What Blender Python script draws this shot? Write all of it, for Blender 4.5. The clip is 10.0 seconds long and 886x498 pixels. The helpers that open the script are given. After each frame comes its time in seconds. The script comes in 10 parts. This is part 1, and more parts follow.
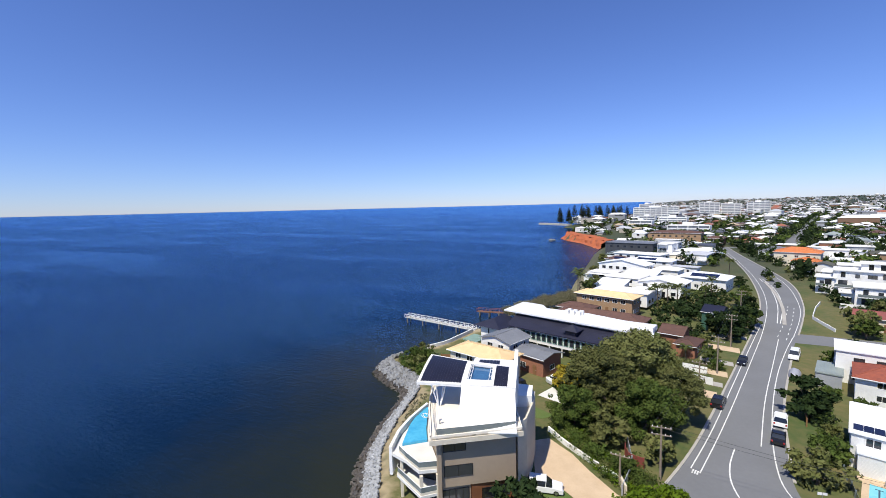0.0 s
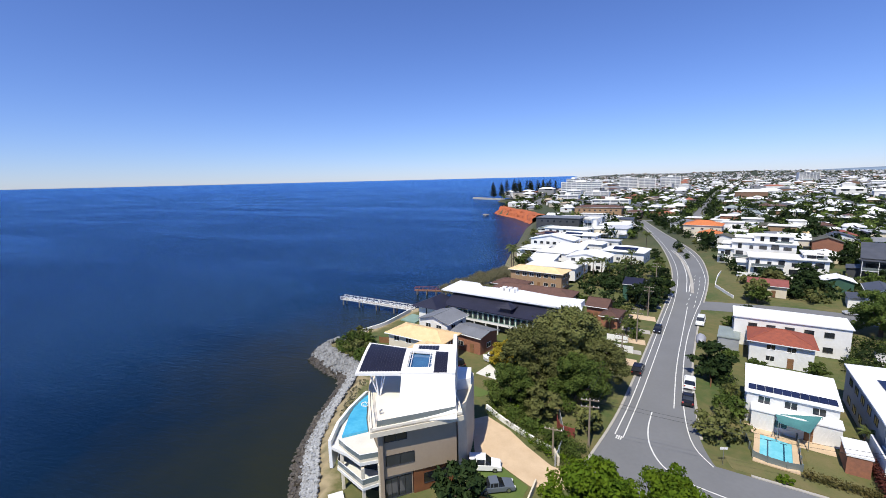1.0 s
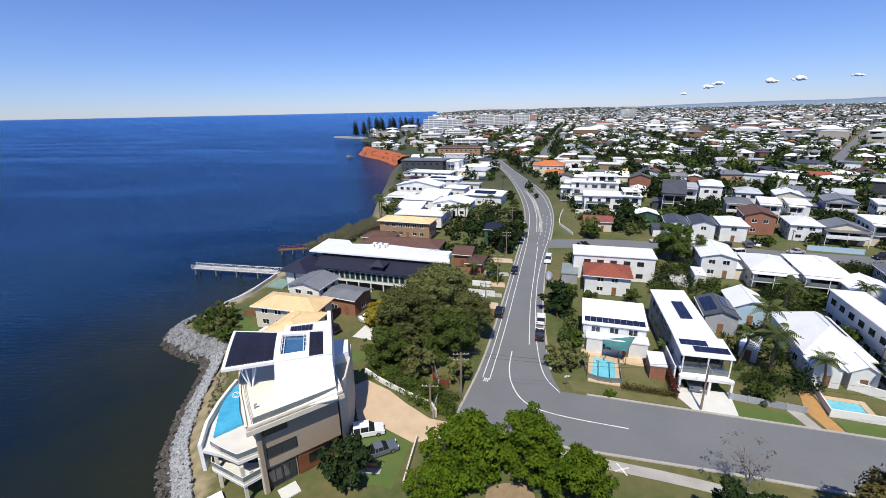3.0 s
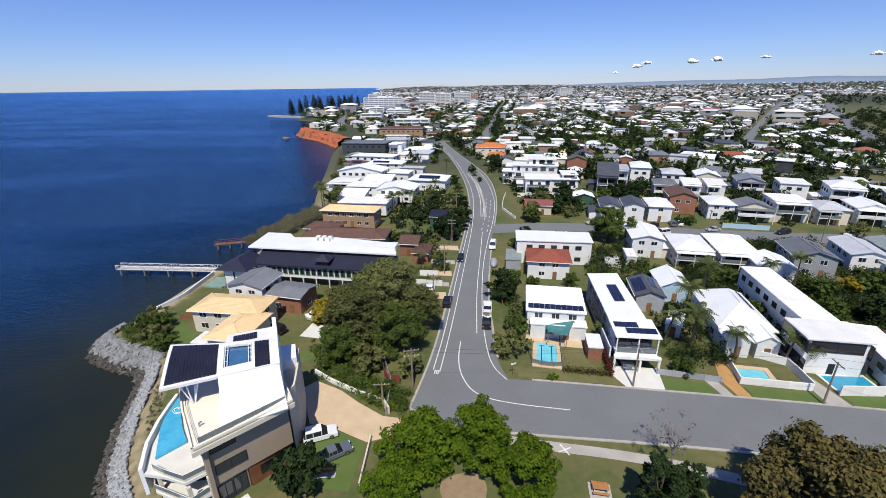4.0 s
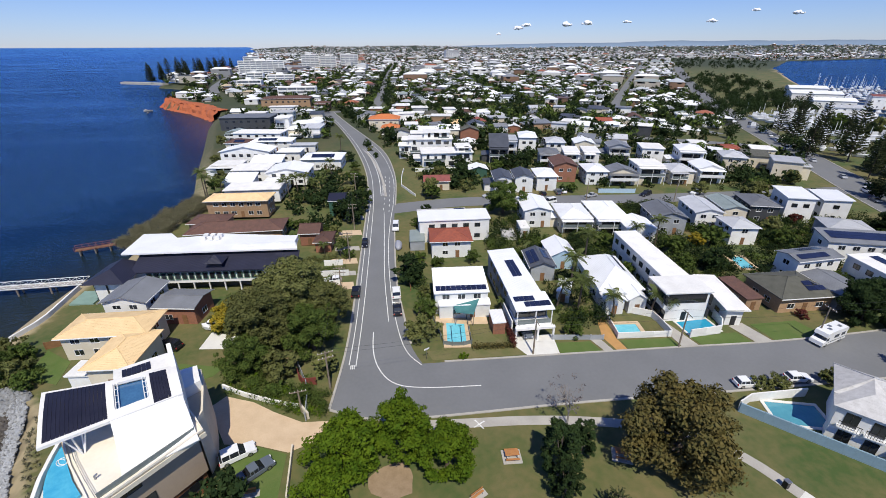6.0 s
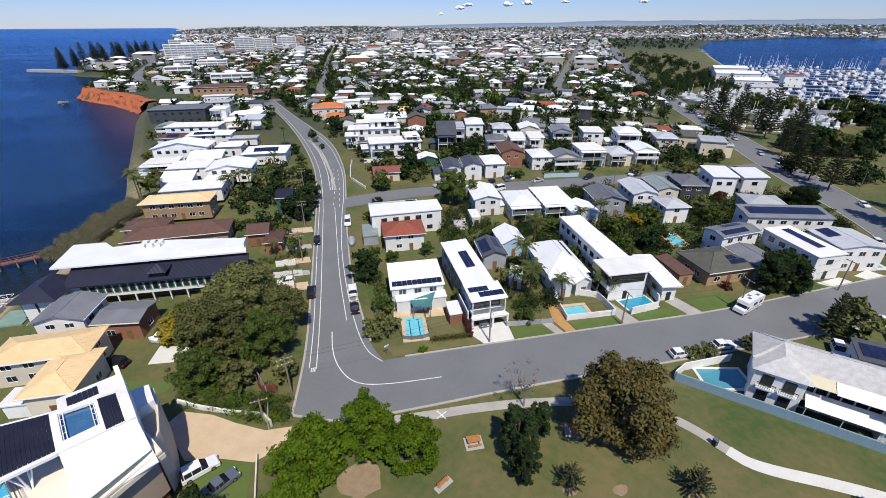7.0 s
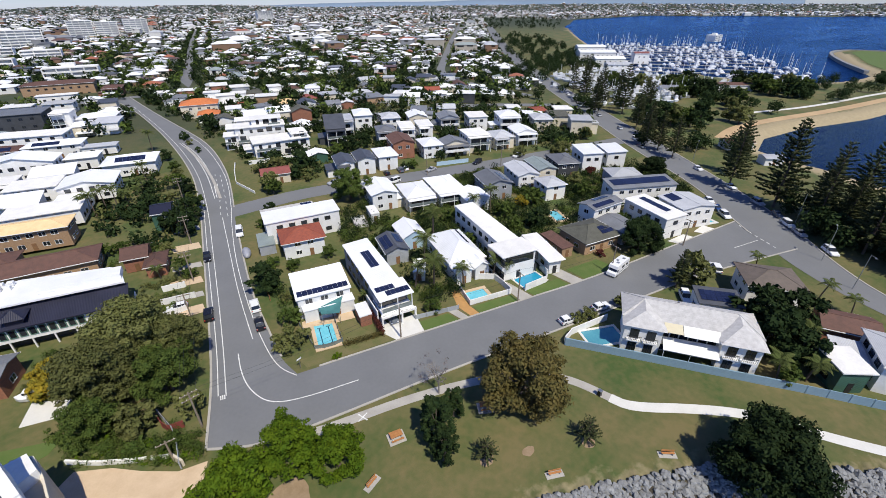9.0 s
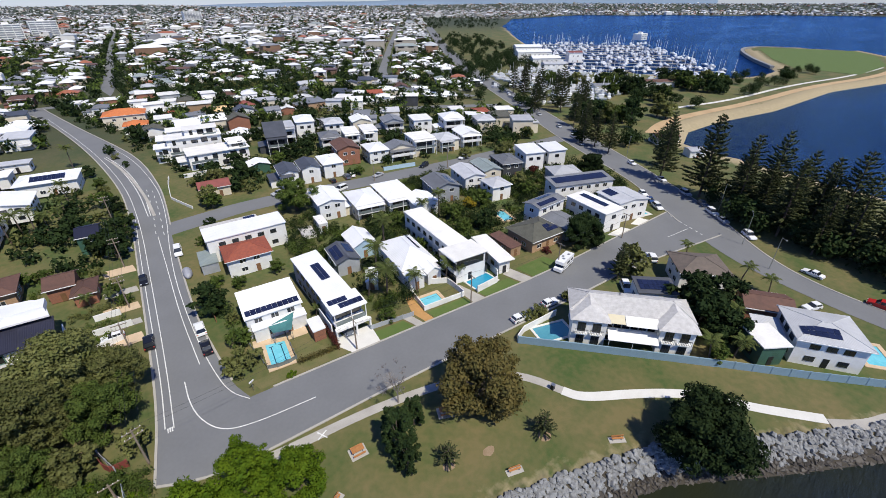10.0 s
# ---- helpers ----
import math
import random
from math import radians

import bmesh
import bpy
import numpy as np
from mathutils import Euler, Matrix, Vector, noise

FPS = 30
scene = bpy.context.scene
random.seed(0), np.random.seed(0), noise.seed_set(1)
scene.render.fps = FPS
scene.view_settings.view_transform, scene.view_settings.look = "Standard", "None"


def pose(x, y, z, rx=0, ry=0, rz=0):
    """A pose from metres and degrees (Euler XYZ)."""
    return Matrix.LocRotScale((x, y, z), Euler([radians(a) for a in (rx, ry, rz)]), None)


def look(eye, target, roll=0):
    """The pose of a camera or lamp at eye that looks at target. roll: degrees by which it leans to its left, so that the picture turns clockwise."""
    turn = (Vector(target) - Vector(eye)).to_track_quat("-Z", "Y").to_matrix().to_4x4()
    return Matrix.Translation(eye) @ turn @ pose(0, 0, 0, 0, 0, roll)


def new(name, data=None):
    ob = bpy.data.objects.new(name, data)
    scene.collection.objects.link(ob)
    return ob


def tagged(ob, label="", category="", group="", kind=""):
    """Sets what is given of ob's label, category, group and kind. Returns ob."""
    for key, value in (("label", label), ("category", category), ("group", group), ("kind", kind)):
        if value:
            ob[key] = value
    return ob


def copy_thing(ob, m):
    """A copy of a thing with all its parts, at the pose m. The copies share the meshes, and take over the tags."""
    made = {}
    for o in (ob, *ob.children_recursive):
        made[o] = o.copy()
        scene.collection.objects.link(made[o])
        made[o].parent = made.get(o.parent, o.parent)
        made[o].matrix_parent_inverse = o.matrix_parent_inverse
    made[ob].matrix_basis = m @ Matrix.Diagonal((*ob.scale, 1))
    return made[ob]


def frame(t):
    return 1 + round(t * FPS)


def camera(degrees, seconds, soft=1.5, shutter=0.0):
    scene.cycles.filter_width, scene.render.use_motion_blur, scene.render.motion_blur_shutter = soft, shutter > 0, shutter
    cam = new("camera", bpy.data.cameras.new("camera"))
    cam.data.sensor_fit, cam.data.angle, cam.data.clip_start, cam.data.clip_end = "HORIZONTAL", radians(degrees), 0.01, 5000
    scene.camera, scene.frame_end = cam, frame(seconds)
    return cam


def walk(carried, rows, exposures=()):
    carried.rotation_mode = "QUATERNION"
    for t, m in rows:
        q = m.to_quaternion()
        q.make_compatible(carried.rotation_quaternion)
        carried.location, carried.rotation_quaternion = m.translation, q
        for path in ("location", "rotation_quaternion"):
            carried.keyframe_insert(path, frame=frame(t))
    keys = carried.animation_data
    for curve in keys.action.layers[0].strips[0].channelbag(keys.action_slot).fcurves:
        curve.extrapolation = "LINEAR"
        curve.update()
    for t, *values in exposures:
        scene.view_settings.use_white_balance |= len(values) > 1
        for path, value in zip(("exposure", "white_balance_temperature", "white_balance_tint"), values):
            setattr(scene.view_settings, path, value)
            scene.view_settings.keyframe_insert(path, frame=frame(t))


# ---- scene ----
cam = camera(91.9, 10.0, 0.8)
PATH = [
    (0, (0.837, -65.08, 36.877), (-0.212, -63.389, 36.684), -1.4),
    (0.5, (0.316, -64.304, 37.531), (-0.602, -62.545, 37.287), -1.3),
    (1, (0.013, -63.868, 38.402), (-0.767, -62.054, 38.083), -1.4),
    (1.5, (-0.231, -63.503, 39.573), (-0.867, -61.651, 39.166), -1.2),
    (2, (-0.349, -63.045, 40.775), (-0.829, -61.165, 40.289), -1.3),
    (2.5, (-0.384, -62.598, 41.846), (-0.718, -60.704, 41.296), -1.3),
    (3, (-0.325, -62.148, 42.895), (-0.512, -60.253, 42.283), -1.2),
    (4.5, (-0.299, -61.32, 47.077), (-0.127, -59.472, 46.331), -0.7),
    (5, (-0.298, -61.016, 48.087), (-0.017, -59.197, 47.305), -0.7),
    (5.5, (-0.47, -60.656, 49.091), (-0.079, -58.875, 48.27), -0.4),
    (7, (-0.508, -60.97, 52.919), (0.177, -59.334, 51.994), -0.3),
    (7.5, (-0.456, -61.201, 53.9), (0.319, -59.628, 52.939), -0.4),
    (8, (-0.385, -61.585, 54.858), (0.479, -60.079, 53.865), -0.3),
    (8.5, (-0.262, -61.938, 55.883), (0.693, -60.489, 54.888), -0.4),
    (9, (-0.109, -62.28, 56.934), (0.934, -60.893, 55.939), -0.3),
    (9.5, (0.109, -62.48, 57.869), (1.236, -61.163, 56.871), -0.4),
    (10, (0.411, -62.572, 58.574), (1.617, -61.327, 57.577), -0.3),
]
walk(cam, [(t, look(e, g, r)) for t, e, g, r in PATH], [(0.0, 0.17), (3.0, 0.03), (5.0, -0.08), (7.0, -0.07), (10.0, -0.04)])

# ---------------------------------------------------------------- light
world = bpy.data.worlds.new("world")
scene.world = world
world.use_nodes = True
wt = world.node_tree
sky = wt.nodes.new("ShaderNodeTexSky")
sky.sky_type = "NISHITA"
sky.sun_disc = False
sky.sun_elevation = radians(57)
sky.sun_rotation = radians(186)
sky.altitude = 30
sky.air_density = 1.0
sky.dust_density = 0.05
sky.ozone_density = 3.0
bg = wt.nodes["Background"]
bg.inputs["Strength"].default_value = 0.083
tint = wt.nodes.new("ShaderNodeMix")
tint.data_type, tint.blend_type = "RGBA", "MULTIPLY"
tint.inputs["Factor"].default_value = 1.0
tint.inputs["B"].default_value = (0.8, 0.96, 1.54, 1)
wt.links.new(sky.outputs[0], tint.inputs["A"])
wt.links.new(tint.outputs["Result"], bg.inputs[0])
sun_data = bpy.data.lights.new("sun", "SUN")
sun_data.energy = 5.0
sun_data.angle = radians(0.53)
sun_data.color = (1.0, 0.94, 0.81)
sun = new("sun", sun_data)
sun.matrix_world = look((-5, -54, 85), (0, 0, 0))

# ---------------------------------------------------------------- small tools


def part(name, me, material, parent=None, label="", m=None, smooth=False):
    """One mesh object from a bmesh or a mesh, under a thing or a part."""
    if isinstance(me, bmesh.types.BMesh):
        data = bpy.data.meshes.new(name)
        me.to_mesh(data)
        me.free()
        me = data
    if material is not None and not me.materials:
        me.materials.append(material)
    if smooth:
        me.polygons.foreach_set("use_smooth", [True] * len(me.polygons))
    ob = new(name, me)
    if parent is not None:
        ob.parent = parent
    if m is not None:
        ob.matrix_basis = m
    if label:
        ob["label"] = label
    return ob


def root(name, m, label, category, group="", kind=""):
    ob = new(name)
    ob.empty_display_size = 0.3
    ob.matrix_basis = m
    return tagged(ob, label, category, group, kind)


def box(bm, x0, x1, y0, y1, z0, z1, m=None):
    v = [Vector((x, y, z)) for z in (z0, z1) for x, y in ((x0, y0), (x1, y0), (x1, y1), (x0, y1))]
    if m is not None:
        v = [m @ p for p in v]
    v = [bm.verts.new(p) for p in v]
    for f in ((3, 2, 1, 0), (4, 5, 6, 7), (0, 1, 5, 4), (1, 2, 6, 5), (2, 3, 7, 6), (3, 0, 4, 7)):
        bm.faces.new([v[i] for i in f])
    return bm


def cyl(bm, p, q, r0, r1=None, n=8):
    """A tapered rod from p to q."""
    p, q = Vector(p), Vector(q)
    r1 = r0 if r1 is None else r1
    turn = (q - p).to_track_quat("Z", "Y").to_matrix()
    a = [bm.verts.new(p + turn @ Vector((r0 * math.cos(k * math.tau / n), r0 * math.sin(k * math.tau / n), 0))) for k in range(n)]
    b = [bm.verts.new(q + turn @ Vector((r1 * math.cos(k * math.tau / n), r1 * math.sin(k * math.tau / n), 0))) for k in range(n)]
    for k in range(n):
        bm.faces.new((a[k], a[(k + 1) % n], b[(k + 1) % n], b[k]))
    bm.faces.new(a[::-1])
    bm.faces.new(b)
    return bm


def prism(bm, outline, z0, z1):
    """A flat outline, anticlockwise, drawn up from z0 to z1 (numbers, or functions of x, y)."""
    f0 = z0 if callable(z0) else (lambda x, y: z0)
    f1 = z1 if callable(z1) else (lambda x, y: z1)
    a = [bm.verts.new((x, y, f0(x, y))) for x, y in outline]
    b = [bm.verts.new((x, y, f1(x, y))) for x, y in outline]
    n = len(a)
    for k in range(n):
        bm.faces.new((a[k], a[(k + 1) % n], b[(k + 1) % n], b[k]))
    bm.faces.new(a[::-1])
    bm.faces.new(b)
    return bm


def bevelled(bm, width=0.03, seg=1):
    bmesh.ops.bevel(bm, geom=bm.edges[:], offset=width, segments=seg, affect="EDGES", profile=0.7, clamp_overlap=True)
    return bm


def step(a, b, x):
    u = np.clip((x - a) / (b - a), 0, 1)
    return u * u * (3 - 2 * u)


def rise(x, y):
    """The land's gentle rise away from the bay."""
    return 3.5 * step(20, 190, y) * (1 - step(150, 280, x))


def gz(x, y):
    return float(rise(np.float64(x), np.float64(y)))


# ---------------------------------------------------------------- materials


def mat(name, c1, c2=None, scale=1.0, fine=None, rough=0.7, metal=0.0, bump=0.0, bscale=None, rand=0.0, wave=None, trans=0.0, spec=None, world_space=False, sharp=0.25):
    """A surface of two colours in noise at two scales, with relief, change from thing to thing and, with wave=(axis, spacing, depth), ribs."""
    m = bpy.data.materials.new(name)
    m.use_nodes = True
    t = m.node_tree
    n, ln = t.nodes, t.links.new
    p = n["Principled BSDF"]
    c2 = c2 or tuple(v * 0.75 for v in c1)
    if world_space:
        src = n.new("ShaderNodeNewGeometry").outputs["Position"]
    else:
        src = n.new("ShaderNodeTexCoord").outputs["Object"]
    big = n.new("ShaderNodeTexNoise")
    big.inputs["Scale"].default_value = scale
    big.inputs["Detail"].default_value = 4
    small = n.new("ShaderNodeTexNoise")
    small.inputs["Scale"].default_value = fine or scale * 9
    small.inputs["Detail"].default_value = 3
    ln(src, big.inputs["Vector"])
    ln(src, small.inputs["Vector"])
    add = n.new("ShaderNodeMath")
    add.operation = "MULTIPLY_ADD"
    ln(small.outputs["Fac"], add.inputs[0])
    add.inputs[1].default_value = 0.45
    ln(big.outputs["Fac"], add.inputs[2])
    ramp = n.new("ShaderNodeMapRange")
    ramp.inputs["From Min"].default_value = 0.72 - sharp
    ramp.inputs["From Max"].default_value = 0.72 + sharp
    ln(add.outputs[0], ramp.inputs["Value"])
    mix = n.new("ShaderNodeMix")
    mix.data_type = "RGBA"
    mix.inputs["A"].default_value = (*c1, 1)
    mix.inputs["B"].default_value = (*c2, 1)
    ln(ramp.outputs["Result"], mix.inputs["Factor"])
    col = mix.outputs["Result"]
    if rand:
        info = n.new("ShaderNodeObjectInfo")
        r = n.new("ShaderNodeMapRange")
        r.inputs["To Min"].default_value = 1 - rand
        r.inputs["To Max"].default_value = 1 + rand
        ln(info.outputs["Random"], r.inputs["Value"])
        hsv = n.new("ShaderNodeHueSaturation")
        ln(r.outputs["Result"], hsv.inputs["Value"])
        ln(col, hsv.inputs["Color"])
        col = hsv.outputs["Color"]
    ln(col, p.inputs["Base Color"])
    p.inputs["Roughness"].default_value = rough
    p.inputs["Metallic"].default_value = metal
    if spec is not None:
        p.inputs["Specular IOR Level"].default_value = spec
    height = None
    if bump:
        height = small.outputs["Fac"]
        if bscale:
            bn = n.new("ShaderNodeTexNoise")
            bn.inputs["Scale"].default_value = bscale
            bn.inputs["Detail"].default_value = 3
            ln(src, bn.inputs["Vector"])
            height = bn.outputs["Fac"]
    if wave:
        axis, spacing, depth = wave
        wv = n.new("ShaderNodeTexWave")
        wv.bands_direction = axis
        wv.wave_profile = "SAW" if depth < 0 else "SIN"
        wv.inputs["Scale"].default_value = 0.314 / spacing
        wv.inputs["Distortion"].default_value = 0
        ln(src, wv.inputs["Vector"])
        height = wv.outputs["Fac"]
        bump = abs(depth)
    if height is not None:
        b = n.new("ShaderNodeBump")
        b.inputs["Strength"].default_value = 1.0
        b.inputs["Distance"].default_value = bump
        ln(height, b.inputs["Height"])
        ln(b.outputs["Normal"], p.inputs["Normal"])
    if trans:
        tr = n.new("ShaderNodeBsdfTranslucent")
        ln(col, tr.inputs["Color"])
        ms = n.new("ShaderNodeMixShader")
        ms.inputs[0].default_value = trans
        ln(p.outputs[0], ms.inputs[1])
        ln(tr.outputs[0], ms.inputs[2])
        ln(ms.outputs[0], n["Material Output"].inputs["Surface"])
    return m


WALL = {
    "white": mat("white_render", (0.8, 0.8, 0.78), (0.68, 0.67, 0.64), 0.4, rough=0.75, bump=0.004, bscale=30, rand=0.06),
    "cream": mat("cream_render", (0.66, 0.6, 0.48), (0.55, 0.49, 0.38), 0.4, rough=0.8, bump=0.004, bscale=30, rand=0.1),
    "grey": mat("grey_boards", (0.36, 0.38, 0.41), (0.27, 0.29, 0.31), 0.5, rough=0.7, rand=0.15, wave=("Z", 0.18, -0.012)),
    "boards": mat("white_weatherboard", (0.76, 0.77, 0.76), (0.64, 0.65, 0.64), 0.5, rough=0.65, rand=0.06, wave=("Z", 0.18, -0.012)),
    "dark": mat("charcoal_cladding", (0.07, 0.075, 0.085), (0.045, 0.047, 0.05), 0.6, rough=0.6, rand=0.2, wave=("X", 0.3, 0.01)),
    "brick": mat("red_brick", (0.33, 0.14, 0.08), (0.22, 0.1, 0.065), 3.0, rough=0.85, bump=0.006, bscale=14, rand=0.12),
    "tanbrick": mat("tan_brick", (0.4, 0.26, 0.15), (0.3, 0.19, 0.11), 3.0, rough=0.85, bump=0.006, bscale=14, rand=0.12),
    "blue": mat("pale_blue_boards", (0.42, 0.58, 0.7), (0.34, 0.47, 0.58), 0.5, rough=0.7, wave=("Z", 0.18, -0.012)),
    "green": mat("green_steel_sheet", (0.05, 0.13, 0.09), (0.04, 0.09, 0.065), 0.5, rough=0.5, wave=("X", 0.2, 0.015)),
    "taupe": mat("taupe_render", (0.34, 0.265, 0.185), (0.29, 0.225, 0.16), 0.3, rough=0.8, bump=0.004, bscale=25),
}
ROOF = {
    "white": mat("white_steel_roof", (0.86, 0.87, 0.88), (0.74, 0.75, 0.76), 0.25, fine=3, rough=0.42, rand=0.08, wave=("X", 0.25, 0.018)),
    "whitev": mat("white_steel_roof_cross", (0.84, 0.85, 0.86), (0.74, 0.75, 0.76), 0.25, fine=3, rough=0.42, rand=0.08, wave=("Y", 0.25, 0.018)),
    "flatwhite": mat("white_membrane_roof", (0.82, 0.81, 0.78), (0.66, 0.65, 0.62), 0.3, fine=2.5, rough=0.6, bump=0.006, rand=0.07),
    "lightgrey": mat("pale_grey_roof", (0.5, 0.51, 0.53), (0.38, 0.39, 0.41), 0.3, fine=3, rough=0.5, rand=0.15, wave=("X", 0.25, 0.018)),
    "grey": mat("grey_steel_roof", (0.2, 0.21, 0.225), (0.14, 0.145, 0.155), 0.3, fine=3, rough=0.5, rand=0.2, wave=("X", 0.25, 0.018)),
    "charcoal": mat("charcoal_roof", (0.085, 0.09, 0.105), (0.05, 0.055, 0.065), 0.3, fine=3, rough=0.5, rand=0.2, wave=("X", 0.25, 0.018)),
    "navy": mat("dark_blue_steel_roof", (0.02, 0.021, 0.042), (0.013, 0.014, 0.028), 0.3, fine=3, rough=0.5, wave=("X", 0.25, 0.018)),
    "terracotta": mat("terracotta_tiles", (0.33, 0.085, 0.045), (0.22, 0.06, 0.038), 1.6, fine=7, rough=0.8, rand=0.12, wave=("Y", 0.33, -0.03)),
    "orange": mat("orange_tiles", (0.62, 0.2, 0.06), (0.46, 0.14, 0.05), 1.2, fine=7, rough=0.8, rand=0.08, wave=("Y", 0.33, -0.03)),
    "brown": mat("brown_tiles", (0.13, 0.065, 0.048), (0.085, 0.046, 0.036), 0.9, fine=7, rough=0.8, rand=0.15, wave=("Y", 0.33, -0.03)),
    "redbrown": mat("faded_red_roof", (0.27, 0.08, 0.065), (0.18, 0.06, 0.05), 0.6, fine=5, rough=0.65, rand=0.15, wave=("X", 0.25, 0.018)),
    "tan": mat("buff_tiles", (0.78, 0.58, 0.32), (0.68, 0.48, 0.25), 0.7, fine=7, rough=0.8, rand=0.06, wave=("Y", 0.33, -0.03)),
    "olive": mat("olive_grey_tiles", (0.105, 0.105, 0.085), (0.07, 0.07, 0.055), 0.8, fine=7, rough=0.8, rand=0.1, wave=("Y", 0.33, -0.03)),
    "greybrown": mat("grey_brown_tiles", (0.15, 0.12, 0.1), (0.1, 0.082, 0.07), 0.9, fine=7, rough=0.8, rand=0.1, wave=("Y", 0.33, -0.03)),
    "greygreen": mat("grey_green_steel_roof", (0.3, 0.35, 0.34), (0.22, 0.26, 0.25), 0.3, fine=3, rough=0.5, rand=0.12, wave=("X", 0.25, 0.018)),
    "slate": mat("weathered_pale_tiles", (0.55, 0.54, 0.53), (0.4, 0.39, 0.38), 1.3, fine=8, rough=0.85, rand=0.05, wave=("Y", 0.33, -0.03)),
}
TRIM = mat("white_trim", (0.78, 0.78, 0.77), (0.7, 0.7, 0.69), 1.0, rough=0.5)
CLEAR = mat("balustrade_glass", (0.17, 0.2, 0.2), (0.13, 0.155, 0.155), 1.0, rough=0.1, spec=0.6)
DARKTRIM = mat("dark_aluminium", (0.035, 0.036, 0.04), None, 1.0, rough=0.4, metal=0.4)
GREYMETAL = mat("galvanised_steel", (0.42, 0.43, 0.44), (0.32, 0.33, 0.34), 2.0, rough=0.4, metal=0.8)
GLASS = mat("window_glass", (0.018, 0.022, 0.028), (0.03, 0.034, 0.04), 0.4, rough=0.06, spec=0.8, rand=0.5)
SOLAR = mat("solar_cells", (0.012, 0.016, 0.045), (0.018, 0.024, 0.06), 2.0, rough=0.12, spec=0.6, rand=0.2)
ASPHALT = mat("asphalt", (0.178, 0.184, 0.192), (0.138, 0.143, 0.15), 0.11, fine=1.7, rough=0.9, bump=0.006, bscale=18, world_space=True, sharp=0.35)
PAINT = mat("road_paint", (0.78, 0.78, 0.76), (0.55, 0.55, 0.53), 1.4, fine=9, rough=0.7, world_space=True, sharp=0.2)
CONCRETE = mat("concrete", (0.43, 0.41, 0.37), (0.33, 0.31, 0.28), 0.35, fine=4, rough=0.85, bump=0.004, bscale=15, world_space=True)
PALECONC = mat("pale_new_concrete", (0.68, 0.67, 0.63), (0.58, 0.57, 0.53), 0.4, fine=4, rough=0.85, bump=0.003, bscale=15, world_space=True)
SANDPAVE = mat("sandstone_paving", (0.6, 0.46, 0.31), (0.5, 0.37, 0.24), 0.5, fine=5, rough=0.85, bump=0.004, bscale=12, world_space=True)
DRYLAWN = mat("dry_lawn", (0.1, 0.115, 0.034), (0.165, 0.14, 0.06), 0.4, fine=4, rough=0.95, bump=0.03, bscale=18, world_space=True)
LAWN = mat("mown_lawn", (0.07, 0.125, 0.022), (0.105, 0.14, 0.036), 0.35, fine=5, rough=0.95, bump=0.03, bscale=20, world_space=True)
TIMBER = mat("brown_timber", (0.24, 0.125, 0.055), (0.15, 0.075, 0.035), 1.5, fine=12, rough=0.75, bump=0.004, rand=0.2)
POLEWOOD = mat("weathered_pole_timber", (0.26, 0.215, 0.165), (0.18, 0.145, 0.11), 1.2, fine=10, rough=0.85, bump=0.006)
REDPAINT = mat("red_painted_timber", (0.23, 0.05, 0.04), (0.16, 0.04, 0.035), 1.0, rough=0.7)
ROCK = mat("grey_basalt_rock", (0.26, 0.265, 0.265), (0.12, 0.12, 0.118), 1.3, fine=7, rough=0.9, bump=0.04, bscale=5, rand=0.35)
WETROCK = mat("dark_wet_rock", (0.07, 0.06, 0.048), (0.036, 0.03, 0.024), 1.3, fine=7, rough=0.6, bump=0.04, bscale=5, rand=0.35)
REDEARTH = mat("red_earth_cliff", (0.44, 0.12, 0.04), (0.3, 0.082, 0.036), 0.12, fine=0.9, rough=0.95, bump=0.25, bscale=0.7, world_space=True)
POOLWATER = mat("pool_water", (0.12, 0.47, 0.58), (0.2, 0.58, 0.68), 0.5, fine=2, rough=0.08, bump=0.02, bscale=3, spec=0.5)
POOLDEEP = mat("raised_pool_water", (0.045, 0.33, 0.56), (0.09, 0.43, 0.64), 0.5, fine=2, rough=0.08, bump=0.02, bscale=3, spec=0.5)
POOLDARK = mat("deep_pool_water", (0.02, 0.24, 0.4), (0.03, 0.3, 0.46), 0.5, fine=2, rough=0.08, bump=0.02, bscale=3, spec=0.5)
BARK = mat("bark", (0.13, 0.1, 0.075), (0.08, 0.06, 0.045), 1.5, fine=10, rough=0.95, bump=0.02)


def leafy(name, c1, c2, rand=0.25, scale=0.7):
    return mat(name, c1, c2, scale, fine=3.5, rough=0.8, rand=rand, trans=0.08, spec=0.1)


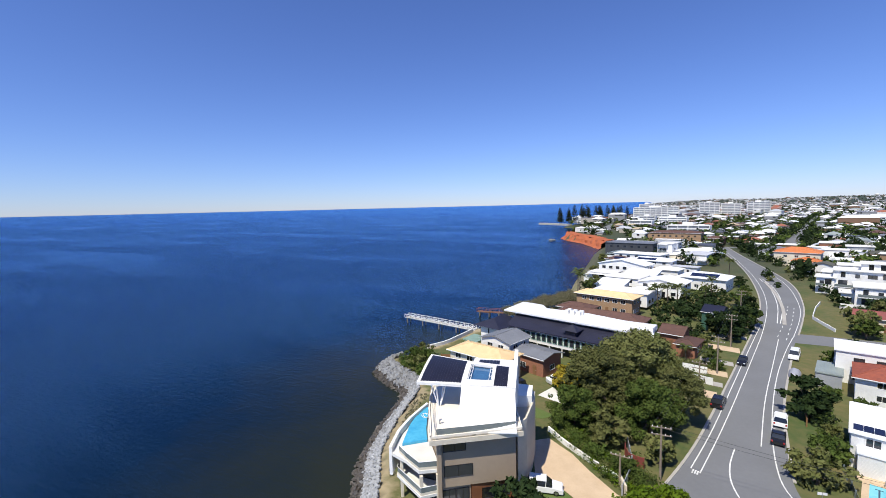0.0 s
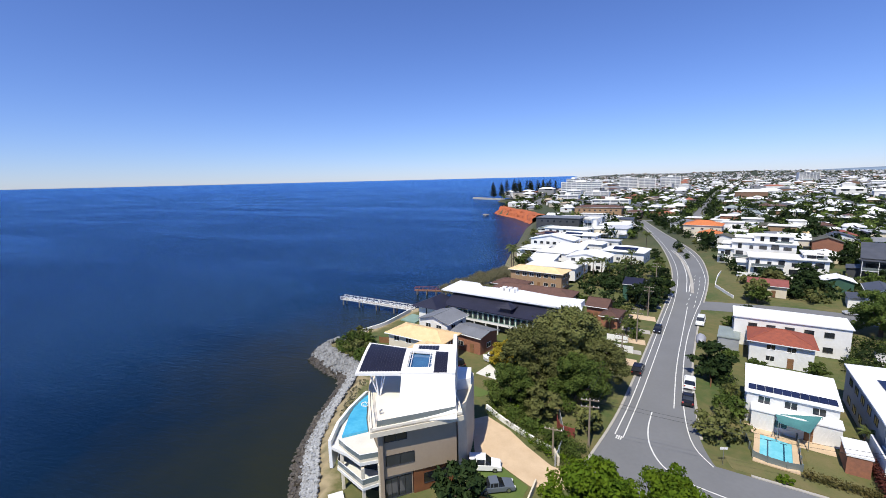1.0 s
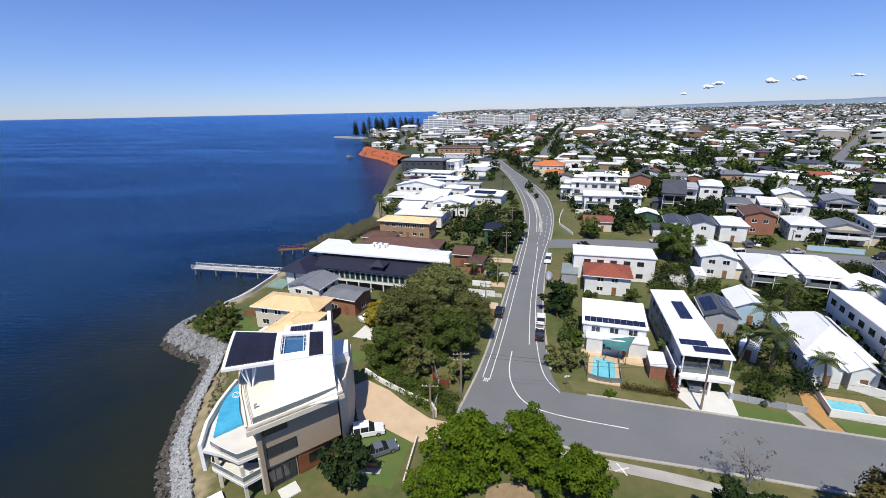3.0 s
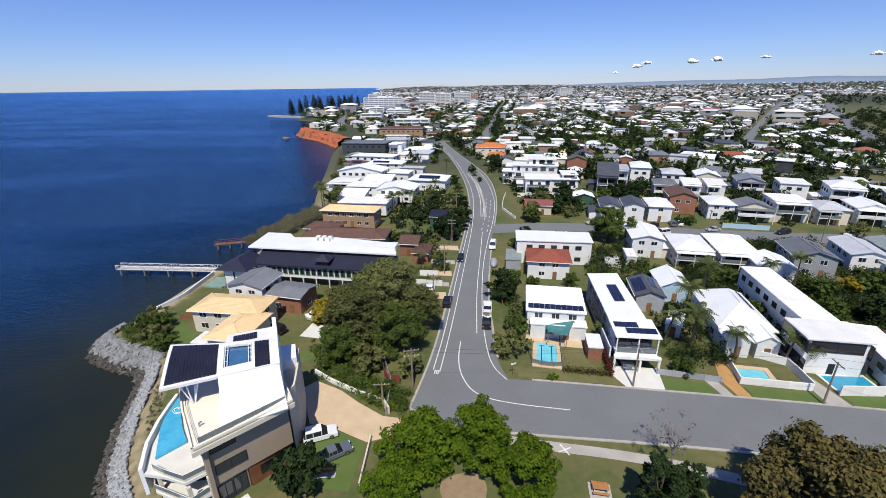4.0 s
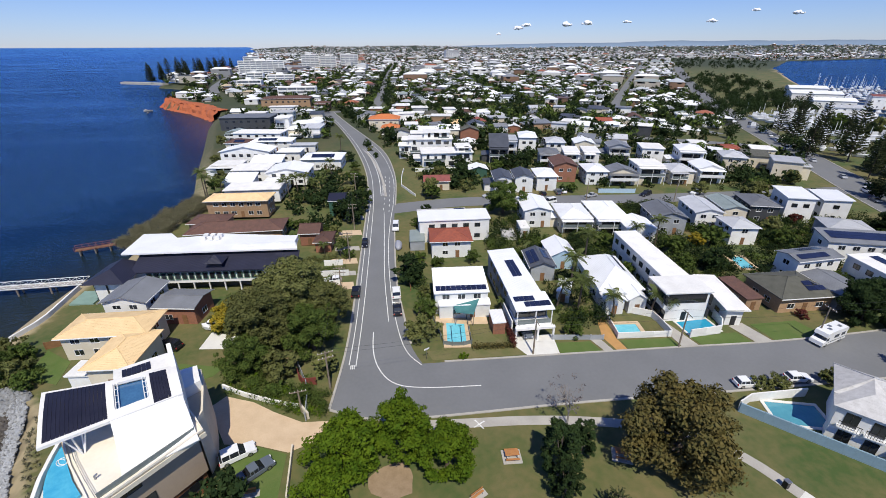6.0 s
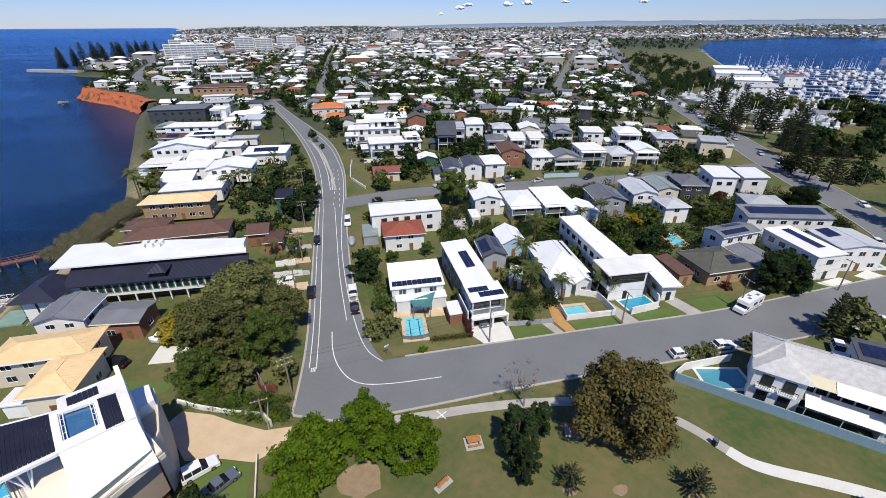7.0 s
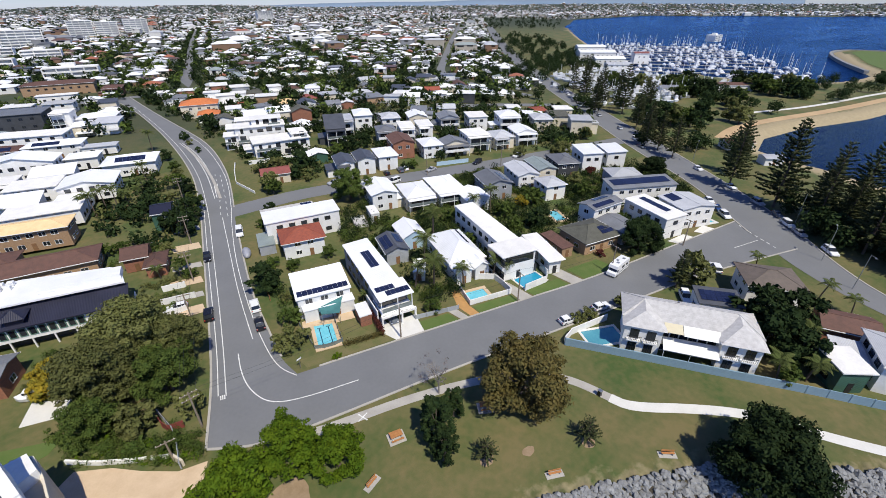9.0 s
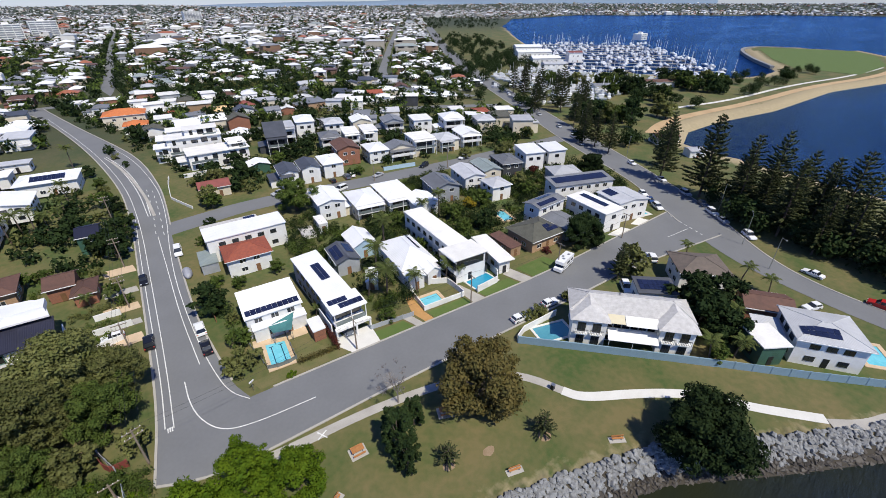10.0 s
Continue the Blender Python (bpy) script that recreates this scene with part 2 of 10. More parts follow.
LEAF = {
    "olive": leafy("olive_leaves", (0.074, 0.09, 0.026), (0.155, 0.158, 0.056)),
    "green": leafy("green_leaves", (0.038, 0.066, 0.014), (0.09, 0.12, 0.026)),
    "bright": leafy("bright_leaves", (0.036, 0.078, 0.005), (0.105, 0.155, 0.009), 0.1),
    "dark": leafy("dark_leaves", (0.012, 0.025, 0.009), (0.028, 0.045, 0.013)),
    "brown": leafy("brownish_leaves", (0.14, 0.105, 0.034), (0.075, 0.075, 0.025), 0.1),
    "yellow": leafy("yellow_blossom_leaves", (0.4, 0.27, 0.02), (0.16, 0.17, 0.03), 0.1),
    "red": leafy("dark_red_leaves", (0.11, 0.03, 0.025), (0.07, 0.025, 0.02)),
    "pine": leafy("conifer_needles", (0.035, 0.052, 0.022), (0.085, 0.09, 0.036), 0.2),
    "palm": leafy("palm_fronds", (0.055, 0.085, 0.022), (0.1, 0.11, 0.035)),
    "coast": leafy("grey_green_scrub_leaves", (0.11, 0.11, 0.06), (0.19, 0.175, 0.11), 0.1),
    "grey": leafy("bare_grey_twigs", (0.2, 0.18, 0.17), (0.14, 0.12, 0.12), 0.1),
}

# ---------------------------------------------------------------- land and sea
LAND = [(-30, -33), (-35, -24.7), (-40.9, -17.2), (-44.9, -7.6), (-47.2, 2.2), (-51.6, 8.0), (-59, 10.8), (-64.6, 13.8), (-62.6, 20), (-61, 28), (-59, 40), (-57, 50), (-50, 62),
        (-49, 80), (-42, 96), (-46, 125), (-51, 155), (-58, 205), (-69, 279), (-73, 326), (-98, 372), (-128, 412), (-140, 440), (-138, 480), (-146, 560), (-165, 630),
        (-205, 670), (-215, 720), (-190, 800), (-175, 1000), (-190, 1400), (-260, 2200), (-420, 3400), (-700, 5200), (5200, 5200), (5200, -2600), (2900, -1700), (2750, -600), (2850, 124), (2600, 800), (2250, 1280), (1610, 1185),
        (1290, 965), (1010, 745), (740, 500), (560, 330), (430, 220), (400, 165), (440, 134), (425, 90), (440, 57), (500, 32), (560, 30), (650, 70), (780, 115), (822, 112),
        (831, 60), (840, 0), (766, -38), (660, -58), (549, -48), (456, -18), (348, -4), (290, 12), (255, 16), (224, 8), (213, -30), (202, -70), (175, -108), (125, -112),
        (83, -79), (66, -66), (52, -54.5), (37.9, -47.2), (29, -43.2), (15, -43.5), (-5, -42), (-20, -39)]


def shore_distance(x, y, outline=LAND):
    """Metres to the shore: above nought on land."""
    x, y = np.asarray(x, float), np.asarray(y, float)
    best = np.full(x.shape, 1e9)
    inside = np.zeros(x.shape, bool)
    n = len(outline)
    for k in range(n):
        (ax, ay), (bx, by) = outline[k], outline[(k + 1) % n]
        dx, dy = bx - ax, by - ay
        u = np.clip(((x - ax) * dx + (y - ay) * dy) / (dx * dx + dy * dy), 0, 1)
        best = np.minimum(best, np.hypot(x - ax - u * dx, y - ay - u * dy))
        cross = (ay > y) != (by > y)
        with np.errstate(divide="ignore", invalid="ignore"):
            inside ^= cross & (x < (bx - ax) * (y - ay) / (by - ay + 1e-12) + ax)
    return np.where(inside, best, -best)


def lines(breaks):
    """Grid lines from rows of (start, end, spacing)."""
    out = []
    for a, b, s in breaks:
        out += list(np.linspace(a, b, max(2, int((b - a) / s) + 1)))[:-1]
    return np.array(out + [breaks[-1][1]])


def sheet(name, xs, ys, zf, material, attrs=(), drop=None):
    gx, gy = np.meshgrid(xs, ys)
    z = zf(gx, gy)
    v = np.stack([gx.ravel(), gy.ravel(), z.ravel()], 1)
    nx, ny = len(xs), len(ys)
    i = np.arange(nx * ny).reshape(ny, nx)
    f = np.stack([i[:-1, :-1], i[:-1, 1:], i[1:, 1:], i[1:, :-1]], -1).reshape(-1, 4)
    if drop is not None:
        keep = ~drop(gx, gy).ravel()
        f = f[keep[f].any(1)]
    me = bpy.data.meshes.new(name)
    me.from_pydata(v.tolist(), [], f.tolist())
    for an, fn in attrs:
        a = me.attributes.new(an, "FLOAT", "POINT")
        a.data.foreach_set("value", fn(gx, gy).ravel().astype(np.float32))
    return part(name, me, material, smooth=True)


def hills(x, y):
    """The slow swell of the land far off."""
    return step(3300, 4900, np.hypot(x, y)) * (40 + 9 * np.sin(x * 0.0021) + 4 * np.sin(x * 0.006 + y * 0.003)) * step(-200, 500, x + 0.15 * y)


def far_z(x, y):
    return gz(x, y) + float(hills(np.float64(x), np.float64(y)))


def land_z(x, y):
    d = shore_distance(x, y)
    cliff = step(300, 335, y) * (1 - step(470, 520, y)) * (x < 50)
    up = rise(x, y) * step(0, 60, d) * (1 - cliff) + cliff * 5.0 * step(0, 40, d + 34)
    return np.where(d > 0, up + hills(x, y), np.maximum(-7, np.maximum(d, -20) * np.where((x < -25) & (y < 16), 0.7, 0.5)))


def ground_material():
    m = mat("ground_grass", (0.05, 0.084, 0.018), (0.15, 0.125, 0.05), 0.07, fine=0.8, rough=0.95, bump=0.03, bscale=6, world_space=True, sharp=0.2)
    t = m.node_tree
    n, ln = t.nodes, t.links.new
    p = n["Principled BSDF"]
    grass = p.inputs["Base Color"].links[0].from_socket
    at = n.new("ShaderNodeAttribute")
    at.attribute_name = "sand"
    geo = n.new("ShaderNodeNewGeometry")
    nz = n.new("ShaderNodeTexNoise")
    nz.inputs["Scale"].default_value = 0.6
    nz.inputs["Detail"].default_value = 5
    ln(geo.outputs["Position"], nz.inputs["Vector"])
    sand = n.new("ShaderNodeMix")
    sand.data_type = "RGBA"
    sand.inputs["A"].default_value = (0.42, 0.34, 0.21, 1)
    sand.inputs["B"].default_value = (0.24, 0.2, 0.11, 1)
    ln(nz.outputs["Fac"], sand.inputs["Factor"])
    add = n.new("ShaderNodeMath")
    add.operation = "MULTIPLY_ADD"
    ln(nz.outputs["Fac"], add.inputs[0])
    add.inputs[1].default_value = 0.8
    ln(at.outputs["Fac"], add.inputs[2])
    mr = n.new("ShaderNodeMapRange")
    mr.inputs["From Min"].default_value = 0.75
    mr.inputs["From Max"].default_value = 1.05
    ln(add.outputs[0], mr.inputs["Value"])
    mx = n.new("ShaderNodeMix")
    mx.data_type = "RGBA"
    ln(mr.outputs["Result"], mx.inputs["Factor"])
    ln(grass, mx.inputs["A"])
    ln(sand.outputs["Result"], mx.inputs["B"])
    # Dark green for scrub; between houses it also stands in for tree shade.
    sc = n.new("ShaderNodeAttribute")
    sc.attribute_name = "scrub"
    dk = n.new("ShaderNodeMix")
    dk.data_type = "RGBA"
    ln(sc.outputs["Fac"], dk.inputs["Factor"])
    ln(mx.outputs["Result"], dk.inputs["A"])
    dk.inputs["B"].default_value = (0.03, 0.042, 0.02, 1)
    mu = n.new("ShaderNodeAttribute")
    mu.attribute_name = "mud"
    wet = n.new("ShaderNodeMix")
    wet.data_type = "RGBA"
    ln(mu.outputs["Fac"], wet.inputs["Factor"])
    ln(dk.outputs["Result"], wet.inputs["A"])
    wet.inputs["B"].default_value = (0.045, 0.038, 0.028, 1)
    ln(wet.outputs["Result"], p.inputs["Base Color"])
    return m


def water_material():
    m = bpy.data.materials.new("sea_water")
    m.use_nodes = True
    t = m.node_tree
    n, ln = t.nodes, t.links.new
    p = n["Principled BSDF"]
    geo = n.new("ShaderNodeNewGeometry")
    at = n.new("ShaderNodeAttribute")
    at.attribute_name = "shallow"
    tu = n.new("ShaderNodeAttribute")
    tu.attribute_name = "turbid"
    nz = n.new("ShaderNodeTexNoise")
    nz.inputs["Scale"].default_value = 0.02
    nz.inputs["Detail"].default_value = 6
    ln(geo.outputs["Position"], nz.inputs["Vector"])
    deep = n.new("ShaderNodeMix")
    deep.data_type = "RGBA"
    deep.inputs["A"].default_value = (0.0004, 0.005, 0.03, 1)
    deep.inputs["B"].default_value = (0.001, 0.012, 0.056, 1)
    ln(nz.outputs["Fac"], deep.inputs["Factor"])
    n2 = n.new("ShaderNodeTexNoise")
    n2.inputs["Scale"].default_value = 0.12
    n2.inputs["Detail"].default_value = 5
    ln(geo.outputs["Position"], n2.inputs["Vector"])
    off = n.new("ShaderNodeMath")
    off.operation = "MULTIPLY_ADD"
    ln(n2.outputs["Fac"], off.inputs[0])
    off.inputs[1].default_value = 0.5
    ln(at.outputs["Fac"], off.inputs[2])
    mr = n.new("ShaderNodeMapRange")
    mr.inputs["From Min"].default_value = 0.3
    mr.inputs["From Max"].default_value = 1.2
    ln(off.outputs[0], mr.inputs["Value"])
    # Dark teal painted near land stands in for weak reflection seen from above.
    she = n.new("ShaderNodeAttribute")
    she.attribute_name = "near_dim"
    teal = n.new("ShaderNodeMix")
    teal.data_type = "RGBA"
    ln(she.outputs["Fac"], teal.inputs["Factor"])
    ln(deep.outputs["Result"], teal.inputs["A"])
    teal.inputs["B"].default_value = (0.0025, 0.0115, 0.02, 1)
    sh = n.new("ShaderNodeMix")
    sh.data_type = "RGBA"
    ln(mr.outputs["Result"], sh.inputs["Factor"])
    ln(teal.outputs["Result"], sh.inputs["A"])
    sh.inputs["B"].default_value = (0.02, 0.023, 0.012, 1)
    red = n.new("ShaderNodeMix")
    red.data_type = "RGBA"
    ln(tu.outputs["Fac"], red.inputs["Factor"])
    ln(sh.outputs["Result"], red.inputs["A"])
    red.inputs["B"].default_value = (0.11, 0.06, 0.055, 1)
    ln(red.outputs["Result"], p.inputs["Base Color"])
    p.inputs["Roughness"].default_value = 0.1
    p.inputs["IOR"].default_value = 1.33
    p.inputs["Specular IOR Level"].default_value = 0.0
    w1 = n.new("ShaderNodeTexNoise")
    w1.inputs["Scale"].default_value = 0.75
    w1.inputs["Detail"].default_value = 7
    w1.inputs["Roughness"].default_value = 0.66
    wind = n.new("ShaderNodeMapping")
    wind.inputs["Scale"].default_value = (0.45, 1.5, 1)
    wind.inputs["Rotation"].default_value = (0, 0, -0.35)
    ln(geo.outputs["Position"], wind.inputs["Vector"])
    ln(wind.outputs["Vector"], w1.inputs["Vector"])
    b = n.new("ShaderNodeBump")
    b.inputs["Distance"].default_value = 0.6
    mp = n.new("ShaderNodeMapping")
    mp.inputs["Scale"].default_value = (0.0045, 0.017, 1)
    mp.inputs["Rotation"].default_value = (0, 0, 0.25)
    ln(geo.outputs["Position"], mp.inputs["Vector"])
    slick = n.new("ShaderNodeTexNoise")
    slick.inputs["Scale"].default_value = 1.0
    slick.inputs["Detail"].default_value = 5
    ln(mp.outputs["Vector"], slick.inputs["Vector"])
    calm = n.new("ShaderNodeMapRange")
    calm.inputs["From Min"].default_value = 0.36
    calm.inputs["From Max"].default_value = 0.52
    calm.inputs["To Min"].default_value = 0.5
    calm.inputs["To Max"].default_value = 1.0
    ln(slick.outputs["Fac"], calm.inputs["Value"])
    soft = n.new("ShaderNodeMath")
    soft.operation = "MULTIPLY_ADD"
    ln(she.outputs["Fac"], soft.inputs[0])
    soft.inputs[1].default_value = -0.6
    soft.inputs[2].default_value = 1.0
    ripple = n.new("ShaderNodeMath")
    ripple.operation = "MULTIPLY"
    ln(calm.outputs["Result"], ripple.inputs[0])
    ln(soft.outputs[0], ripple.inputs[1])
    ln(ripple.outputs[0], b.inputs["Strength"])
    ln(w1.outputs["Fac"], b.inputs["Height"])
    ln(b.outputs["Normal"], p.inputs["Normal"])
    # Reflection tinted blue in its colour, standing in for sky mirrored by wave slopes.
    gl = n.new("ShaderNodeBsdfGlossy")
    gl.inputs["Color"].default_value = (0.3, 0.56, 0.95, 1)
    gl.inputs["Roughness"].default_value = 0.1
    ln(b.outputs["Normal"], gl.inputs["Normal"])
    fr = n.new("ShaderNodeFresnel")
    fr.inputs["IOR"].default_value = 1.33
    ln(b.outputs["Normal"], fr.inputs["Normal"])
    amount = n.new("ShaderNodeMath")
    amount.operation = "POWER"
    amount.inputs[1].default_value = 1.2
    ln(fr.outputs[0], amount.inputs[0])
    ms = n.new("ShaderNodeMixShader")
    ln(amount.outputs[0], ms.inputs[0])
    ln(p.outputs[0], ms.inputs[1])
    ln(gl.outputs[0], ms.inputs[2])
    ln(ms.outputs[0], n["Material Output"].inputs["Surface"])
    return m


GX = lines([(-4900, -1000, 300), (-1000, -300, 35), (-300, -80, 6), (-80, 130, 1.6), (130, 300, 4), (300, 900, 10), (900, 2000, 45), (2000, 4900, 220)])
GY = lines([(-4900, -400, 300), (-400, -130, 20), (-130, -90, 4), (-90, 110, 1.6), (110, 350, 3.2), (350, 700, 8), (700, 1500, 30), (1500, 4900, 160)])
ground = sheet("ground", GX, GY, land_z, ground_material(), [("sand", lambda x, y: np.clip(1 - np.maximum(shore_distance(x, y), 0) / np.where((x > 200) & (y < 100), 16, 5.0), 0, 1) * np.where((y < 5) & (x < -31), 0.75, np.where((y < 20) & (x < 130), 0.5, np.where((y > 100) & (x < 0), 0.5, 0.9)))),
    ("mud", lambda x, y: step(-0.2, 1.0, -shore_distance(x, y)) * (y < 19) * (x < 130)),
    ("scrub", lambda x, y: np.clip(step(900, 1500, np.hypot(x, y)) * 0.9 + 0.75 * step(100, 220, y) * (x < 260 + 0.3 * np.maximum(y, 0)), 0, 1) + 0.0 * x)],
               drop=lambda x, y: (shore_distance(x, y) < -40) | (np.hypot(x, y) > 4940))
tagged(ground, "grassy low ground with dry patches, reaching to far hills", "ground", kind="structure")


def sea_z(x, y):
    return -2.5 + 46 * step(2600, 4950, np.hypot(x, y)) ** 1.5


WX = lines([(-4900, -900, 200), (-900, -260, 40), (-260, 260, 6), (260, 900, 25), (900, 4900, 200)])
WY = lines([(-4900, -300, 250), (-300, -120, 20), (-120, 140, 4), (140, 520, 8), (520, 1000, 30), (1000, 4900, 200)])
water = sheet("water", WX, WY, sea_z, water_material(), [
    ("near_dim", lambda x, y: np.clip(1 + (shore_distance(x, y) + 15) / 130, 0, 1) * (1 - step(60, 230, y)) * (x < 60)),
    ("shallow", lambda x, y: np.clip(1 + shore_distance(x, y) / 42, 0, 1) * (1 - 0.75 * step(20, 120, y)) * (x < 150)),
    ("turbid", lambda x, y: 0.7 * np.exp(-((x + 74 + (y - 300) * 0.3) / 18) ** 2) * step(170, 270, y) * (1 - step(400, 450, y)))],
    drop=lambda x, y: (shore_distance(x, y) > 60) | (np.hypot(x, y) > 4950))
tagged(water, "dark blue rippled sea, brown in the shallows", "water", kind="structure")

# ---------------------------------------------------------------- roads


def resample(line, spacing):
    pts = [Vector(p) for p in line]
    seg = [(b - a).length for a, b in zip(pts, pts[1:])]
    total = sum(seg)
    out = []
    count = max(2, int(total / spacing) + 1)
    for k in range(count):
        want = total * k / (count - 1)
        i = 0
        while i < len(seg) - 1 and want > seg[i]:
            want -= seg[i]
            i += 1
        out.append(pts[i].lerp(pts[i + 1], min(1, want / seg[i])))
    return out


def smooth_line(line, spacing=2.0, rounds=3):
    """Corners cut, then even steps."""
    pts = [Vector(p) for p in line]
    for _ in range(rounds):
        q = [pts[0]]
        for a, b in zip(pts, pts[1:]):
            q += [a.lerp(b, 0.25), a.lerp(b, 0.75)]
        pts = q + [pts[-1]]
    return resample(pts, spacing)


def ribbon(name, left, right, lift, material, label, category, thick=0.0):
    n = min(len(left), len(right))
    v, f = [], []
    for a, b in zip(left[:n], right[:n]):
        for p in (a, b):
            v.append((p[0], p[1], gz(p[0], p[1]) + lift))
    for k in range(n - 1):
        f.append((2 * k, 2 * k + 1, 2 * k + 3, 2 * k + 2))
    if thick:
        m = len(v)
        v += [(x, y, z - thick) for x, y, z in v]
        for k in range(n - 1):
            f.append((2 * k, 2 * k + 2, 2 * k + 2 + m, 2 * k + m))
            f.append((2 * k + 1, 2 * k + 1 + m, 2 * k + 3 + m, 2 * k + 3))
        f += [(0, m, m + 1, 1), (2 * n - 2, 2 * n - 1, m + 2 * n - 1, m + 2 * n - 2)]
    me = bpy.data.meshes.new(name)
    me.from_pydata(v, [], f)
    return tagged(part(name, me, material), label, category, kind="structure")


def offset_line(pts, off):
    out = []
    for k, p in enumerate(pts):
        a, b = pts[max(0, k - 1)], pts[min(len(pts) - 1, k + 1)]
        d = (b - a).normalized()
        out.append(p + Vector((d.y, -d.x)) * off)
    return out


def band(name, line, width, lift, material, label, category, spacing=2.0, thick=0.0, rounds=3):
    c = smooth_line(line, spacing, rounds)
    return ribbon(name, offset_line(c, -width / 2), offset_line(c, width / 2), lift, material, label, category, thick)


MAIN_L = smooth_line([(-3.8, -9), (-0.1, 4.4), (3.0, 21.9), (9.6, 61), (14.5, 89), (17.9, 122), (16.5, 185), (10.5, 262), (2, 300)], 2.0)
MAIN_R = smooth_line([(12.6, -4.5), (11.0, 3), (11.8, 12), (12.6, 26), (16.2, 48), (19.6, 67), (24.4, 90), (28.2, 112), (30.4, 149), (26, 185), (19.6, 235), (13, 300)], 2.0)
MAIN_R = resample(MAIN_R, (sum((b - a).length for a, b in zip(MAIN_R, MAIN_R[1:]))) / (len(MAIN_L) - 1) * 0.9999)[:len(MAIN_L)]
BOT_H = smooth_line([(12.1, -2.7), (31.5, -6.4), (55.5, -11), (79.5, -15.9), (111, -19.6), (139, -23)], 2.0)
BOT_P = smooth_line([(-3.8, -9.0), (2, -13), (11.4, -14.8), (34.4, -18.2), (59.8, -23.2), (79, -26.5), (102, -30.5), (134, -40)], 2.0)
BOT_P = resample(BOT_P, (sum((b - a).length for a, b in zip(BOT_P, BOT_P[1:]))) / (len(BOT_H) - 1) * 0.9999)[:len(BOT_H)]
ESP_L = smooth_line([(111, -95), (112.5, -77), (115, -64), (121, -45), (138.4, -23.4), (159.4, -1), (182.6, 39.7), (224.3, 100), (406, 354), (900, 930)], 3.0)
ESP_R = smooth_line([(119, -97), (119.8, -78), (123, -62), (131, -50), (151, -31.7), (169, -8), (194, 28), (236, 92), (420, 346), (915, 920)], 3.0)
ESP_R = resample(ESP_R, (sum((b - a).length for a, b in zip(ESP_R, ESP_R[1:]))) / (len(ESP_L) - 1) * 0.9999)[:len(ESP_L)]
ribbon("road", MAIN_L, MAIN_R, 0.03, ASPHALT, "grey asphalt street curving along the shore houses", "road")
ribbon("road", BOT_P, BOT_H, 0.034, ASPHALT, "grey asphalt street beside the park", "road")
ribbon("road", ESP_L, ESP_R, 0.06, ASPHALT, "long asphalt esplanade beside tall pines", "road")
STREETS = [([(19, 74.6), (30, 75.2), (47, 75.4), (90, 65), (124, 58), (160, 52), (196, 47)], 8.5),
           ([(2, 298), (-28, 299), (-46, 303), (-66, 348), (-87, 429), (-117, 535), (-128, 675), (-135, 800), (-120, 1000)], 11),
           ([(8, 300), (30, 300), (48, 310), (77, 464), (140, 800), (240, 1300)], 9),
           ([(236, 150), (239, 263), (330, 372), (469, 540), (900, 1050)], 8),
           ([(64, 160), (110, 158), (178, 146), (226, 118)], 8), ([(70, 232), (150, 216), (238, 200)], 8),
           ([(20, 300), (120, 280), (238, 262)], 8), ([(180, 300), (215, 480), (290, 800)], 8), ([(-20, 340), (0, 470), (60, 800)], 8)]
for line, wd in STREETS:
    band("road", line, wd, 0.12 if line[0][1] > 140 else 0.03, ASPHALT, "grey asphalt side street between houses", "road", 4.0)


def kerb(line, side):
    a, b = offset_line(line, side * -0.02), offset_line(line, side * 0.36)
    if side < 0:
        a, b = b, a
    ribbon("kerb", a, b, 0.15, CONCRETE, "pale concrete kerb along the street", "kerb", 0.3)


kerb(MAIN_L, -1)
kerb(MAIN_R[4:34], 1)
kerb(MAIN_R[42:], 1)
kerb(BOT_H[2:], -1)
kerb(BOT_P, 1)
kerb(ESP_R[:200], 1)
kerb(ESP_L[24:120], -1)


def stripe(line, width=0.16, dash=None, lift=0.05):
    c = smooth_line(line, 1.0)
    if not dash:
        ribbon("road_line", offset_line(c, -width / 2), offset_line(c, width / 2), lift, PAINT, "white painted road line", "road marking")
        return
    on, off = dash
    k = 0
    while k + on < len(c):
        s = c[k:k + on + 1]
        ribbon("road_line", offset_line(s, -width / 2), offset_line(s, width / 2), lift, PAINT, "white painted road dash", "road marking")
        k += on + off


stripe([(5.2, 8.9), (4.3, 3.5), (4.4, -1.5), (6.2, -6.4), (11, -8.6), (20.2, -10.6)], 0.18)
stripe([(0.9, -0.3), (3.9, 15), (9.8, 50), (15.6, 84), (19.6, 122), (18.2, 180), (12, 262)], 0.16)
stripe([(-0.2, 0.4), (2.2, 12), (5.6, 33), (10.5, 62), (15.2, 88)], 0.16)
stripe([(8.6, 11.5), (10.6, 30), (13.8, 50), (17.2, 72)], 0.16)
stripe([(12.0, -3.0), (10.1, 0.6), (9.8, 7), (10.6, 20), (13.6, 43), (17.4, 62), (20.5, 75)], 0.16)
stripe([(20.6, 75), (24.8, 95), (27.3, 113), (28.5, 148), (24.6, 180)], 0.16)
stripe([(17.2, 74), (21.0, 92), (24, 112)], 0.16, (2, 3))
stripe([(18.8, 72), (22.6, 92), (25.6, 112)], 0.16, (2, 3))
for s in (-0.7, 0.7):
    stripe([(19.0 + s * 0.5, 88), (22.2 + s, 112), (22.8 + s, 140), (20.6 + s * 0.6, 160)], 0.22)

stripe([(136.7, -24.7), (132.4, -32.1), (129.5, -37.5)], 0.22, (1, 1), 0.09)
stripe([(121.5, -29.8), (126, -30.8), (131.1, -31.9)], 0.16, None, 0.09)

# ---------------------------------------------------------------- houses
MESHES = {}


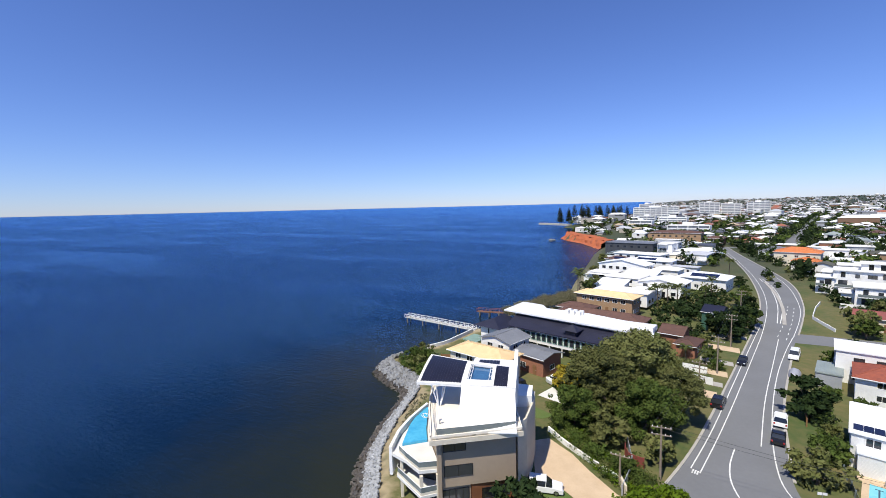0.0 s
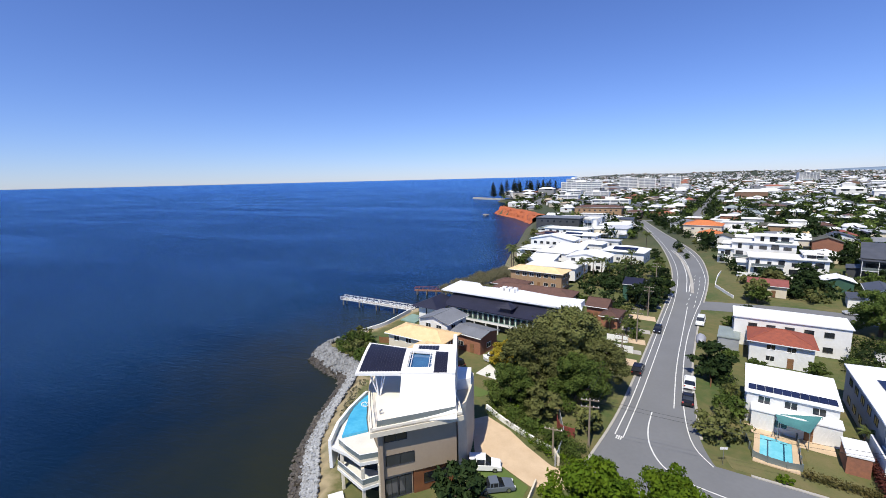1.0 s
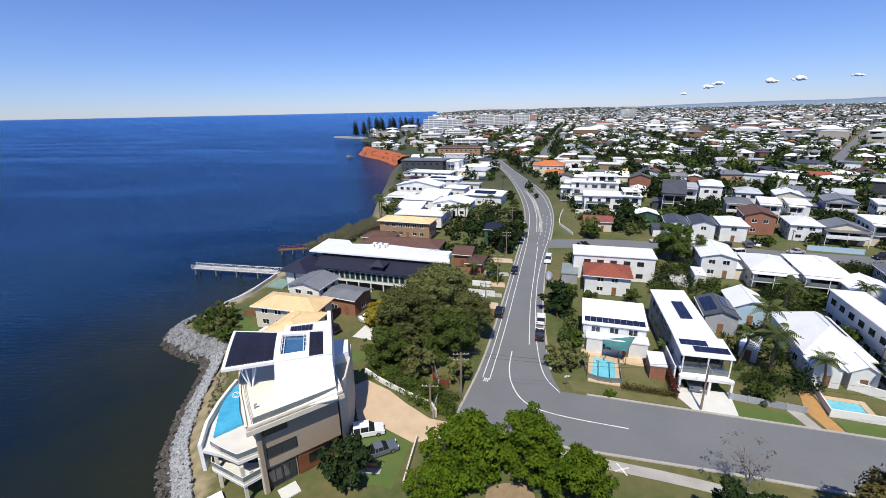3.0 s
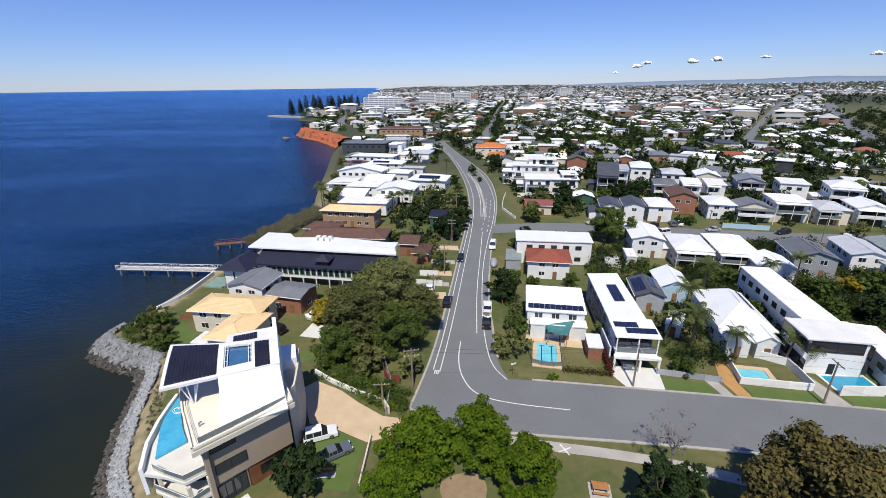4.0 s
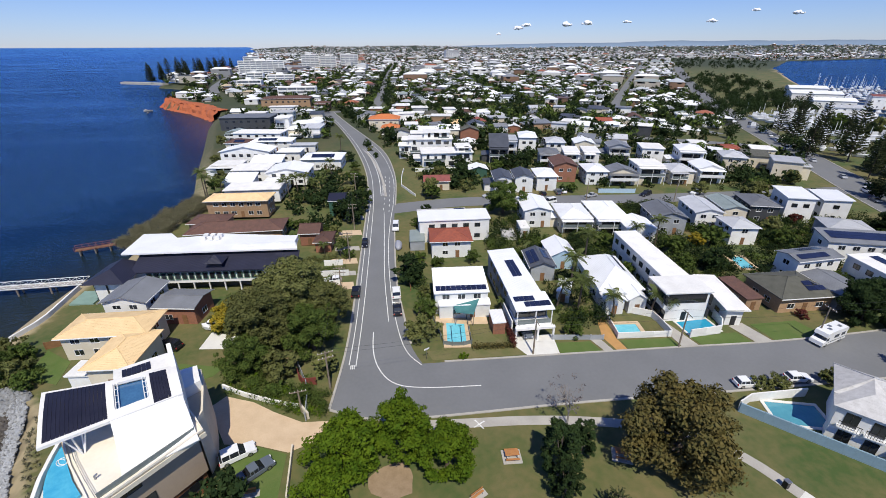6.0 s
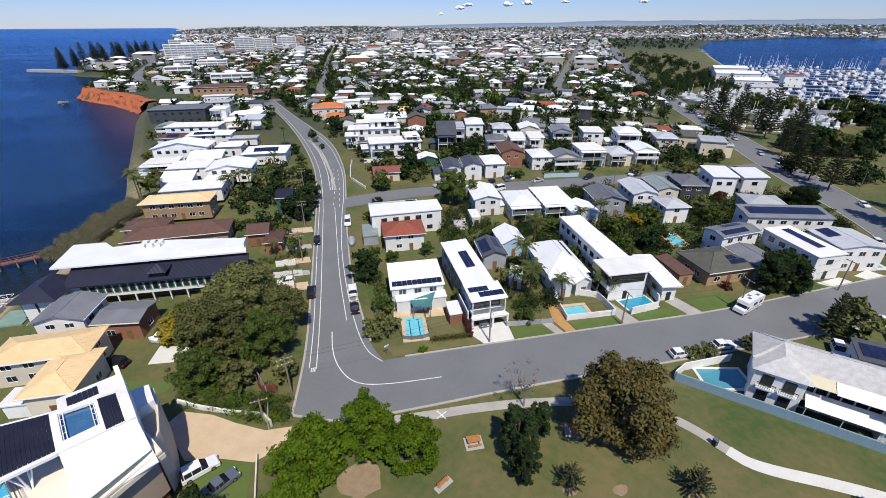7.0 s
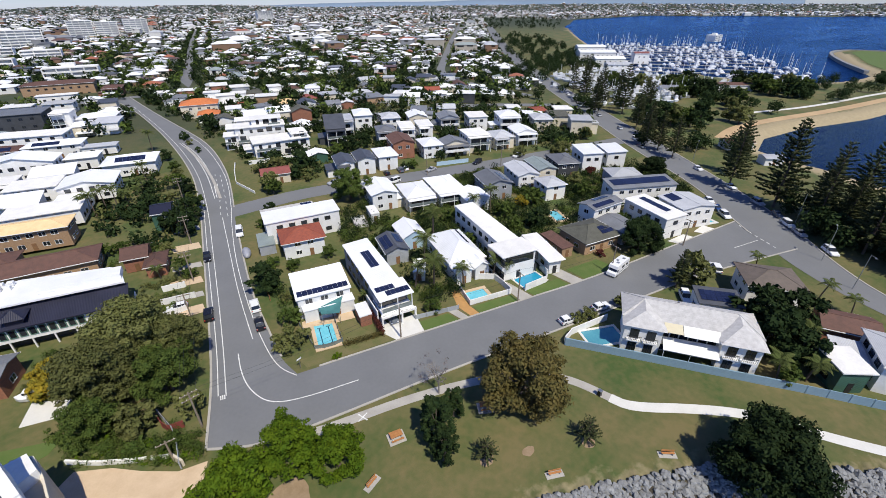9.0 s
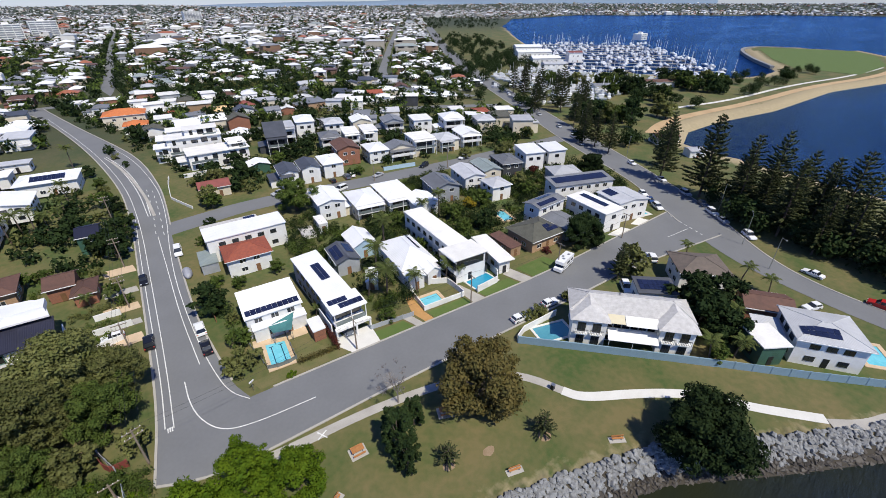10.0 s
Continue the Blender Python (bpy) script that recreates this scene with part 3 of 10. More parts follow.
def window_meshes(w, h, dark):
    key = (round(w, 1), round(h, 1), dark)
    if key not in MESHES:
        t = 0.09
        bm = box(bmesh.new(), -w / 2, w / 2, -0.07, 0.05, 0, h)
        bmesh.ops.bisect_plane(bm, geom=bm.verts[:] + bm.edges[:] + bm.faces[:], plane_co=(0, 0, 0), plane_no=(1, 0, 0))
        bm.normal_update()
        front = [f for f in bm.faces if f.normal.y < -0.9]
        got = bmesh.ops.inset_individual(bm, faces=front, thickness=t, depth=0)
        bmesh.ops.translate(bm, verts=list({v for f in front for v in f.verts}), vec=(0, 0.06, 0))
        fr = bpy.data.meshes.new("window")
        bm.to_mesh(fr)
        bm.free()
        fr.materials.append(DARKTRIM if dark else TRIM)
        bm = box(bmesh.new(), -w / 2 + t, w / 2 - t, -0.03, 0.0, t, h - t)
        pn = bpy.data.meshes.new("pane")
        bm.to_mesh(pn)
        bm.free()
        pn.materials.append(GLASS)
        MESHES[key] = fr, pn
    return MESHES[key]


def window(parent, m, w=1.6, h=1.2, dark=False):
    fr, pn = window_meshes(w, h, dark)
    a = part("window", fr, None, parent, m=m)
    part("pane", pn, None, a)
    return a


def side_pose(side, w, d, along, z):
    """A pose on a wall of a w x d body: south, east, west or north, facing out along local -y."""
    if side == "S":
        return pose(along, -d / 2, z)
    if side == "N":
        return pose(-along, d / 2, z, 0, 0, 180)
    if side == "E":
        return pose(w / 2, along, z, 0, 0, 90)
    return pose(-w / 2, -along, z, 0, 0, -90)


def roof_mesh(kind, w, d, h, pitch, ridge, thick=0.16):
    """Roof over a w x d eaves rectangle at height h."""
    bm = bmesh.new()
    hw, hd = w / 2, d / 2
    if kind == "flat":
        box(bm, -hw, hw, -hd, hd, h, h + 0.28)
        box(bm, -hw + 0.25, hw - 0.25, -hd + 0.25, hd - 0.25, h + 0.28, h + 0.32)
        return bevelled(bm, 0.025)
    if kind == "skillion":
        lo = (lambda x, y: h + (y + hd) * pitch) if ridge == "v" else (lambda x, y: h + (x + hw) * pitch)
        prism(bm, [(-hw, -hd), (hw, -hd), (hw, hd), (-hw, hd)], lo, lambda x, y: lo(x, y) + thick * 1.4)
        return bm
    if kind == "gable":
        def slab(flip):
            if ridge == "v":
                o = [(0, -hd), (hw, -hd), (hw, hd), (0, hd)]
                z = lambda x, y: h + (hw - abs(x)) * pitch
            else:
                o = [(-hw, 0), (-hw, -hd), (hw, -hd), (hw, 0)]
                z = lambda x, y: h + (hd - abs(y)) * pitch
            if flip:
                o = [(-x, y) for x, y in o][::-1] if ridge == "v" else [(x, -y) for x, y in o][::-1]
            prism(bm, o, lambda x, y: z(x, y), lambda x, y: z(x, y) + thick)
        slab(False)
        slab(True)
        if ridge == "v":
            box(bm, -0.14, 0.14, -hd - 0.01, hd + 0.01, h + hw * pitch + thick - 0.03, h + hw * pitch + thick + 0.05)
        else:
            box(bm, -hw - 0.01, hw + 0.01, -0.14, 0.14, h + hd * pitch + thick - 0.03, h + hd * pitch + thick + 0.05)
        return bm
    run = min(hw, hd)
    top = h + run * pitch
    if hw >= hd:
        r = [(-hw + run, 0), (hw - run, 0)]
    else:
        r = [(0, -hd + run), (0, hd - run)]
    e0 = [bm.verts.new((x, y, h)) for x, y in ((-hw, -hd), (hw, -hd), (hw, hd), (-hw, hd))]
    e1 = [bm.verts.new((x, y, h + thick)) for x, y in ((-hw, -hd), (hw, -hd), (hw, hd), (-hw, hd))]
    a, b = [bm.verts.new((x, y, top + thick)) for x, y in r]
    bm.faces.new(e0[::-1])
    for k in range(4):
        bm.faces.new((e0[k], e0[(k + 1) % 4], e1[(k + 1) % 4], e1[k]))
    if hw >= hd:
        bm.faces.new((e1[0], e1[1], b, a))
        bm.faces.new((e1[1], e1[2], b))
        bm.faces.new((e1[2], e1[3], a, b))
        bm.faces.new((e1[3], e1[0], a))
    else:
        bm.faces.new((e1[0], e1[1], a))
        bm.faces.new((e1[1], e1[2], b, a))
        bm.faces.new((e1[2], e1[3], b))
        bm.faces.new((e1[3], e1[0], a, b))
    corners = e1
    for k in range(4):
        end = (a if k in (0, 3) else b) if hw >= hd else (a if k in (0, 1) else b)
        cyl(bm, corners[k].co, end.co + Vector((0, 0, 0.03)), 0.09, 0.09, 5)
    cyl(bm, a.co + Vector((0, 0, 0.03)), b.co + Vector((0, 0, 0.03)) + Vector((0.01, 0, 0)), 0.1, 0.1, 5)
    return bm


def wall_mesh(kind, w, d, h, pitch, ridge, over):
    bm = bmesh.new()
    ww, wd = w - 2 * over, d - 2 * over
    if kind == "gable":
        lift = over * pitch
        if ridge == "v":
            pr = [(-ww / 2, 0), (ww / 2, 0), (ww / 2, h + lift), (0, h + lift + ww / 2 * pitch), (-ww / 2, h + lift)]
            a = [bm.verts.new((x, -wd / 2, z)) for x, z in pr]
            b = [bm.verts.new((x, wd / 2, z)) for x, z in pr]
        else:
            pr = [(-wd / 2, 0), (wd / 2, 0), (wd / 2, h + lift), (0, h + lift + wd / 2 * pitch), (-wd / 2, h + lift)]
            a = [bm.verts.new((ww / 2, y, z)) for y, z in pr]
            b = [bm.verts.new((-ww / 2, y, z)) for y, z in pr]
        n = 5
        for k in range(n):
            bm.faces.new((a[(k + 1) % n], a[k], b[k], b[(k + 1) % n]))
        bm.faces.new(a)
        bm.faces.new(b[::-1])
        bmesh.ops.recalc_face_normals(bm, faces=bm.faces[:])
    elif kind == "skillion":
        lo = (lambda x, y: h + (y + d / 2) * pitch) if ridge == "v" else (lambda x, y: h + (x + w / 2) * pitch)
        prism(bm, [(-ww / 2, -wd / 2), (ww / 2, -wd / 2), (ww / 2, wd / 2), (-ww / 2, wd / 2)], 0, lo)
    else:
        box(bm, -ww / 2, ww / 2, -wd / 2, wd / 2, 0, h)
    return bm


def roof_top(kind, w, d, h, pitch, ridge, x, y):
    """Height of the roof's skin above a local point."""
    if kind == "flat":
        return h + 0.32
    if kind == "skillion":
        return h + ((y + d / 2) if ridge == "v" else (x + w / 2)) * pitch + 0.23
    if kind == "gable":
        return h + ((w / 2 - abs(x)) if ridge == "v" else (d / 2 - abs(y))) * pitch + 0.17
    return h + min(w / 2 - abs(x), d / 2 - abs(y)) * pitch + 0.17


def solar_rows(parent, spec, kind, w, d, h, pitch, ridge):
    """Solar panels lying on the roof: rows of (x, y, across, deep, size along x, size along y)."""
    for x0, y0, nx, ny, sx, sy in spec:
        key = ("solar", sx, sy)
        if key not in MESHES:
            bm = box(bmesh.new(), -sx / 2 + 0.02, sx / 2 - 0.02, -sy / 2 + 0.02, sy / 2 - 0.02, 0.05, 0.1)
            me = bpy.data.meshes.new("solar_panel")
            bm.to_mesh(me)
            bm.free()
            me.materials.append(SOLAR)
            MESHES[key] = me
        for i in range(nx):
            for j in range(ny):
                x, y = x0 + (i - (nx - 1) / 2) * sx, y0 + (j - (ny - 1) / 2) * sy
                e = 0.05
                z = roof_top(kind, w, d, h, pitch, ridge, x, y)
                ax = (roof_top(kind, w, d, h, pitch, ridge, x + e, y) - roof_top(kind, w, d, h, pitch, ridge, x - e, y)) / (2 * e)
                ay = (roof_top(kind, w, d, h, pitch, ridge, x, y + e) - roof_top(kind, w, d, h, pitch, ridge, x, y - e)) / (2 * e)
                part("solar_panel", MESHES[key], None, parent, m=pose(x, y, z, math.degrees(math.atan(ay)), -math.degrees(math.atan(ax)), 0))


def front_of(r, w, d, h, over, kind, roof, wall, seed):
    """Balcony with a roof over it on the street front, and a lower wing beside."""
    rng = np.random.default_rng(seed)
    y0 = -d / 2 + over
    deep = 1.5 + 1.2 * rng.random()
    x0, x1 = (-w / 2 + over, w / 2 - over) if rng.random() < 0.5 else (-w / 2 + over, w * 0.1 + 0.6)
    z1 = h * 0.5
    bm = box(bmesh.new(), x0, x1, y0 - deep, y0 - 0.02, z1 - 0.2, z1)
    for k in range(3):
        x = x0 + 0.1 + (x1 - x0 - 0.2) * k / 2
        part("veranda_post", box(bmesh.new(), x - 0.07, x + 0.07, y0 - deep - 0.12, y0 - deep - 0.002, 0, h - 0.38 - deep * 0.04), TRIM, r)
    bal = part("balcony", bm, TRIM, r)
    part("balustrade", box(bmesh.new(), x0, x1, y0 - deep + 0.02, y0 - deep + 0.06, z1 + 0.1, z1 + 1.0), CLEAR if seed % 3 else TRIM, bal)
    part("veranda_roof", prism(bmesh.new(), [(x0 - 0.2, y0 - deep - 0.3), (x1 + 0.2, y0 - deep - 0.3), (x1 + 0.2, y0 - 0.02), (x0 - 0.2, y0 - 0.02)], lambda x, y: h - 0.36 + (y - y0) * 0.04, lambda x, y: h - 0.2 + (y - y0) * 0.04), ROOF[roof], r)
    for z, hh in ((z1 + 0.1, 2.0), (0.1, z1 - 0.5)):
        window(r, pose((x0 + x1) / 2, y0 - 0.08, z), round((x1 - x0) * 0.7), hh, True)
    side = 1 if seed % 2 else -1
    ww, wd, wh = 3.2 + 1.4 * rng.random(), 5 + 3 * rng.random(), 2.7 + 0.4 * rng.random()
    ox, oy = side * (w / 2 - over + ww / 2 - 0.3), (rng.random() - 0.4) * (d - wd) * 0.8
    part("wing_wall", box(bmesh.new(), ox - ww / 2, ox + ww / 2, oy - wd / 2, oy + wd / 2, 0, wh), WALL[wall], r)
    part("wing_roof", prism(bmesh.new(), [(ox - ww / 2 - 0.3, oy - wd / 2 - 0.4), (ox + ww / 2 + 0.3, oy - wd / 2 - 0.4), (ox + ww / 2 + 0.3, oy + wd / 2 + 0.4), (ox - ww / 2 - 0.3, oy + wd / 2 + 0.4)], lambda x, y: wh - side * (x - ox) * 0.08 + 0.16, lambda x, y: wh + 0.32 - side * (x - ox) * 0.08), ROOF[roof], r)


def house(x, y, w, d, rot, h, kind, wall, roof, label, pitch=0.3, ridge="u", over=0.45, storeys=None, sides="SWE", dark=False, solar=(), lift=0.0, win=(1.6, 1.2), gap=3.2, category="house", gutter=True, name="house", group=""):
    z = gz(x, y) + lift
    r = root(name, pose(x, y, z, 0, 0, rot), label, category, group)
    part("wall", wall_mesh(kind, w, d, h, pitch, ridge, over), WALL[wall], r)
    part("roof", roof_mesh(kind, w, d, h, pitch, ridge), ROOF[roof], r)
    if gutter and kind in ("hip", "gable"):
        for a in (-1, 1):
            bm = bmesh.new()
            if kind == "hip" or ridge == "u":
                box(bm, -w / 2 - 0.05, w / 2 + 0.05, a * (d / 2 + 0.06) - 0.07, a * (d / 2 + 0.06) + 0.07, h - 0.06, h + 0.09)
            else:
                box(bm, a * (w / 2 + 0.06) - 0.07, a * (w / 2 + 0.06) + 0.07, -d / 2 + 0.02, d / 2 - 0.02, h - 0.06, h + 0.09)
            part("gutter", bm, TRIM, r)
    storeys = storeys or (2 if h > 4.6 else 1)
    ww, wd = w - 2 * over, d - 2 * over
    sh = h / storeys
    if y > 150:
        gap = max(gap, 4.4)
    for side in sides:
        span = ww if side in "SN" else wd
        n = max(1, int((span - 1.0) / gap))
        for s in range(storeys):
            for k in range(n):
                if side == "S" and s == 0 and k == n // 2:
                    bm = box(bmesh.new(), -0.5, 0.5, -0.06, 0.02, 0, min(2.1, sh - 0.3))
                    dr = part("door", bevelled(bm, 0.015), TIMBER if not dark else DARKTRIM, r, m=side_pose(side, ww, wd, (k - (n - 1) / 2) * gap, 0.05))
                    if math.hypot(x, y + 62) < 110:
                        part("door_handle", box(bmesh.new(), 0.36, 0.42, -0.12, -0.06, 0.95, 1.1), GREYMETAL, dr)
                    continue
                window(r, side_pose(side, ww, wd, (k - (n - 1) / 2) * gap, s * sh + 0.95), win[0], min(win[1], sh - 1.25), dark)
    if category == "house" and y > 44 and 6.9 < w < 12.7 and h > 4.3 and int(x + y) % 3 != 1:
        front_of(r, w, d, h, over, kind, roof, wall, int(x * 7 + y * 13))
    if solar:
        solar_rows(r, solar, kind, w, d, h, pitch, ridge)
    FOOT.append((x, y, math.hypot(w, d) / 2 * 0.8))
    RECT.append((x, y, w / 2, d / 2, math.cos(radians(rot)), math.sin(radians(rot))))
    return r


FOOT = []
RECT = []
P1 = (1.0, 1.7)
# the block beside the park
house(24.6, 14.8, 11.4, 9.6, -12, 4.9, "skillion", "boards", "white", "white two-storey house with a row of solar panels on its roof", 0.09, "v", 0.3, solar=[(0, -3.2, 10, 1, 1.05, 1.7)])
house(24.0, 9.6, 10.6, 2.4, -12, 2.9, "skillion", "boards", "white", "low white veranda wing beside a swimming pool", 0.06, "v", 0.15, storeys=1, sides="S", category="house wing", name="house_wing")
house(36.3, 14.2, 6.4, 20.5, -9, 6.1, "skillion", "grey", "white", "long white-roofed house with solar panels on its roof", 0.05, "u", 0.3, solar=[(0.4, 0.5, 2, 6, 1.0, 1.25)], dark=True)
house(58.8, 11.2, 9.8, 15.6, -14, 3.8, "hip", "boards", "white", "white villa with a steep hipped steel roof among palms", 0.62, "v", 0.4, storeys=1, solar=[(2.6, 2.0, 1, 6, 1.0, 1.4)])
for vx, vy, vw, vd in ((54.4, 3.9, 4.4, 6.4), (59.0, 2.6, 4.2, 5.6), (56.9, 4.6, 3.0, 5.0)):
    house(vx, vy, vw, vd, -14, 3.3, "gable", "boards", "white", "white gabled wing of a villa beside a pool", 0.62, "v", 0.35, storeys=1, sides="S", name="house_wing", category="house wing", win=(1.3, 1.4))
house(70.6, 13.5, 6.0, 24.0, -12.5, 6.4, "flat", "white", "flatwhite", "long modern white flat-roofed house", 0, "u", 0.25, dark=True)
house(66.2, -1.6, 9.8, 7.0, -12.5, 6.5, "flat", "white", "flatwhite", "modern white upper storey with wide glass", 0, "u", 0.4, dark=True, win=(7.8, 2.2), gap=8.2, name="house_wing", category="house wing")
house(76.0, -2.6, 4.6, 14.5, -20, 3.7, "flat", "white", "flatwhite", "white flat-roofed side wing with a deep canopy", 0, "u", 0.8, dark=True, storeys=1, name="house_wing", category="house wing")
house(93.0, -4.2, 13.0, 11.0, -10, 3.6, "hip", "tanbrick", "olive", "olive-tiled hip-roofed house with solar panels", 0.36, "u", 0.7, storeys=1, solar=[(3.2, -2.6, 5, 2, 1.0, 1.3)])
house(83.2, -1.2, 3.8, 9.5, -12, 2.7, "skillion", "tanbrick", "brown", "low brown-roofed shed beside a house", 0.05, "u", 0.2, storeys=1, category="shed", name="shed")
house(103.4, -6.6, 8.0, 10.5, -12, 3.6, "gable", "grey", "grey", "grey steel-roofed low house", 0.2, "v", 0.5, storeys=1)
house(107.0, 2.6, 12.6, 6.4, -5, 5.8, "gable", "white", "grey", "white two-storey house with solar panels over a grey roof", 0.22, "u", 0.4, solar=[(-1.0, -1.6, 8, 1, 1.0, 1.7), (1.0, 1.6, 6, 1, 1.0, 1.7)])
house(116.0, -9.0, 7.6, 16.0, -15, 6.0, "skillion", "white", "flatwhite", "long white two-storey house with solar rows", 0.04, "u", 0.25, solar=[(0.8, 1.0, 2, 8, 1.0, 1.3)], dark=True)
house(127.0, -12.6, 11.6, 10.8, -22, 6.2, "gable", "white", "lightgrey", "white two-storey house with a pale blue-grey roof", 0.14, "v", 0.4, solar=[(-3.0, 2.5, 3, 3, 1.0, 1.5)])
house(130.4, 4.4, 23.0, 7.6, -27, 5.8, "skillion", "white", "grey", "long white house with a roof covered in solar panels", 0.12, "v", 0.4, solar=[(0, 0.3, 19, 2, 1.05, 1.9)])
house(138.4, 15.4, 11.5, 10.0, -35, 4.6, "hip", "grey", "lightgrey", "grey hip-roofed house near the esplanade", 0.3)
house(54.8, 26.0, 6.8, 9.4, -14, 3.6, "gable", "blue", "white", "small pale blue gabled cottage with a white roof", 0.5, "v", 0.4, storeys=1)
house(47.2, 22.2, 6.4, 9.6, -14, 3.6, "gable", "grey", "charcoal", "dark-roofed cottage with solar panels", 0.4, "v", 0.4, storeys=1, solar=[(-1.7, 0, 2, 4, 1.1, 1.6), (1.7, 1, 2, 3, 1.1, 1.6)])
house(47.6, 10.6, 3.0, 6.0, -35, 2.4, "gable", "boards", "white", "small white garden hut under palms", 0.2, "v", 0.15, storeys=1, category="hut", name="garden_hut", gutter=False)
house(28.8, 3.6, 2.6, 4.6, -12, 2.5, "skillion", "brick", "white", "dark red garden shed with a white roof", 0.04, "u", 0.12, storeys=1, sides="", category="shed", name="garden_shed")
house(30.0, 39.6, 11.2, 9.4, -12, 4.7, "hip", "boards", "terracotta", "white two-storey house with a terracotta hip roof", 0.36, "u", 0.55, win=(1.5, 1.1))
house(33.6, 48.4, 20.2, 7.6, -10, 6.4, "skillion", "white", "white", "long white flat-roofed two-storey house", 0.04, "v", 0.3, dark=True)
house(32.4, 55.8, 15.0, 6.0, -10, 4.6, "flat", "white", "slate", "low building with a worn pinkish flat roof", 0, "u", 0.2, solar=[(5.4, 0, 3, 3, 1.05, 1.6)])
# along the side street
house(61.6, 53.6, 8.8, 13.6, -15, 5.4, "gable", "boards", "white", "white-roofed house with dark undercroft", 0.26, "v")
house(70.6, 46.6, 9.6, 13.2, -16, 4.6, "hip", "cream", "white", "house with a broad white hip roof", 0.34)
house(80.8, 44.4, 10.0, 15.4, -16, 4.8, "hip", "boards", "white", "house with a white stepped hip roof", 0.34)
house(83.6, 33.0, 8.4, 9.0, -16, 4.4, "gable", "white", "white", "white gabled house behind palms", 0.34, "v")
house(96.4, 37.6, 9.8, 12.4, -20, 5.2, "gable", "grey", "grey", "grey-roofed house with solar panels", 0.32, "v", solar=[(2.4, -1, 2, 5, 1.1, 1.5)])
house(110.4, 38.0, 8.4, 14.0, -22, 5.4, "gable", "white", "lightgrey", "pale-roofed two-storey house with a balcony", 0.28, "v")
house(119.6, 37.2, 7.4, 13.0, -22, 5.6, "gable", "cream", "greygreen", "two-storey house with a grey-green roof", 0.28, "v")
house(131.0, 36.6, 9.0, 12.6, -26, 5.6, "hip", "dark", "grey", "dark-walled house with a grey roof", 0.3)
house(142.2, 33.8, 8.6, 11.0, -28, 7.6, "skillion", "white", "white", "tall modern white house with slanted roof", 0.06, "v", dark=True)
house(153.4, 30.6, 8.0, 12.0, -34, 6.8, "skillion", "white", "white", "modern white house with wide eaves", 0.06, "u", dark=True)
house(110.2, 24.6, 8.0, 9.0, -18, 5.0, "hip", "white", "lightgrey", "pale two-storey house among garden trees", 0.3)
house(40.6, 92.4, 10.2, 8.6, -13, 3.4, "gable", "cream", "redbrown", "low cream house with a faded red roof", 0.3, "u", storeys=1)
house(61.0, 103.0, 8.0, 7.4, -12, 3.2, "gable", "green", "white", "green shed with a white gabled roof", 0.3, "v", storeys=1, category="shed", name="shed", sides="E")


def stepped_flats(x, y, rot, label, blocks, seed):
    """White flats built of stepped blocks (x, y, width, depth, base, top) with balconies and window bands."""
    rng = np.random.default_rng(seed)
    r = root("block_of_flats", pose(x, y, gz(x, y), 0, 0, rot), label, "flats")
    for bx, by, w, d, z0, z1 in blocks:
        part("wall", box(bmesh.new(), bx - w / 2, bx + w / 2, by - d / 2, by + d / 2, z0, z1), WALL["white"], r)
        part("roof", bevelled(box(bmesh.new(), bx - w / 2 - 0.5, bx + w / 2 + 0.5, by - d / 2 - 0.7, by + d / 2 + 0.4, z1, z1 + 0.35), 0.03), ROOF["flatwhite"], r)
        for f in range(max(1, round((z1 - z0) / 2.9))):
            zf = z0 + f * 2.9
            n = max(2, int(w / 3.4))
            for k in range(n):
                px = bx + (k - (n - 1) / 2) * (w - 1.6) / n
                window(r, pose(px, by - d / 2, zf + 0.5), float(rng.choice((1.2, 1.8, 2.4))), float(rng.choice((1.3, 1.9))), True)
            for k in range(2):
                window(r, pose(bx - w / 2, by + (k - 0.5) * d * 0.45, zf + 0.6, 0, 0, -90), 1.8, 1.5, True)
            if f % 2 == 1 or z0 > 2:
                bw = w * 0.42
                px = bx + (-0.26 if f % 2 else 0.26) * w
                bal = part("balcony", box(bmesh.new(), px - bw / 2, px + bw / 2, by - d / 2 - 1.6, by - d / 2 - 0.01, zf - 0.1, zf + 0.12), TRIM, r)
                part("balustrade", box(bmesh.new(), px - bw / 2, px + bw / 2, by - d / 2 - 1.6, by - d / 2 - 1.55, zf + 0.2, zf + 1.05), CLEAR, bal)
    FOOT.append((x, y, 12))
    RECT.append((x, y, 12, 7, math.cos(radians(rot)), math.sin(radians(rot))))


stepped_flats(53.4, 123.0, -10, "large white flats with rows of dark windows", [(0, 0, 22, 11, 0, 5.9), (7.5, 0.8, 6, 9, 5.9, 7.6), (-12.6, 1.0, 3.4, 7, 0, 3.2)], 1)
stepped_flats(50.0, 138.0, -14, "tall white flats with a set-back top storey", [(0, 0, 20, 9, 0, 8.6), (3.0, 1.0, 12, 6.6, 8.6, 11.2), (-12.0, -1.5, 5, 7, 0, 5.8)], 2)
stepped_flats(44.6, 150.0, -14, "white flats with deep roof and balconies", [(0, 0, 11, 9, 0, 6.0), (2, 0.6, 6.4, 7, 6.0, 8.8)], 3)
house(40.0, 212.0, 19.0, 13.0, -14, 6.8, "hip", "cream", "orange", "cream two-storey house with a bright orange tiled roof", 0.34)
house(41.0, 197.0, 11.0, 10.0, -14, 3.8, "hip", "white", "orange", "low house with an orange tiled roof", 0.34, storeys=1)
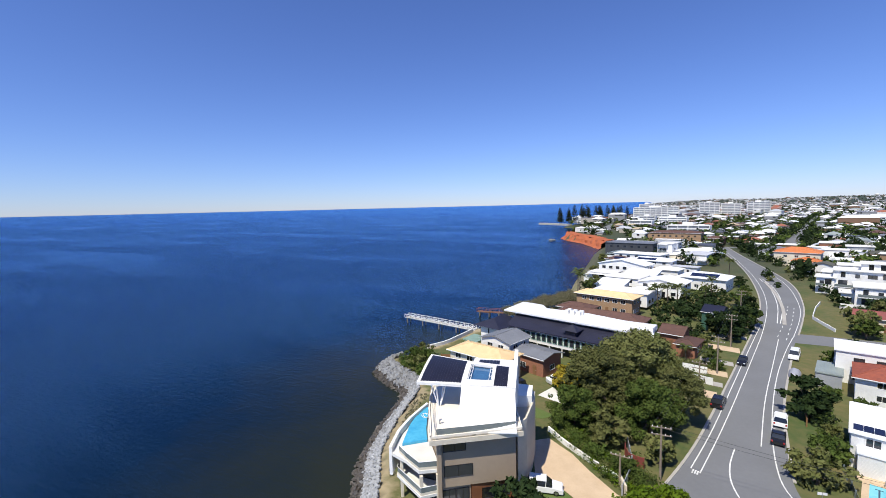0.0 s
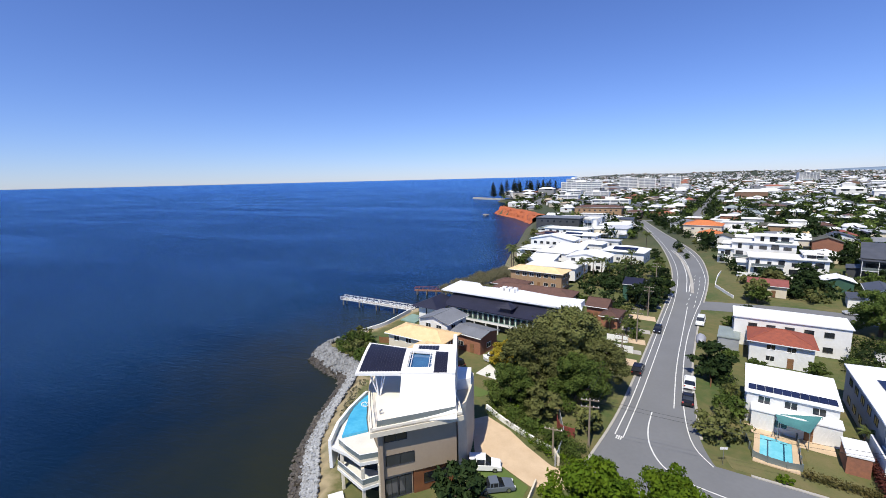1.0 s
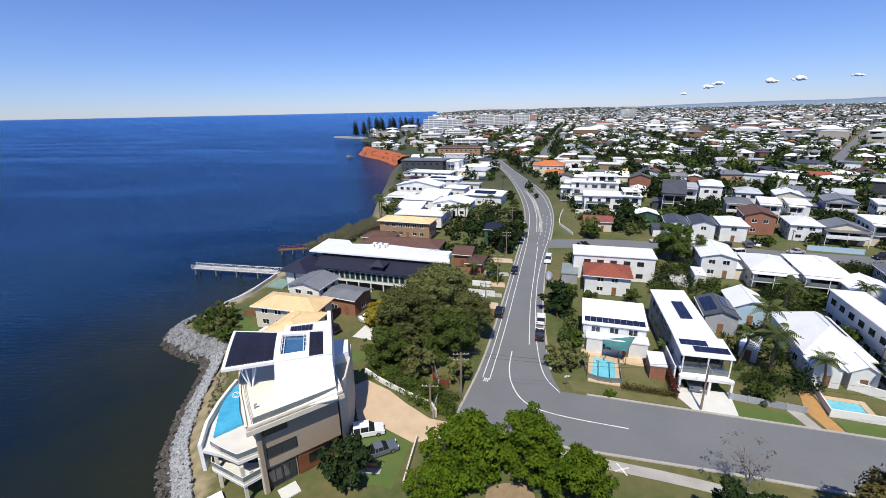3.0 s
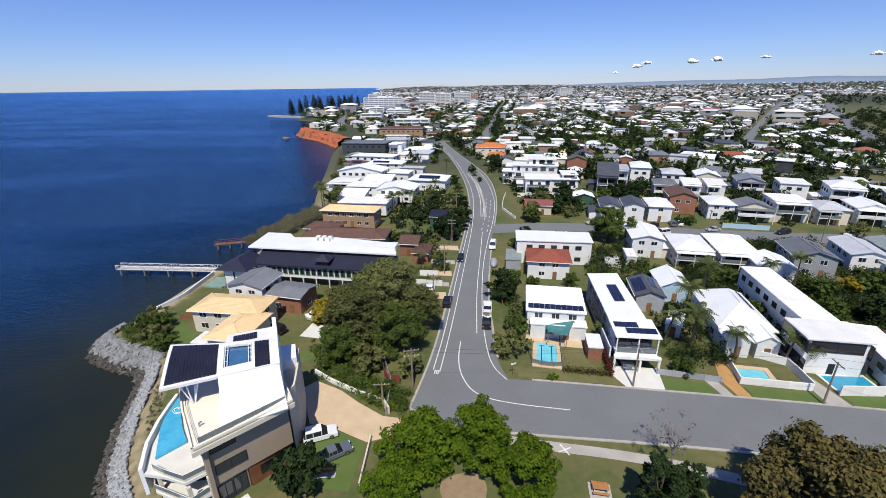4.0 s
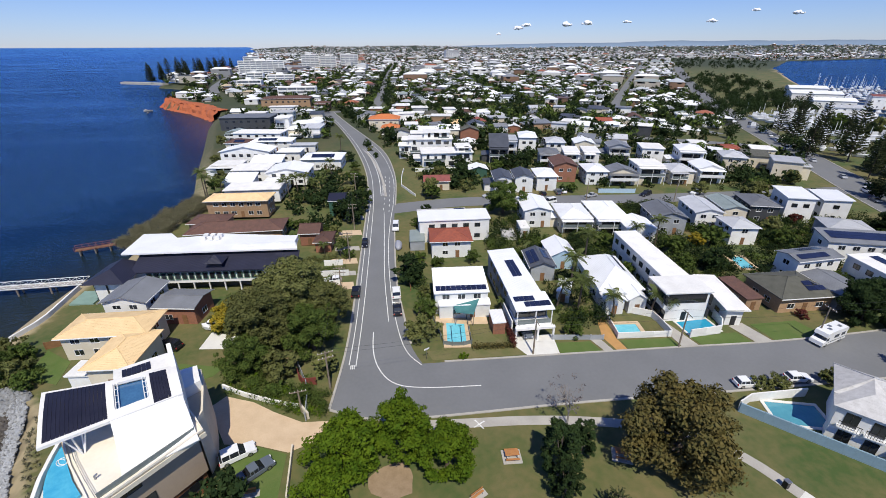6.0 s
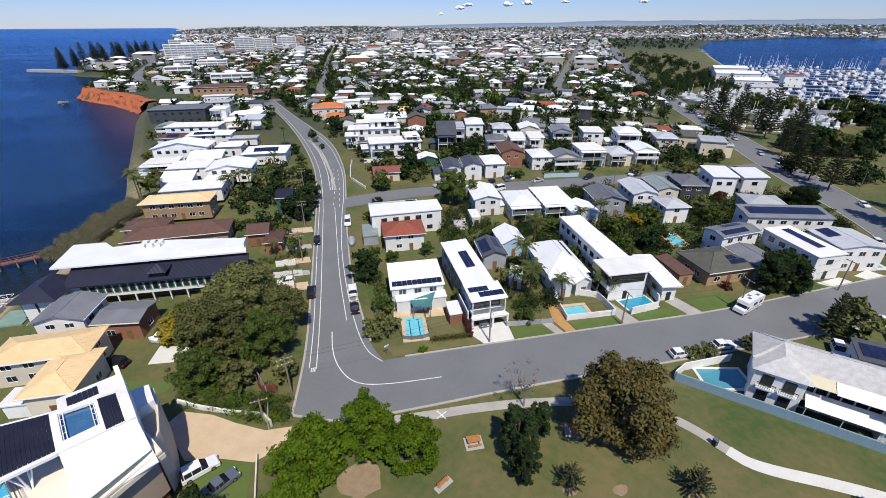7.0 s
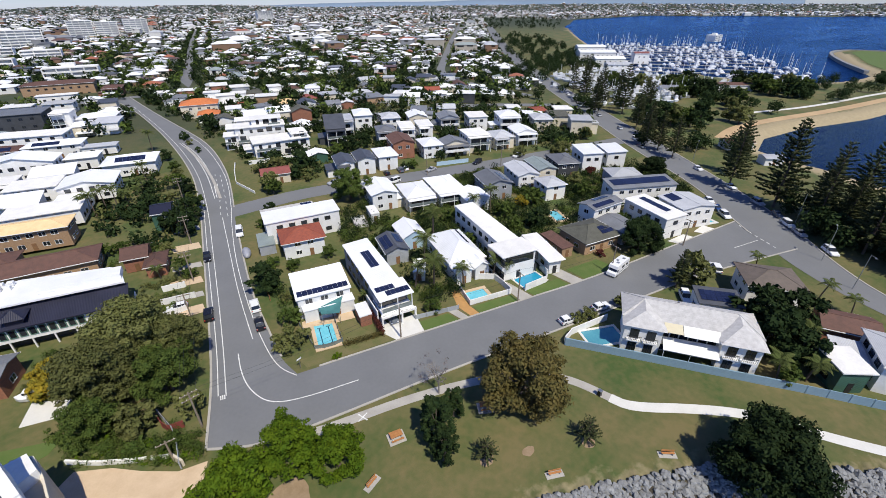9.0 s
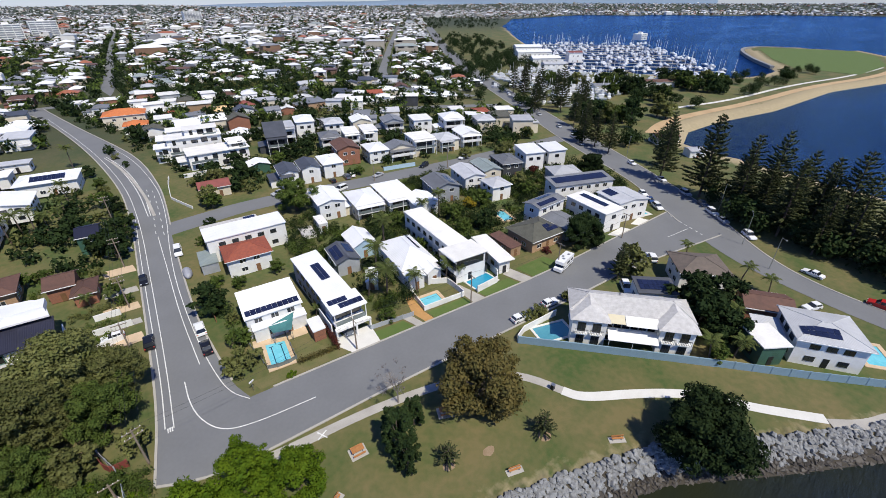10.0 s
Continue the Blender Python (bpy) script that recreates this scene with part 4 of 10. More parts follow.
for hx, hy, hw, hd, hr, hh, hk, wl, rf, lb in [
        (63.4, 83.6, 7.0, 11.5, -16, 5.6, "gable", "white", "charcoal", "narrow white house with a dark gabled roof"),
        (71.6, 83.2, 7.4, 11.5, -16, 5.6, "gable", "boards", "charcoal", "white weatherboard house with a dark gabled roof"),
        (80.6, 82.8, 8.2, 12.0, -16, 5.4, "hip", "boards", "white", "white house with a front veranda"),
        (93.0, 91.2, 9.6, 14.0, -18, 6.4, "gable", "brick", "brown", "tall house with a brown gabled roof"),
        (103.0, 84.0, 9.0, 12.0, -18, 5.2, "hip", "boards", "white", "white-roofed house behind a pale fence"),
        (112.0, 79.8, 11.6, 9.0, -18, 4.8, "gable", "cream", "grey", "cream house with a grey-brown roof"),
        (124.4, 80.0, 10.6, 12.4, -20, 6.8, "flat", "white", "flatwhite", "modern white two-storey house with flat roof"),
        (136.0, 76.0, 10.0, 12.0, -20, 5.0, "hip", "cream", "lightgrey", "house with a pale hip roof"),
        (148.0, 74.0, 10.0, 12.0, -24, 5.6, "gable", "white", "white", "white gabled house near the esplanade"),
        (97.0, 110.0, 9.0, 11.0, -22, 5.8, "hip", "grey", "grey", "grey hip-roofed two-storey house"),
        (106.0, 107.0, 7.0, 13.0, -24, 6.8, "flat", "white", "flatwhite", "white cube-like townhouse with dark windows"),
        (114.4, 104.6, 7.2, 13.0, -24, 6.8, "flat", "white", "flatwhite", "white cube-like townhouse with dark windows"),
        (78.0, 122.0, 9.0, 12.0, -20, 7.2, "skillion", "dark", "charcoal", "dark modern house with curved verandas"),
        (86.0, 130.0, 8.6, 13.0, -20, 8.2, "flat", "white", "lightgrey", "white modern three-storey house"),
        (98.0, 134.0, 9.0, 14.0, -22, 8.0, "hip", "white", "white", "tall white house with a pale roof"),
        (110.0, 128.0, 9.6, 12.0, -22, 6.0, "hip", "white", "lightgrey", "two-storey house with a pale grey roof"),
        (122.0, 122.0, 9.6, 12.0, -24, 6.2, "gable", "cream", "white", "white-roofed two-storey house behind garden trees"),
        (134.0, 112.0, 10.0, 12.0, -26, 6.0, "gable", "grey", "grey", "grey two-storey house with a gabled roof"),
        (146.0, 104.0, 10.0, 13.0, -28, 6.6, "flat", "white", "flatwhite", "modern white house with balconies"),
        (158.0, 94.0, 11.0, 12.0, -30, 7.4, "hip", "white", "white", "large white two-storey house"),
        (172.0, 84.0, 10.0, 12.0, -34, 6.0, "hip", "cream", "lightgrey", "house with a pale grey roof near the esplanade")]:
    house(hx, hy, hw, hd, hr, hh, hk, wl, rf, lb, 0.32, "v", 0.45, dark=wl in ("white", "dark"))

# shore side of the street
house(-40.4, 17.7, 15.4, 7.8, -10, 4.9, "hip", "cream", "tan", "two-storey house with a buff tiled hip roof above the shore", 0.3, "u", 0.6)
house(-36.2, 9.6, 7.8, 10.4, -12, 4.5, "hip", "cream", "tan", "wing with a buff tiled roof and a pale patio", 0.3, "u", 0.6, name="house_wing", category="house wing")
house(-40.2, 28.8, 9.2, 8.8, -14, 5.2, "gable", "white", "grey", "white two-storey house with a slate grey gabled roof", 0.26, "v", 0.5, win=(1.6, 1.0))
house(-31.0, 25.6, 8.8, 7.4, -18, 3.9, "gable", "brick", "grey", "brick garage wing with a grey roof", 0.2, "u", 0.5, storeys=1, name="house_wing", category="house wing")
house(-25.4, 63.4, 26.0, 9.4, -8, 3.7, "hip", "tanbrick", "brown", "long low house with a brown tiled roof", 0.34, "u", 0.7, storeys=1)
house(-33.6, 70.6, 11.0, 8.0, -14, 3.9, "hip", "tanbrick", "brown", "low wing with a brown tiled roof", 0.3, "u", 0.6, storeys=1, name="house_wing", category="house wing")
house(-5.6, 56.4, 6.0, 7.6, -12, 3.6, "gable", "brick", "brown", "small house with a brown tiled roof", 0.4, "u", 0.5, storeys=1)
house(-2.2, 51.0, 5.0, 7.6, -12, 3.0, "hip", "brick", "brown", "brown-roofed garage beside the street", 0.34, "u", 0.5, storeys=1, category="garage", name="garage")
house(-27.0, 83.4, 20.0, 8.4, -13, 5.6, "hip", "tanbrick", "tan", "long two-storey brick building with a buff roof", 0.24, "u", 0.7, gap=2.6)
house(3.2, 77.0, 5.4, 8.4, -12, 5.0, "gable", "green", "navy", "small house with a dark blue roof", 0.3, "u", 0.3)
for hx, hy, hw, hd, hr, hh, hk, wl, rf, lb in [
        (-24.0, 97.5, 19.0, 10.0, -10, 4.4, "flat", "white", "flatwhite", "white flat-roofed house by the sea"),
        (-26.6, 119.6, 14.0, 11.0, -12, 5.2, "flat", "white", "flatwhite", "white flat-roofed house with a dark glazed front"),
        (-30.0, 108.6, 11.0, 8.0, -12, 3.8, "skillion", "white", "white", "low white-roofed wing above the beach"),
        (-12.6, 114.6, 16.0, 13.0, -12, 5.0, "gable", "white", "white", "white house with broad low gables"),
        (-17.4, 105.0, 9.0, 7.0, -12, 3.6, "hip", "white", "white", "low house wing with a white hip roof"),
        (-37.0, 130.6, 12.0, 9.0, -12, 4.6, "flat", "white", "flatwhite", "white flat-roofed house close above the beach"),
        (-22.0, 131.0, 13.0, 8.0, -12, 4.4, "skillion", "white", "white", "white house with a slanted steel roof"),
        (-31.0, 146.0, 22.0, 11.0, -14, 6.2, "gable", "white", "white", "long white two-storey house with a band of windows"),
        (-13.5, 148.4, 11.0, 9.0, -14, 4.2, "hip", "white", "white", "low house with a white hip roof"),
        (-38.5, 160.0, 9.0, 8.0, -14, 4.0, "hip", "white", "lightgrey", "small pale-roofed house by the sea"),
        (-8.0, 164.0, 13.0, 6.4, -14, 3.2, "flat", "white", "lightgrey", "long pale carport roof beside a house"),
        (-30.0, 191.0, 26.0, 12.0, -18, 5.6, "flat", "white", "flatwhite", "long white house with wide square windows"),
        (-44.0, 203.0, 8.0, 10.0, -14, 4.6, "gable", "cream", "greygreen", "small house with a grey-green roof above the sea"),
        (-18.6, 214.0, 8.4, 10.0, -14, 9.6, "flat", "white", "flatwhite", "tall white house with square windows"),
        (-5.6, 217.6, 17.0, 13.0, -14, 5.4, "hip", "white", "white", "long two-storey house with a white hip roof"),
        (-41.0, 241.0, 31.0, 18.0, -12, 7.4, "flat", "dark", "grey", "grey flat-roofed flats with open balconies"),
        (-22.0, 338.0, 40.0, 16.0, -8, 8.0, "hip", "tanbrick", "brown", "three-storey brown brick flats"),
        (6.0, 312.0, 12.0, 14.0, -10, 6.0, "hip", "brick", "brown", "brown-roofed brick wing of flats"),
        (-24.0, 314.0, 22.0, 8.0, -8, 4.0, "flat", "white", "flatwhite", "low white building before brick flats"),
        (-40.0, 276.0, 14.0, 10.0, -12, 5.0, "flat", "white", "flatwhite", "white flat-roofed house above the shore road"),
        (-22.0, 272.0, 15.0, 10.0, -12, 5.4, "hip", "white", "lightgrey", "pale-roofed house above the shore road")]:
    house(hx, hy, hw, hd, hr, hh, hk, wl, rf, lb, 0.2, "v" if hk != "flat" else "u", 0.5, dark=True)
house(0.6, 131.8, 17.6, 12.6, -14, 4.6, "hip", "white", "white", "white hip-roofed house with a block of solar panels", 0.26, "u", 0.6, solar=[(0.6, -3.2, 8, 2, 1.2, 1.6)])
house(-38.0, 171.4, 12.0, 9.0, -14, 4.8, "hip", "cream", "brown", "house with a brown tiled roof and solar panels", 0.28, "u", 0.5, solar=[(1.0, -2.6, 5, 2, 1.0, 1.3)])
house(-22.0, 170.0, 20.0, 10.0, -14, 5.0, "hip", "white", "white", "broad white hip-roofed house with solar panels", 0.24, "u", 0.5, solar=[(-2.0, -2.8, 9, 2, 1.0, 1.3)])

# right of the park
house(88.6, -39.0, 8.6, 6.0, -50, 3.6, "skillion", "white", "charcoal", "low building with a dark solar-covered roof", 0.08, "v", 0.3, storeys=1, solar=[(0, 0, 7, 2, 1.0, 1.7)])
house(103.2, -43.0, 11.6, 10.0, -52, 5.0, "hip", "white", "greybrown", "white two-storey house with a grey-brown hip roof", 0.34, "u", 0.7)
house(100.2, -57.6, 9.6, 7.6, -62, 3.4, "gable", "brick", "brown", "low house with a brown tiled roof", 0.34, "u", 0.5, storeys=1)
house(94.4, -67.6, 12.0, 10.6, -62, 5.6, "hip", "white", "lightgrey", "white two-storey house with a pale grey roof and solar rows", 0.22, "u", 0.5, solar=[(-1.6, -2.6, 6, 2, 1.0, 1.2)], dark=True, gap=2.6)
house(85.6, -60.6, 5.6, 6.4, -40, 4.6, "skillion", "green", "flatwhite", "dark green-grey wing under a pale flat awning roof", 0.04, "v", 0.5, dark=True, name="house_wing", category="house wing")
house(90.6, -60.0, 5.0, 6.0, -62, 3.4, "skillion", "white", "lightgrey", "low white wing with a pale slanted roof", 0.08, "v", 0.4, storeys=1, dark=True, name="house_wing", category="house wing")

# ---------------------------------------------------------------- trees


def leaf_quads(rng, clumps, per, size, flat=0.85, inner=0.45, loose=0.3):
    """Leaf sprays on clumps (x, y, z, r): arrays of corners."""
    out = []
    for cx, cy, cz, r in clumps:
        n = max(6, int(per * r * r))
        v = rng.normal(size=(n, 3))
        v /= np.linalg.norm(v, axis=1)[:, None]
        rad = r * np.clip(inner + 0.2 + rng.normal(size=n) * loose, 0.1, 1.5)
        c = v * rad[:, None] * np.array([1, 1, flat]) + np.array([cx, cy, cz])
        nrm = v * (1.1 - loose) + rng.normal(size=(n, 3)) * (0.3 + 1.3 * loose) + np.array([0, 0, 0.3])
        nrm /= np.linalg.norm(nrm, axis=1)[:, None]
        a = np.cross(nrm, rng.normal(size=(n, 3)))
        a /= np.linalg.norm(a, axis=1)[:, None]
        b = np.cross(nrm, a)
        s = size * (0.55 + 0.9 * rng.random(n))[:, None]
        out.append(np.stack([c - a * s, c - b * s * 0.55 - nrm * s * 0.2, c + a * s, c + b * s * 0.55 - nrm * s * 0.2], 1))
    return np.concatenate(out)


def quads_mesh(name, q, material):
    n = len(q)
    me = bpy.data.meshes.new(name)
    me.vertices.add(4 * n)
    me.vertices.foreach_set("co", q.reshape(-1).astype(np.float32))
    me.loops.add(4 * n)
    me.loops.foreach_set("vertex_index", np.arange(4 * n, dtype=np.int32))
    me.polygons.add(n)
    me.polygons.foreach_set("loop_start", np.arange(0, 4 * n, 4, dtype=np.int32))
    me.update(calc_edges=True)
    me.materials.append(material)
    return me


def limbs(rng, height, spread, clumps, r0):
    bm = bmesh.new()
    fork = height * 0.38
    p = Vector((0, 0, -0.2))
    bend = Vector((rng.normal() * 0.15, rng.normal() * 0.15, 0))
    mid = Vector((0, 0, fork * 0.5)) + bend
    top = Vector((0, 0, fork)) + bend * 1.5
    cyl(bm, p, mid, r0 * 1.25, r0, 8)
    cyl(bm, mid, top, r0, r0 * 0.8, 8)
    pick = sorted(clumps, key=lambda c: -c[3])[:9]
    for cx, cy, cz, r in pick:
        e = Vector((cx, cy, cz))
        h = top.lerp(e, 0.5) + Vector((0, 0, -0.12 * (e - top).length))
        cyl(bm, top - Vector((0, 0, 0.15)), h, r0 * 0.55, r0 * 0.34, 6)
        cyl(bm, h, e, r0 * 0.34, r0 * 0.1, 5)
    return bm


def broadleaf(seed, height=8.0, spread=4.0, leaf="green", per=60, size=0.32, clumps=26, base=0.3, trunk=0.22, droop=0.0):
    """The meshes of a tree: trunk with limbs, crown of leaf clumps with gaps between."""
    rng = np.random.default_rng(seed)
    cl = []
    lo = height * base
    lobes, phase = int(rng.integers(2, 5)), rng.random() * 6
    for k in range(clumps):
        a = rng.random() * math.tau
        u = rng.random()
        z = lo + (height - lo) * (0.08 + 0.86 * u)
        lobe = 0.84 + 0.2 * math.sin(a * lobes + phase + 2.2 * u) + 0.1 * math.sin(a * 5 + 2 * phase)
        env = spread * lobe * math.sqrt(max(0.1, 1 - ((u - 0.42) / 0.62) ** 2))
        rr = env * (0.4 + 0.66 * math.sqrt(rng.random()))
        r = spread * (0.1 + 0.17 * rng.random() ** 1.3)
        cl.append((rr * math.cos(a), rr * math.sin(a), z - droop * rr, r))
    cl += [(0, 0, lo + (height - lo) * 0.5, spread * 0.42), (0, 0, height - spread * 0.3, spread * 0.26)]
    t = limbs(rng, height, spread, cl, trunk)
    tm = bpy.data.meshes.new("trunk")
    t.to_mesh(tm)
    t.free()
    tm.materials.append(BARK)
    return tm, quads_mesh("crown", leaf_quads(rng, cl, per, size, 0.72, 0.66, 0.17), LEAF[leaf])


TREES = {}


def tree(kind, x, y, s=1.0, label="", lift=0.0, sz=None, z=None, group=""):
    tm, cm = TREES[kind][0]
    k = random.random() * 360
    r = root("tree", Matrix.Translation((x, y, (gz(x, y) if z is None else z) + lift)) @ Matrix.Rotation(radians(k), 4, "Z") @ Matrix.Diagonal((s, s, sz or s, 1)), label or TREES[kind][1], "tree", group)
    part("trunk", tm, None, r)
    part("crown", cm, None, r)
    return r


def kinds(name, meshes, label):
    TREES[name] = (meshes, label)


kinds("figs", broadleaf(1, 14.0, 7.2, "olive", 150, 0.24, 95, 0.16, 0.45), "large olive-green spreading tree beside the street")
kinds("figs2", broadleaf(2, 11.5, 6.2, "green", 150, 0.23, 85, 0.1, 0.4), "large dark green spreading tree beside the street")
kinds("bright", broadleaf(3, 8.6, 4.7, "bright", 210, 0.21, 85, 0.08, 0.3), "dense bright green park tree")
kinds("bright2", broadleaf(4, 8.2, 4.3, "bright", 215, 0.21, 80, 0.08, 0.3), "dense bright green park tree")
kinds("brown", broadleaf(5, 12.5, 7.0, "brown", 120, 0.25, 100, 0.14, 0.42), "large tree with brownish-green leaves on the lawn")
kinds("darkround", broadleaf(6, 8.8, 5.6, "dark", 190, 0.22, 120, 0.02, 0.4), "dense dark green round tree on the rock wall")
kinds("column", broadleaf(7, 9.6, 2.7, "dark", 330, 0.18, 80, 0.03, 0.26), "dark green dense upright tree on the lawn")
kinds("mid", broadleaf(8, 6.0, 3.2, "green", 90, 0.33, 48, 0.18, 0.2), "green garden tree between houses")
kinds("mid2", broadleaf(9, 5.4, 3.0, "olive", 95, 0.33, 46, 0.16, 0.2), "olive-green garden tree between houses")
kinds("mid3", broadleaf(10, 6.4, 3.4, "dark", 85, 0.34, 50, 0.12, 0.2), "dark green garden tree between houses")
kinds("yellow", broadleaf(11, 5.0, 2.8, "yellow", 260, 0.18, 60, 0.2, 0.18), "garden tree covered in yellow blossom")
kinds("bush", broadleaf(12, 2.4, 1.7, "green", 300, 0.16, 40, 0.02, 0.1), "rounded green garden bush")
kinds("bush2", broadleaf(13, 2.2, 1.8, "olive", 290, 0.16, 40, 0.02, 0.1), "rounded olive garden bush")
kinds("redbush", broadleaf(14, 2.0, 1.4, "red", 760, 0.12, 46, 0.02, 0.1), "dark red leafy garden bush")
kinds("lowbright", broadleaf(15, 1.5, 1.2, "bright", 500, 0.16, 26, 0.02, 0.08), "low bright green shrub")


def bare_tree():
    rng = np.random.default_rng(77)
    bm = bmesh.new()

    def grow(p, d, ln, r, depth):
        q = p + d * ln
        cyl(bm, p, q, r, r * 0.65, 5 if depth > 1 else 7)
        if depth >= 4:
            return
        for _ in range(3):
            nd = (d + Vector(rng.normal(size=3)) * 0.5 + Vector((0, 0, 0.12))).normalized()
            grow(q, nd, ln * 0.72, r * 0.6, depth + 1)
    grow(Vector((0, 0, -0.2)), Vector((0, 0, 1)), 2.3, 0.17, 0)
    tm = bpy.data.meshes.new("trunk")
    bm.to_mesh(tm)
    bm.free()
    tm.materials.append(mat("grey_bark", (0.3, 0.27, 0.25), (0.2, 0.18, 0.17), 2, rough=0.95))
    cl = [(rng.normal() * 1.6, rng.normal() * 1.6, 5.2 + rng.normal() * 1.0, 0.8) for _ in range(12)]
    return tm, quads_mesh("crown", leaf_quads(rng, cl, 30, 0.16), LEAF["grey"])


kinds("bare", bare_tree(), "nearly bare grey-twigged tree beside the street")


def norfolk(seed, height=18.0, spread=4.4, density=1.0, leafs="pine", tier=0.034, broad=0.5, thick=0.34):
    """A tall straight conifer with whorls of level branches."""
    rng = np.random.default_rng(seed)
    bm = bmesh.new()
    cyl(bm, (0, 0, -0.3), (0, 0, height * 0.6), thick, thick * 0.6, 8)
    cyl(bm, (0, 0, height * 0.6), (0, 0, height), thick * 0.6, thick * 0.1, 6)
    quads = []
    z = height * 0.16
    while z < height * 0.99:
        u = (z - height * 0.16) / (height * 0.84)
        ln = spread * (1 - u) ** 0.6 * (0.85 + 0.3 * rng.random()) + 0.25
        n = 6 if u < 0.7 else 5
        a0 = rng.random() * math.tau
        for k in range(n):
            a = a0 + k * math.tau / n + rng.normal() * 0.12
            d = np.array([math.cos(a), math.sin(a), 0.06 + 0.25 * u])
            l2 = ln * (0.75 + 0.35 * rng.random())
            cyl(bm, (0, 0, z), tuple(np.array([0, 0, z]) + d * l2 * 0.8), 0.05, 0.02, 4)
            m = max(4, int(l2 * 6 * density))
            for j in range(m):
                f = 0.18 + 0.85 * (j + rng.random()) / m
                c = np.array([0, 0, z]) + d * l2 * f + np.array([0, 0, 0.35 * (f ** 2)]) + rng.normal(size=3) * 0.24 * broad
                side = np.array([-d[1], d[0], 0.0])
                w = broad * (1.15 - f * 0.6) * (0.7 + 0.5 * rng.random()) * (0.5 + 0.6 * (1 - u))
                g = d * 0.6 * broad + rng.normal(size=3) * 0.08
                up = np.array([0, 0, 0.16 + 0.12 * rng.random()]) * 2 * broad
                quads.append([c - side * w + up * 0.8, c - g, c + side * w + up * 0.8, c + g + up * 0.3])
                if j % 2 == 0:
                    quads.append([c - g, c - g * 0.1 - up * 1.3, c + g, c + up * 1.2])
        z += height * (tier + 0.012 * rng.random())
    tm = bpy.data.meshes.new("trunk")
    bm.to_mesh(tm)
    bm.free()
    tm.materials.append(BARK)
    return tm, quads_mesh("crown", np.array(quads), LEAF[leafs])


kinds("norfolk", norfolk(21, 27.0, 5.8, 1.15, "pine", 0.037, 0.52), "tall dark conifer with level tiers of branches")
kinds("norfolk2", norfolk(22, 23.0, 5.4, 1.15, "pine", 0.04, 0.52), "tall dark conifer with level tiers of branches")
kinds("norfolk3", norfolk(23, 30.0, 6.2, 1.1, "pine", 0.037, 0.52), "tall dark conifer with level tiers of branches")
kinds("seedling", norfolk(24, 4.2, 1.7, 2.2, "pine", 0.1, 0.17, 0.09), "young conifer on a bare patch of lawn")


def palm_meshes(seed, height=7.0, fronds=15, ln=2.4):
    rng = np.random.default_rng(seed)
    bm = bmesh.new()
    p = Vector((0, 0, -0.2))
    lean = Vector((rng.normal() * 0.05, rng.normal() * 0.05, 0))
    for k in range(6):
        q = Vector((0, 0, height * (k + 1) / 6)) + lean * (k + 1) ** 1.4
        cyl(bm, p, q, 0.2 - 0.012 * k, 0.17 - 0.012 * k, 8)
        p = q
    tm = bpy.data.meshes.new("trunk")
    bm.to_mesh(tm)
    bm.free()
    tm.materials.append(BARK)
    quads = []
    n = 12
    for k in range(n):
        u = k / n
        x = ln * u
        z = 0.55 * math.sin(u * 2.2) - 1.15 * u * u
        wl = 0.5 * math.sin(math.pi * min(1, 0.12 + u * 0.9)) + 0.1
        for s in (-1, 1):
            quads.append([(x, 0, z), (x + ln / n * 0.8, 0, z - 0.02), (x + ln / n * 1.3, s * wl, z - wl * 0.55), (x + ln / n * 0.6, s * wl * 0.95, z - wl * 0.5)])
    fm = quads_mesh("frond", np.array(quads), LEAF["palm"])
    return tm, fm, p.copy(), fronds


PALMS = [palm_meshes(31, 6.5), palm_meshes(32, 5.0, 14, 2.2), palm_meshes(33, 8.5, 16, 2.6)]


def palm(k, x, y, s=1.0, label="feather palm with a slim grey trunk"):
    tm, fm, top, fronds = PALMS[k]
    r = root("palm_tree", Matrix.Translation((x, y, gz(x, y))) @ Matrix.Rotation(random.random() * 6, 4, "Z") @ Matrix.Scale(s, 4), label, "palm tree")
    part("trunk", tm, None, r)
    for j in range(fronds):
        up = 35 - 62 * (j / fronds)
        part("frond", fm, None, r, m=Matrix.Translation(top) @ Matrix.Rotation(j * 2.4 + random.random() * 0.3, 4, "Z") @ Matrix.Rotation(-radians(up), 4, "Y") @ Matrix.Scale(0.85 + 0.3 * random.random(), 4))
    return r


# the big trees on the shore side of the street
for k, x, y, s in (("figs", -8.6, 15.5, 1.0), ("figs", -14.2, 9.6, 0.86), ("figs2", -6.0, 6.8, 0.8), ("figs", -3.6, 13.0, 0.72), ("figs2", -16.8, 2.8, 0.66), ("mid2", -11.4, 0.6, 1.0), ("mid2", -4.2, -0.6, 0.75), ("mid", -16.0, 14.5, 1.2)):
    tree(k, x, y, s)
# park
tree("bright", -2.4, -20.6, 1.0)
tree("bright2", 5.4, -19.0, 1.0)
tree("bright2", 10.6, -23.6, 0.86)
tree("bright", -5.4, -24.6, 0.7)
tree("mid3", -16.2, -22.6, 0.95, "dark green garden tree beside a tall house")
tree("column", 24.0, -28.4, 0.94)
tree("column", 22.9, -31.8, 0.68)
tree("column", 28.6, -26.6, 0.66)
tree("brown", 39.6, -31.2, 1.0)
tree("bare", 29.6, -21.4, 1.0)
tree("darkround", 56.0, -60.0, 1.12)
tree("seedling", 27.8, -35.2, 1.0)
tree("seedling", 41.9, -42.0, 1.1)

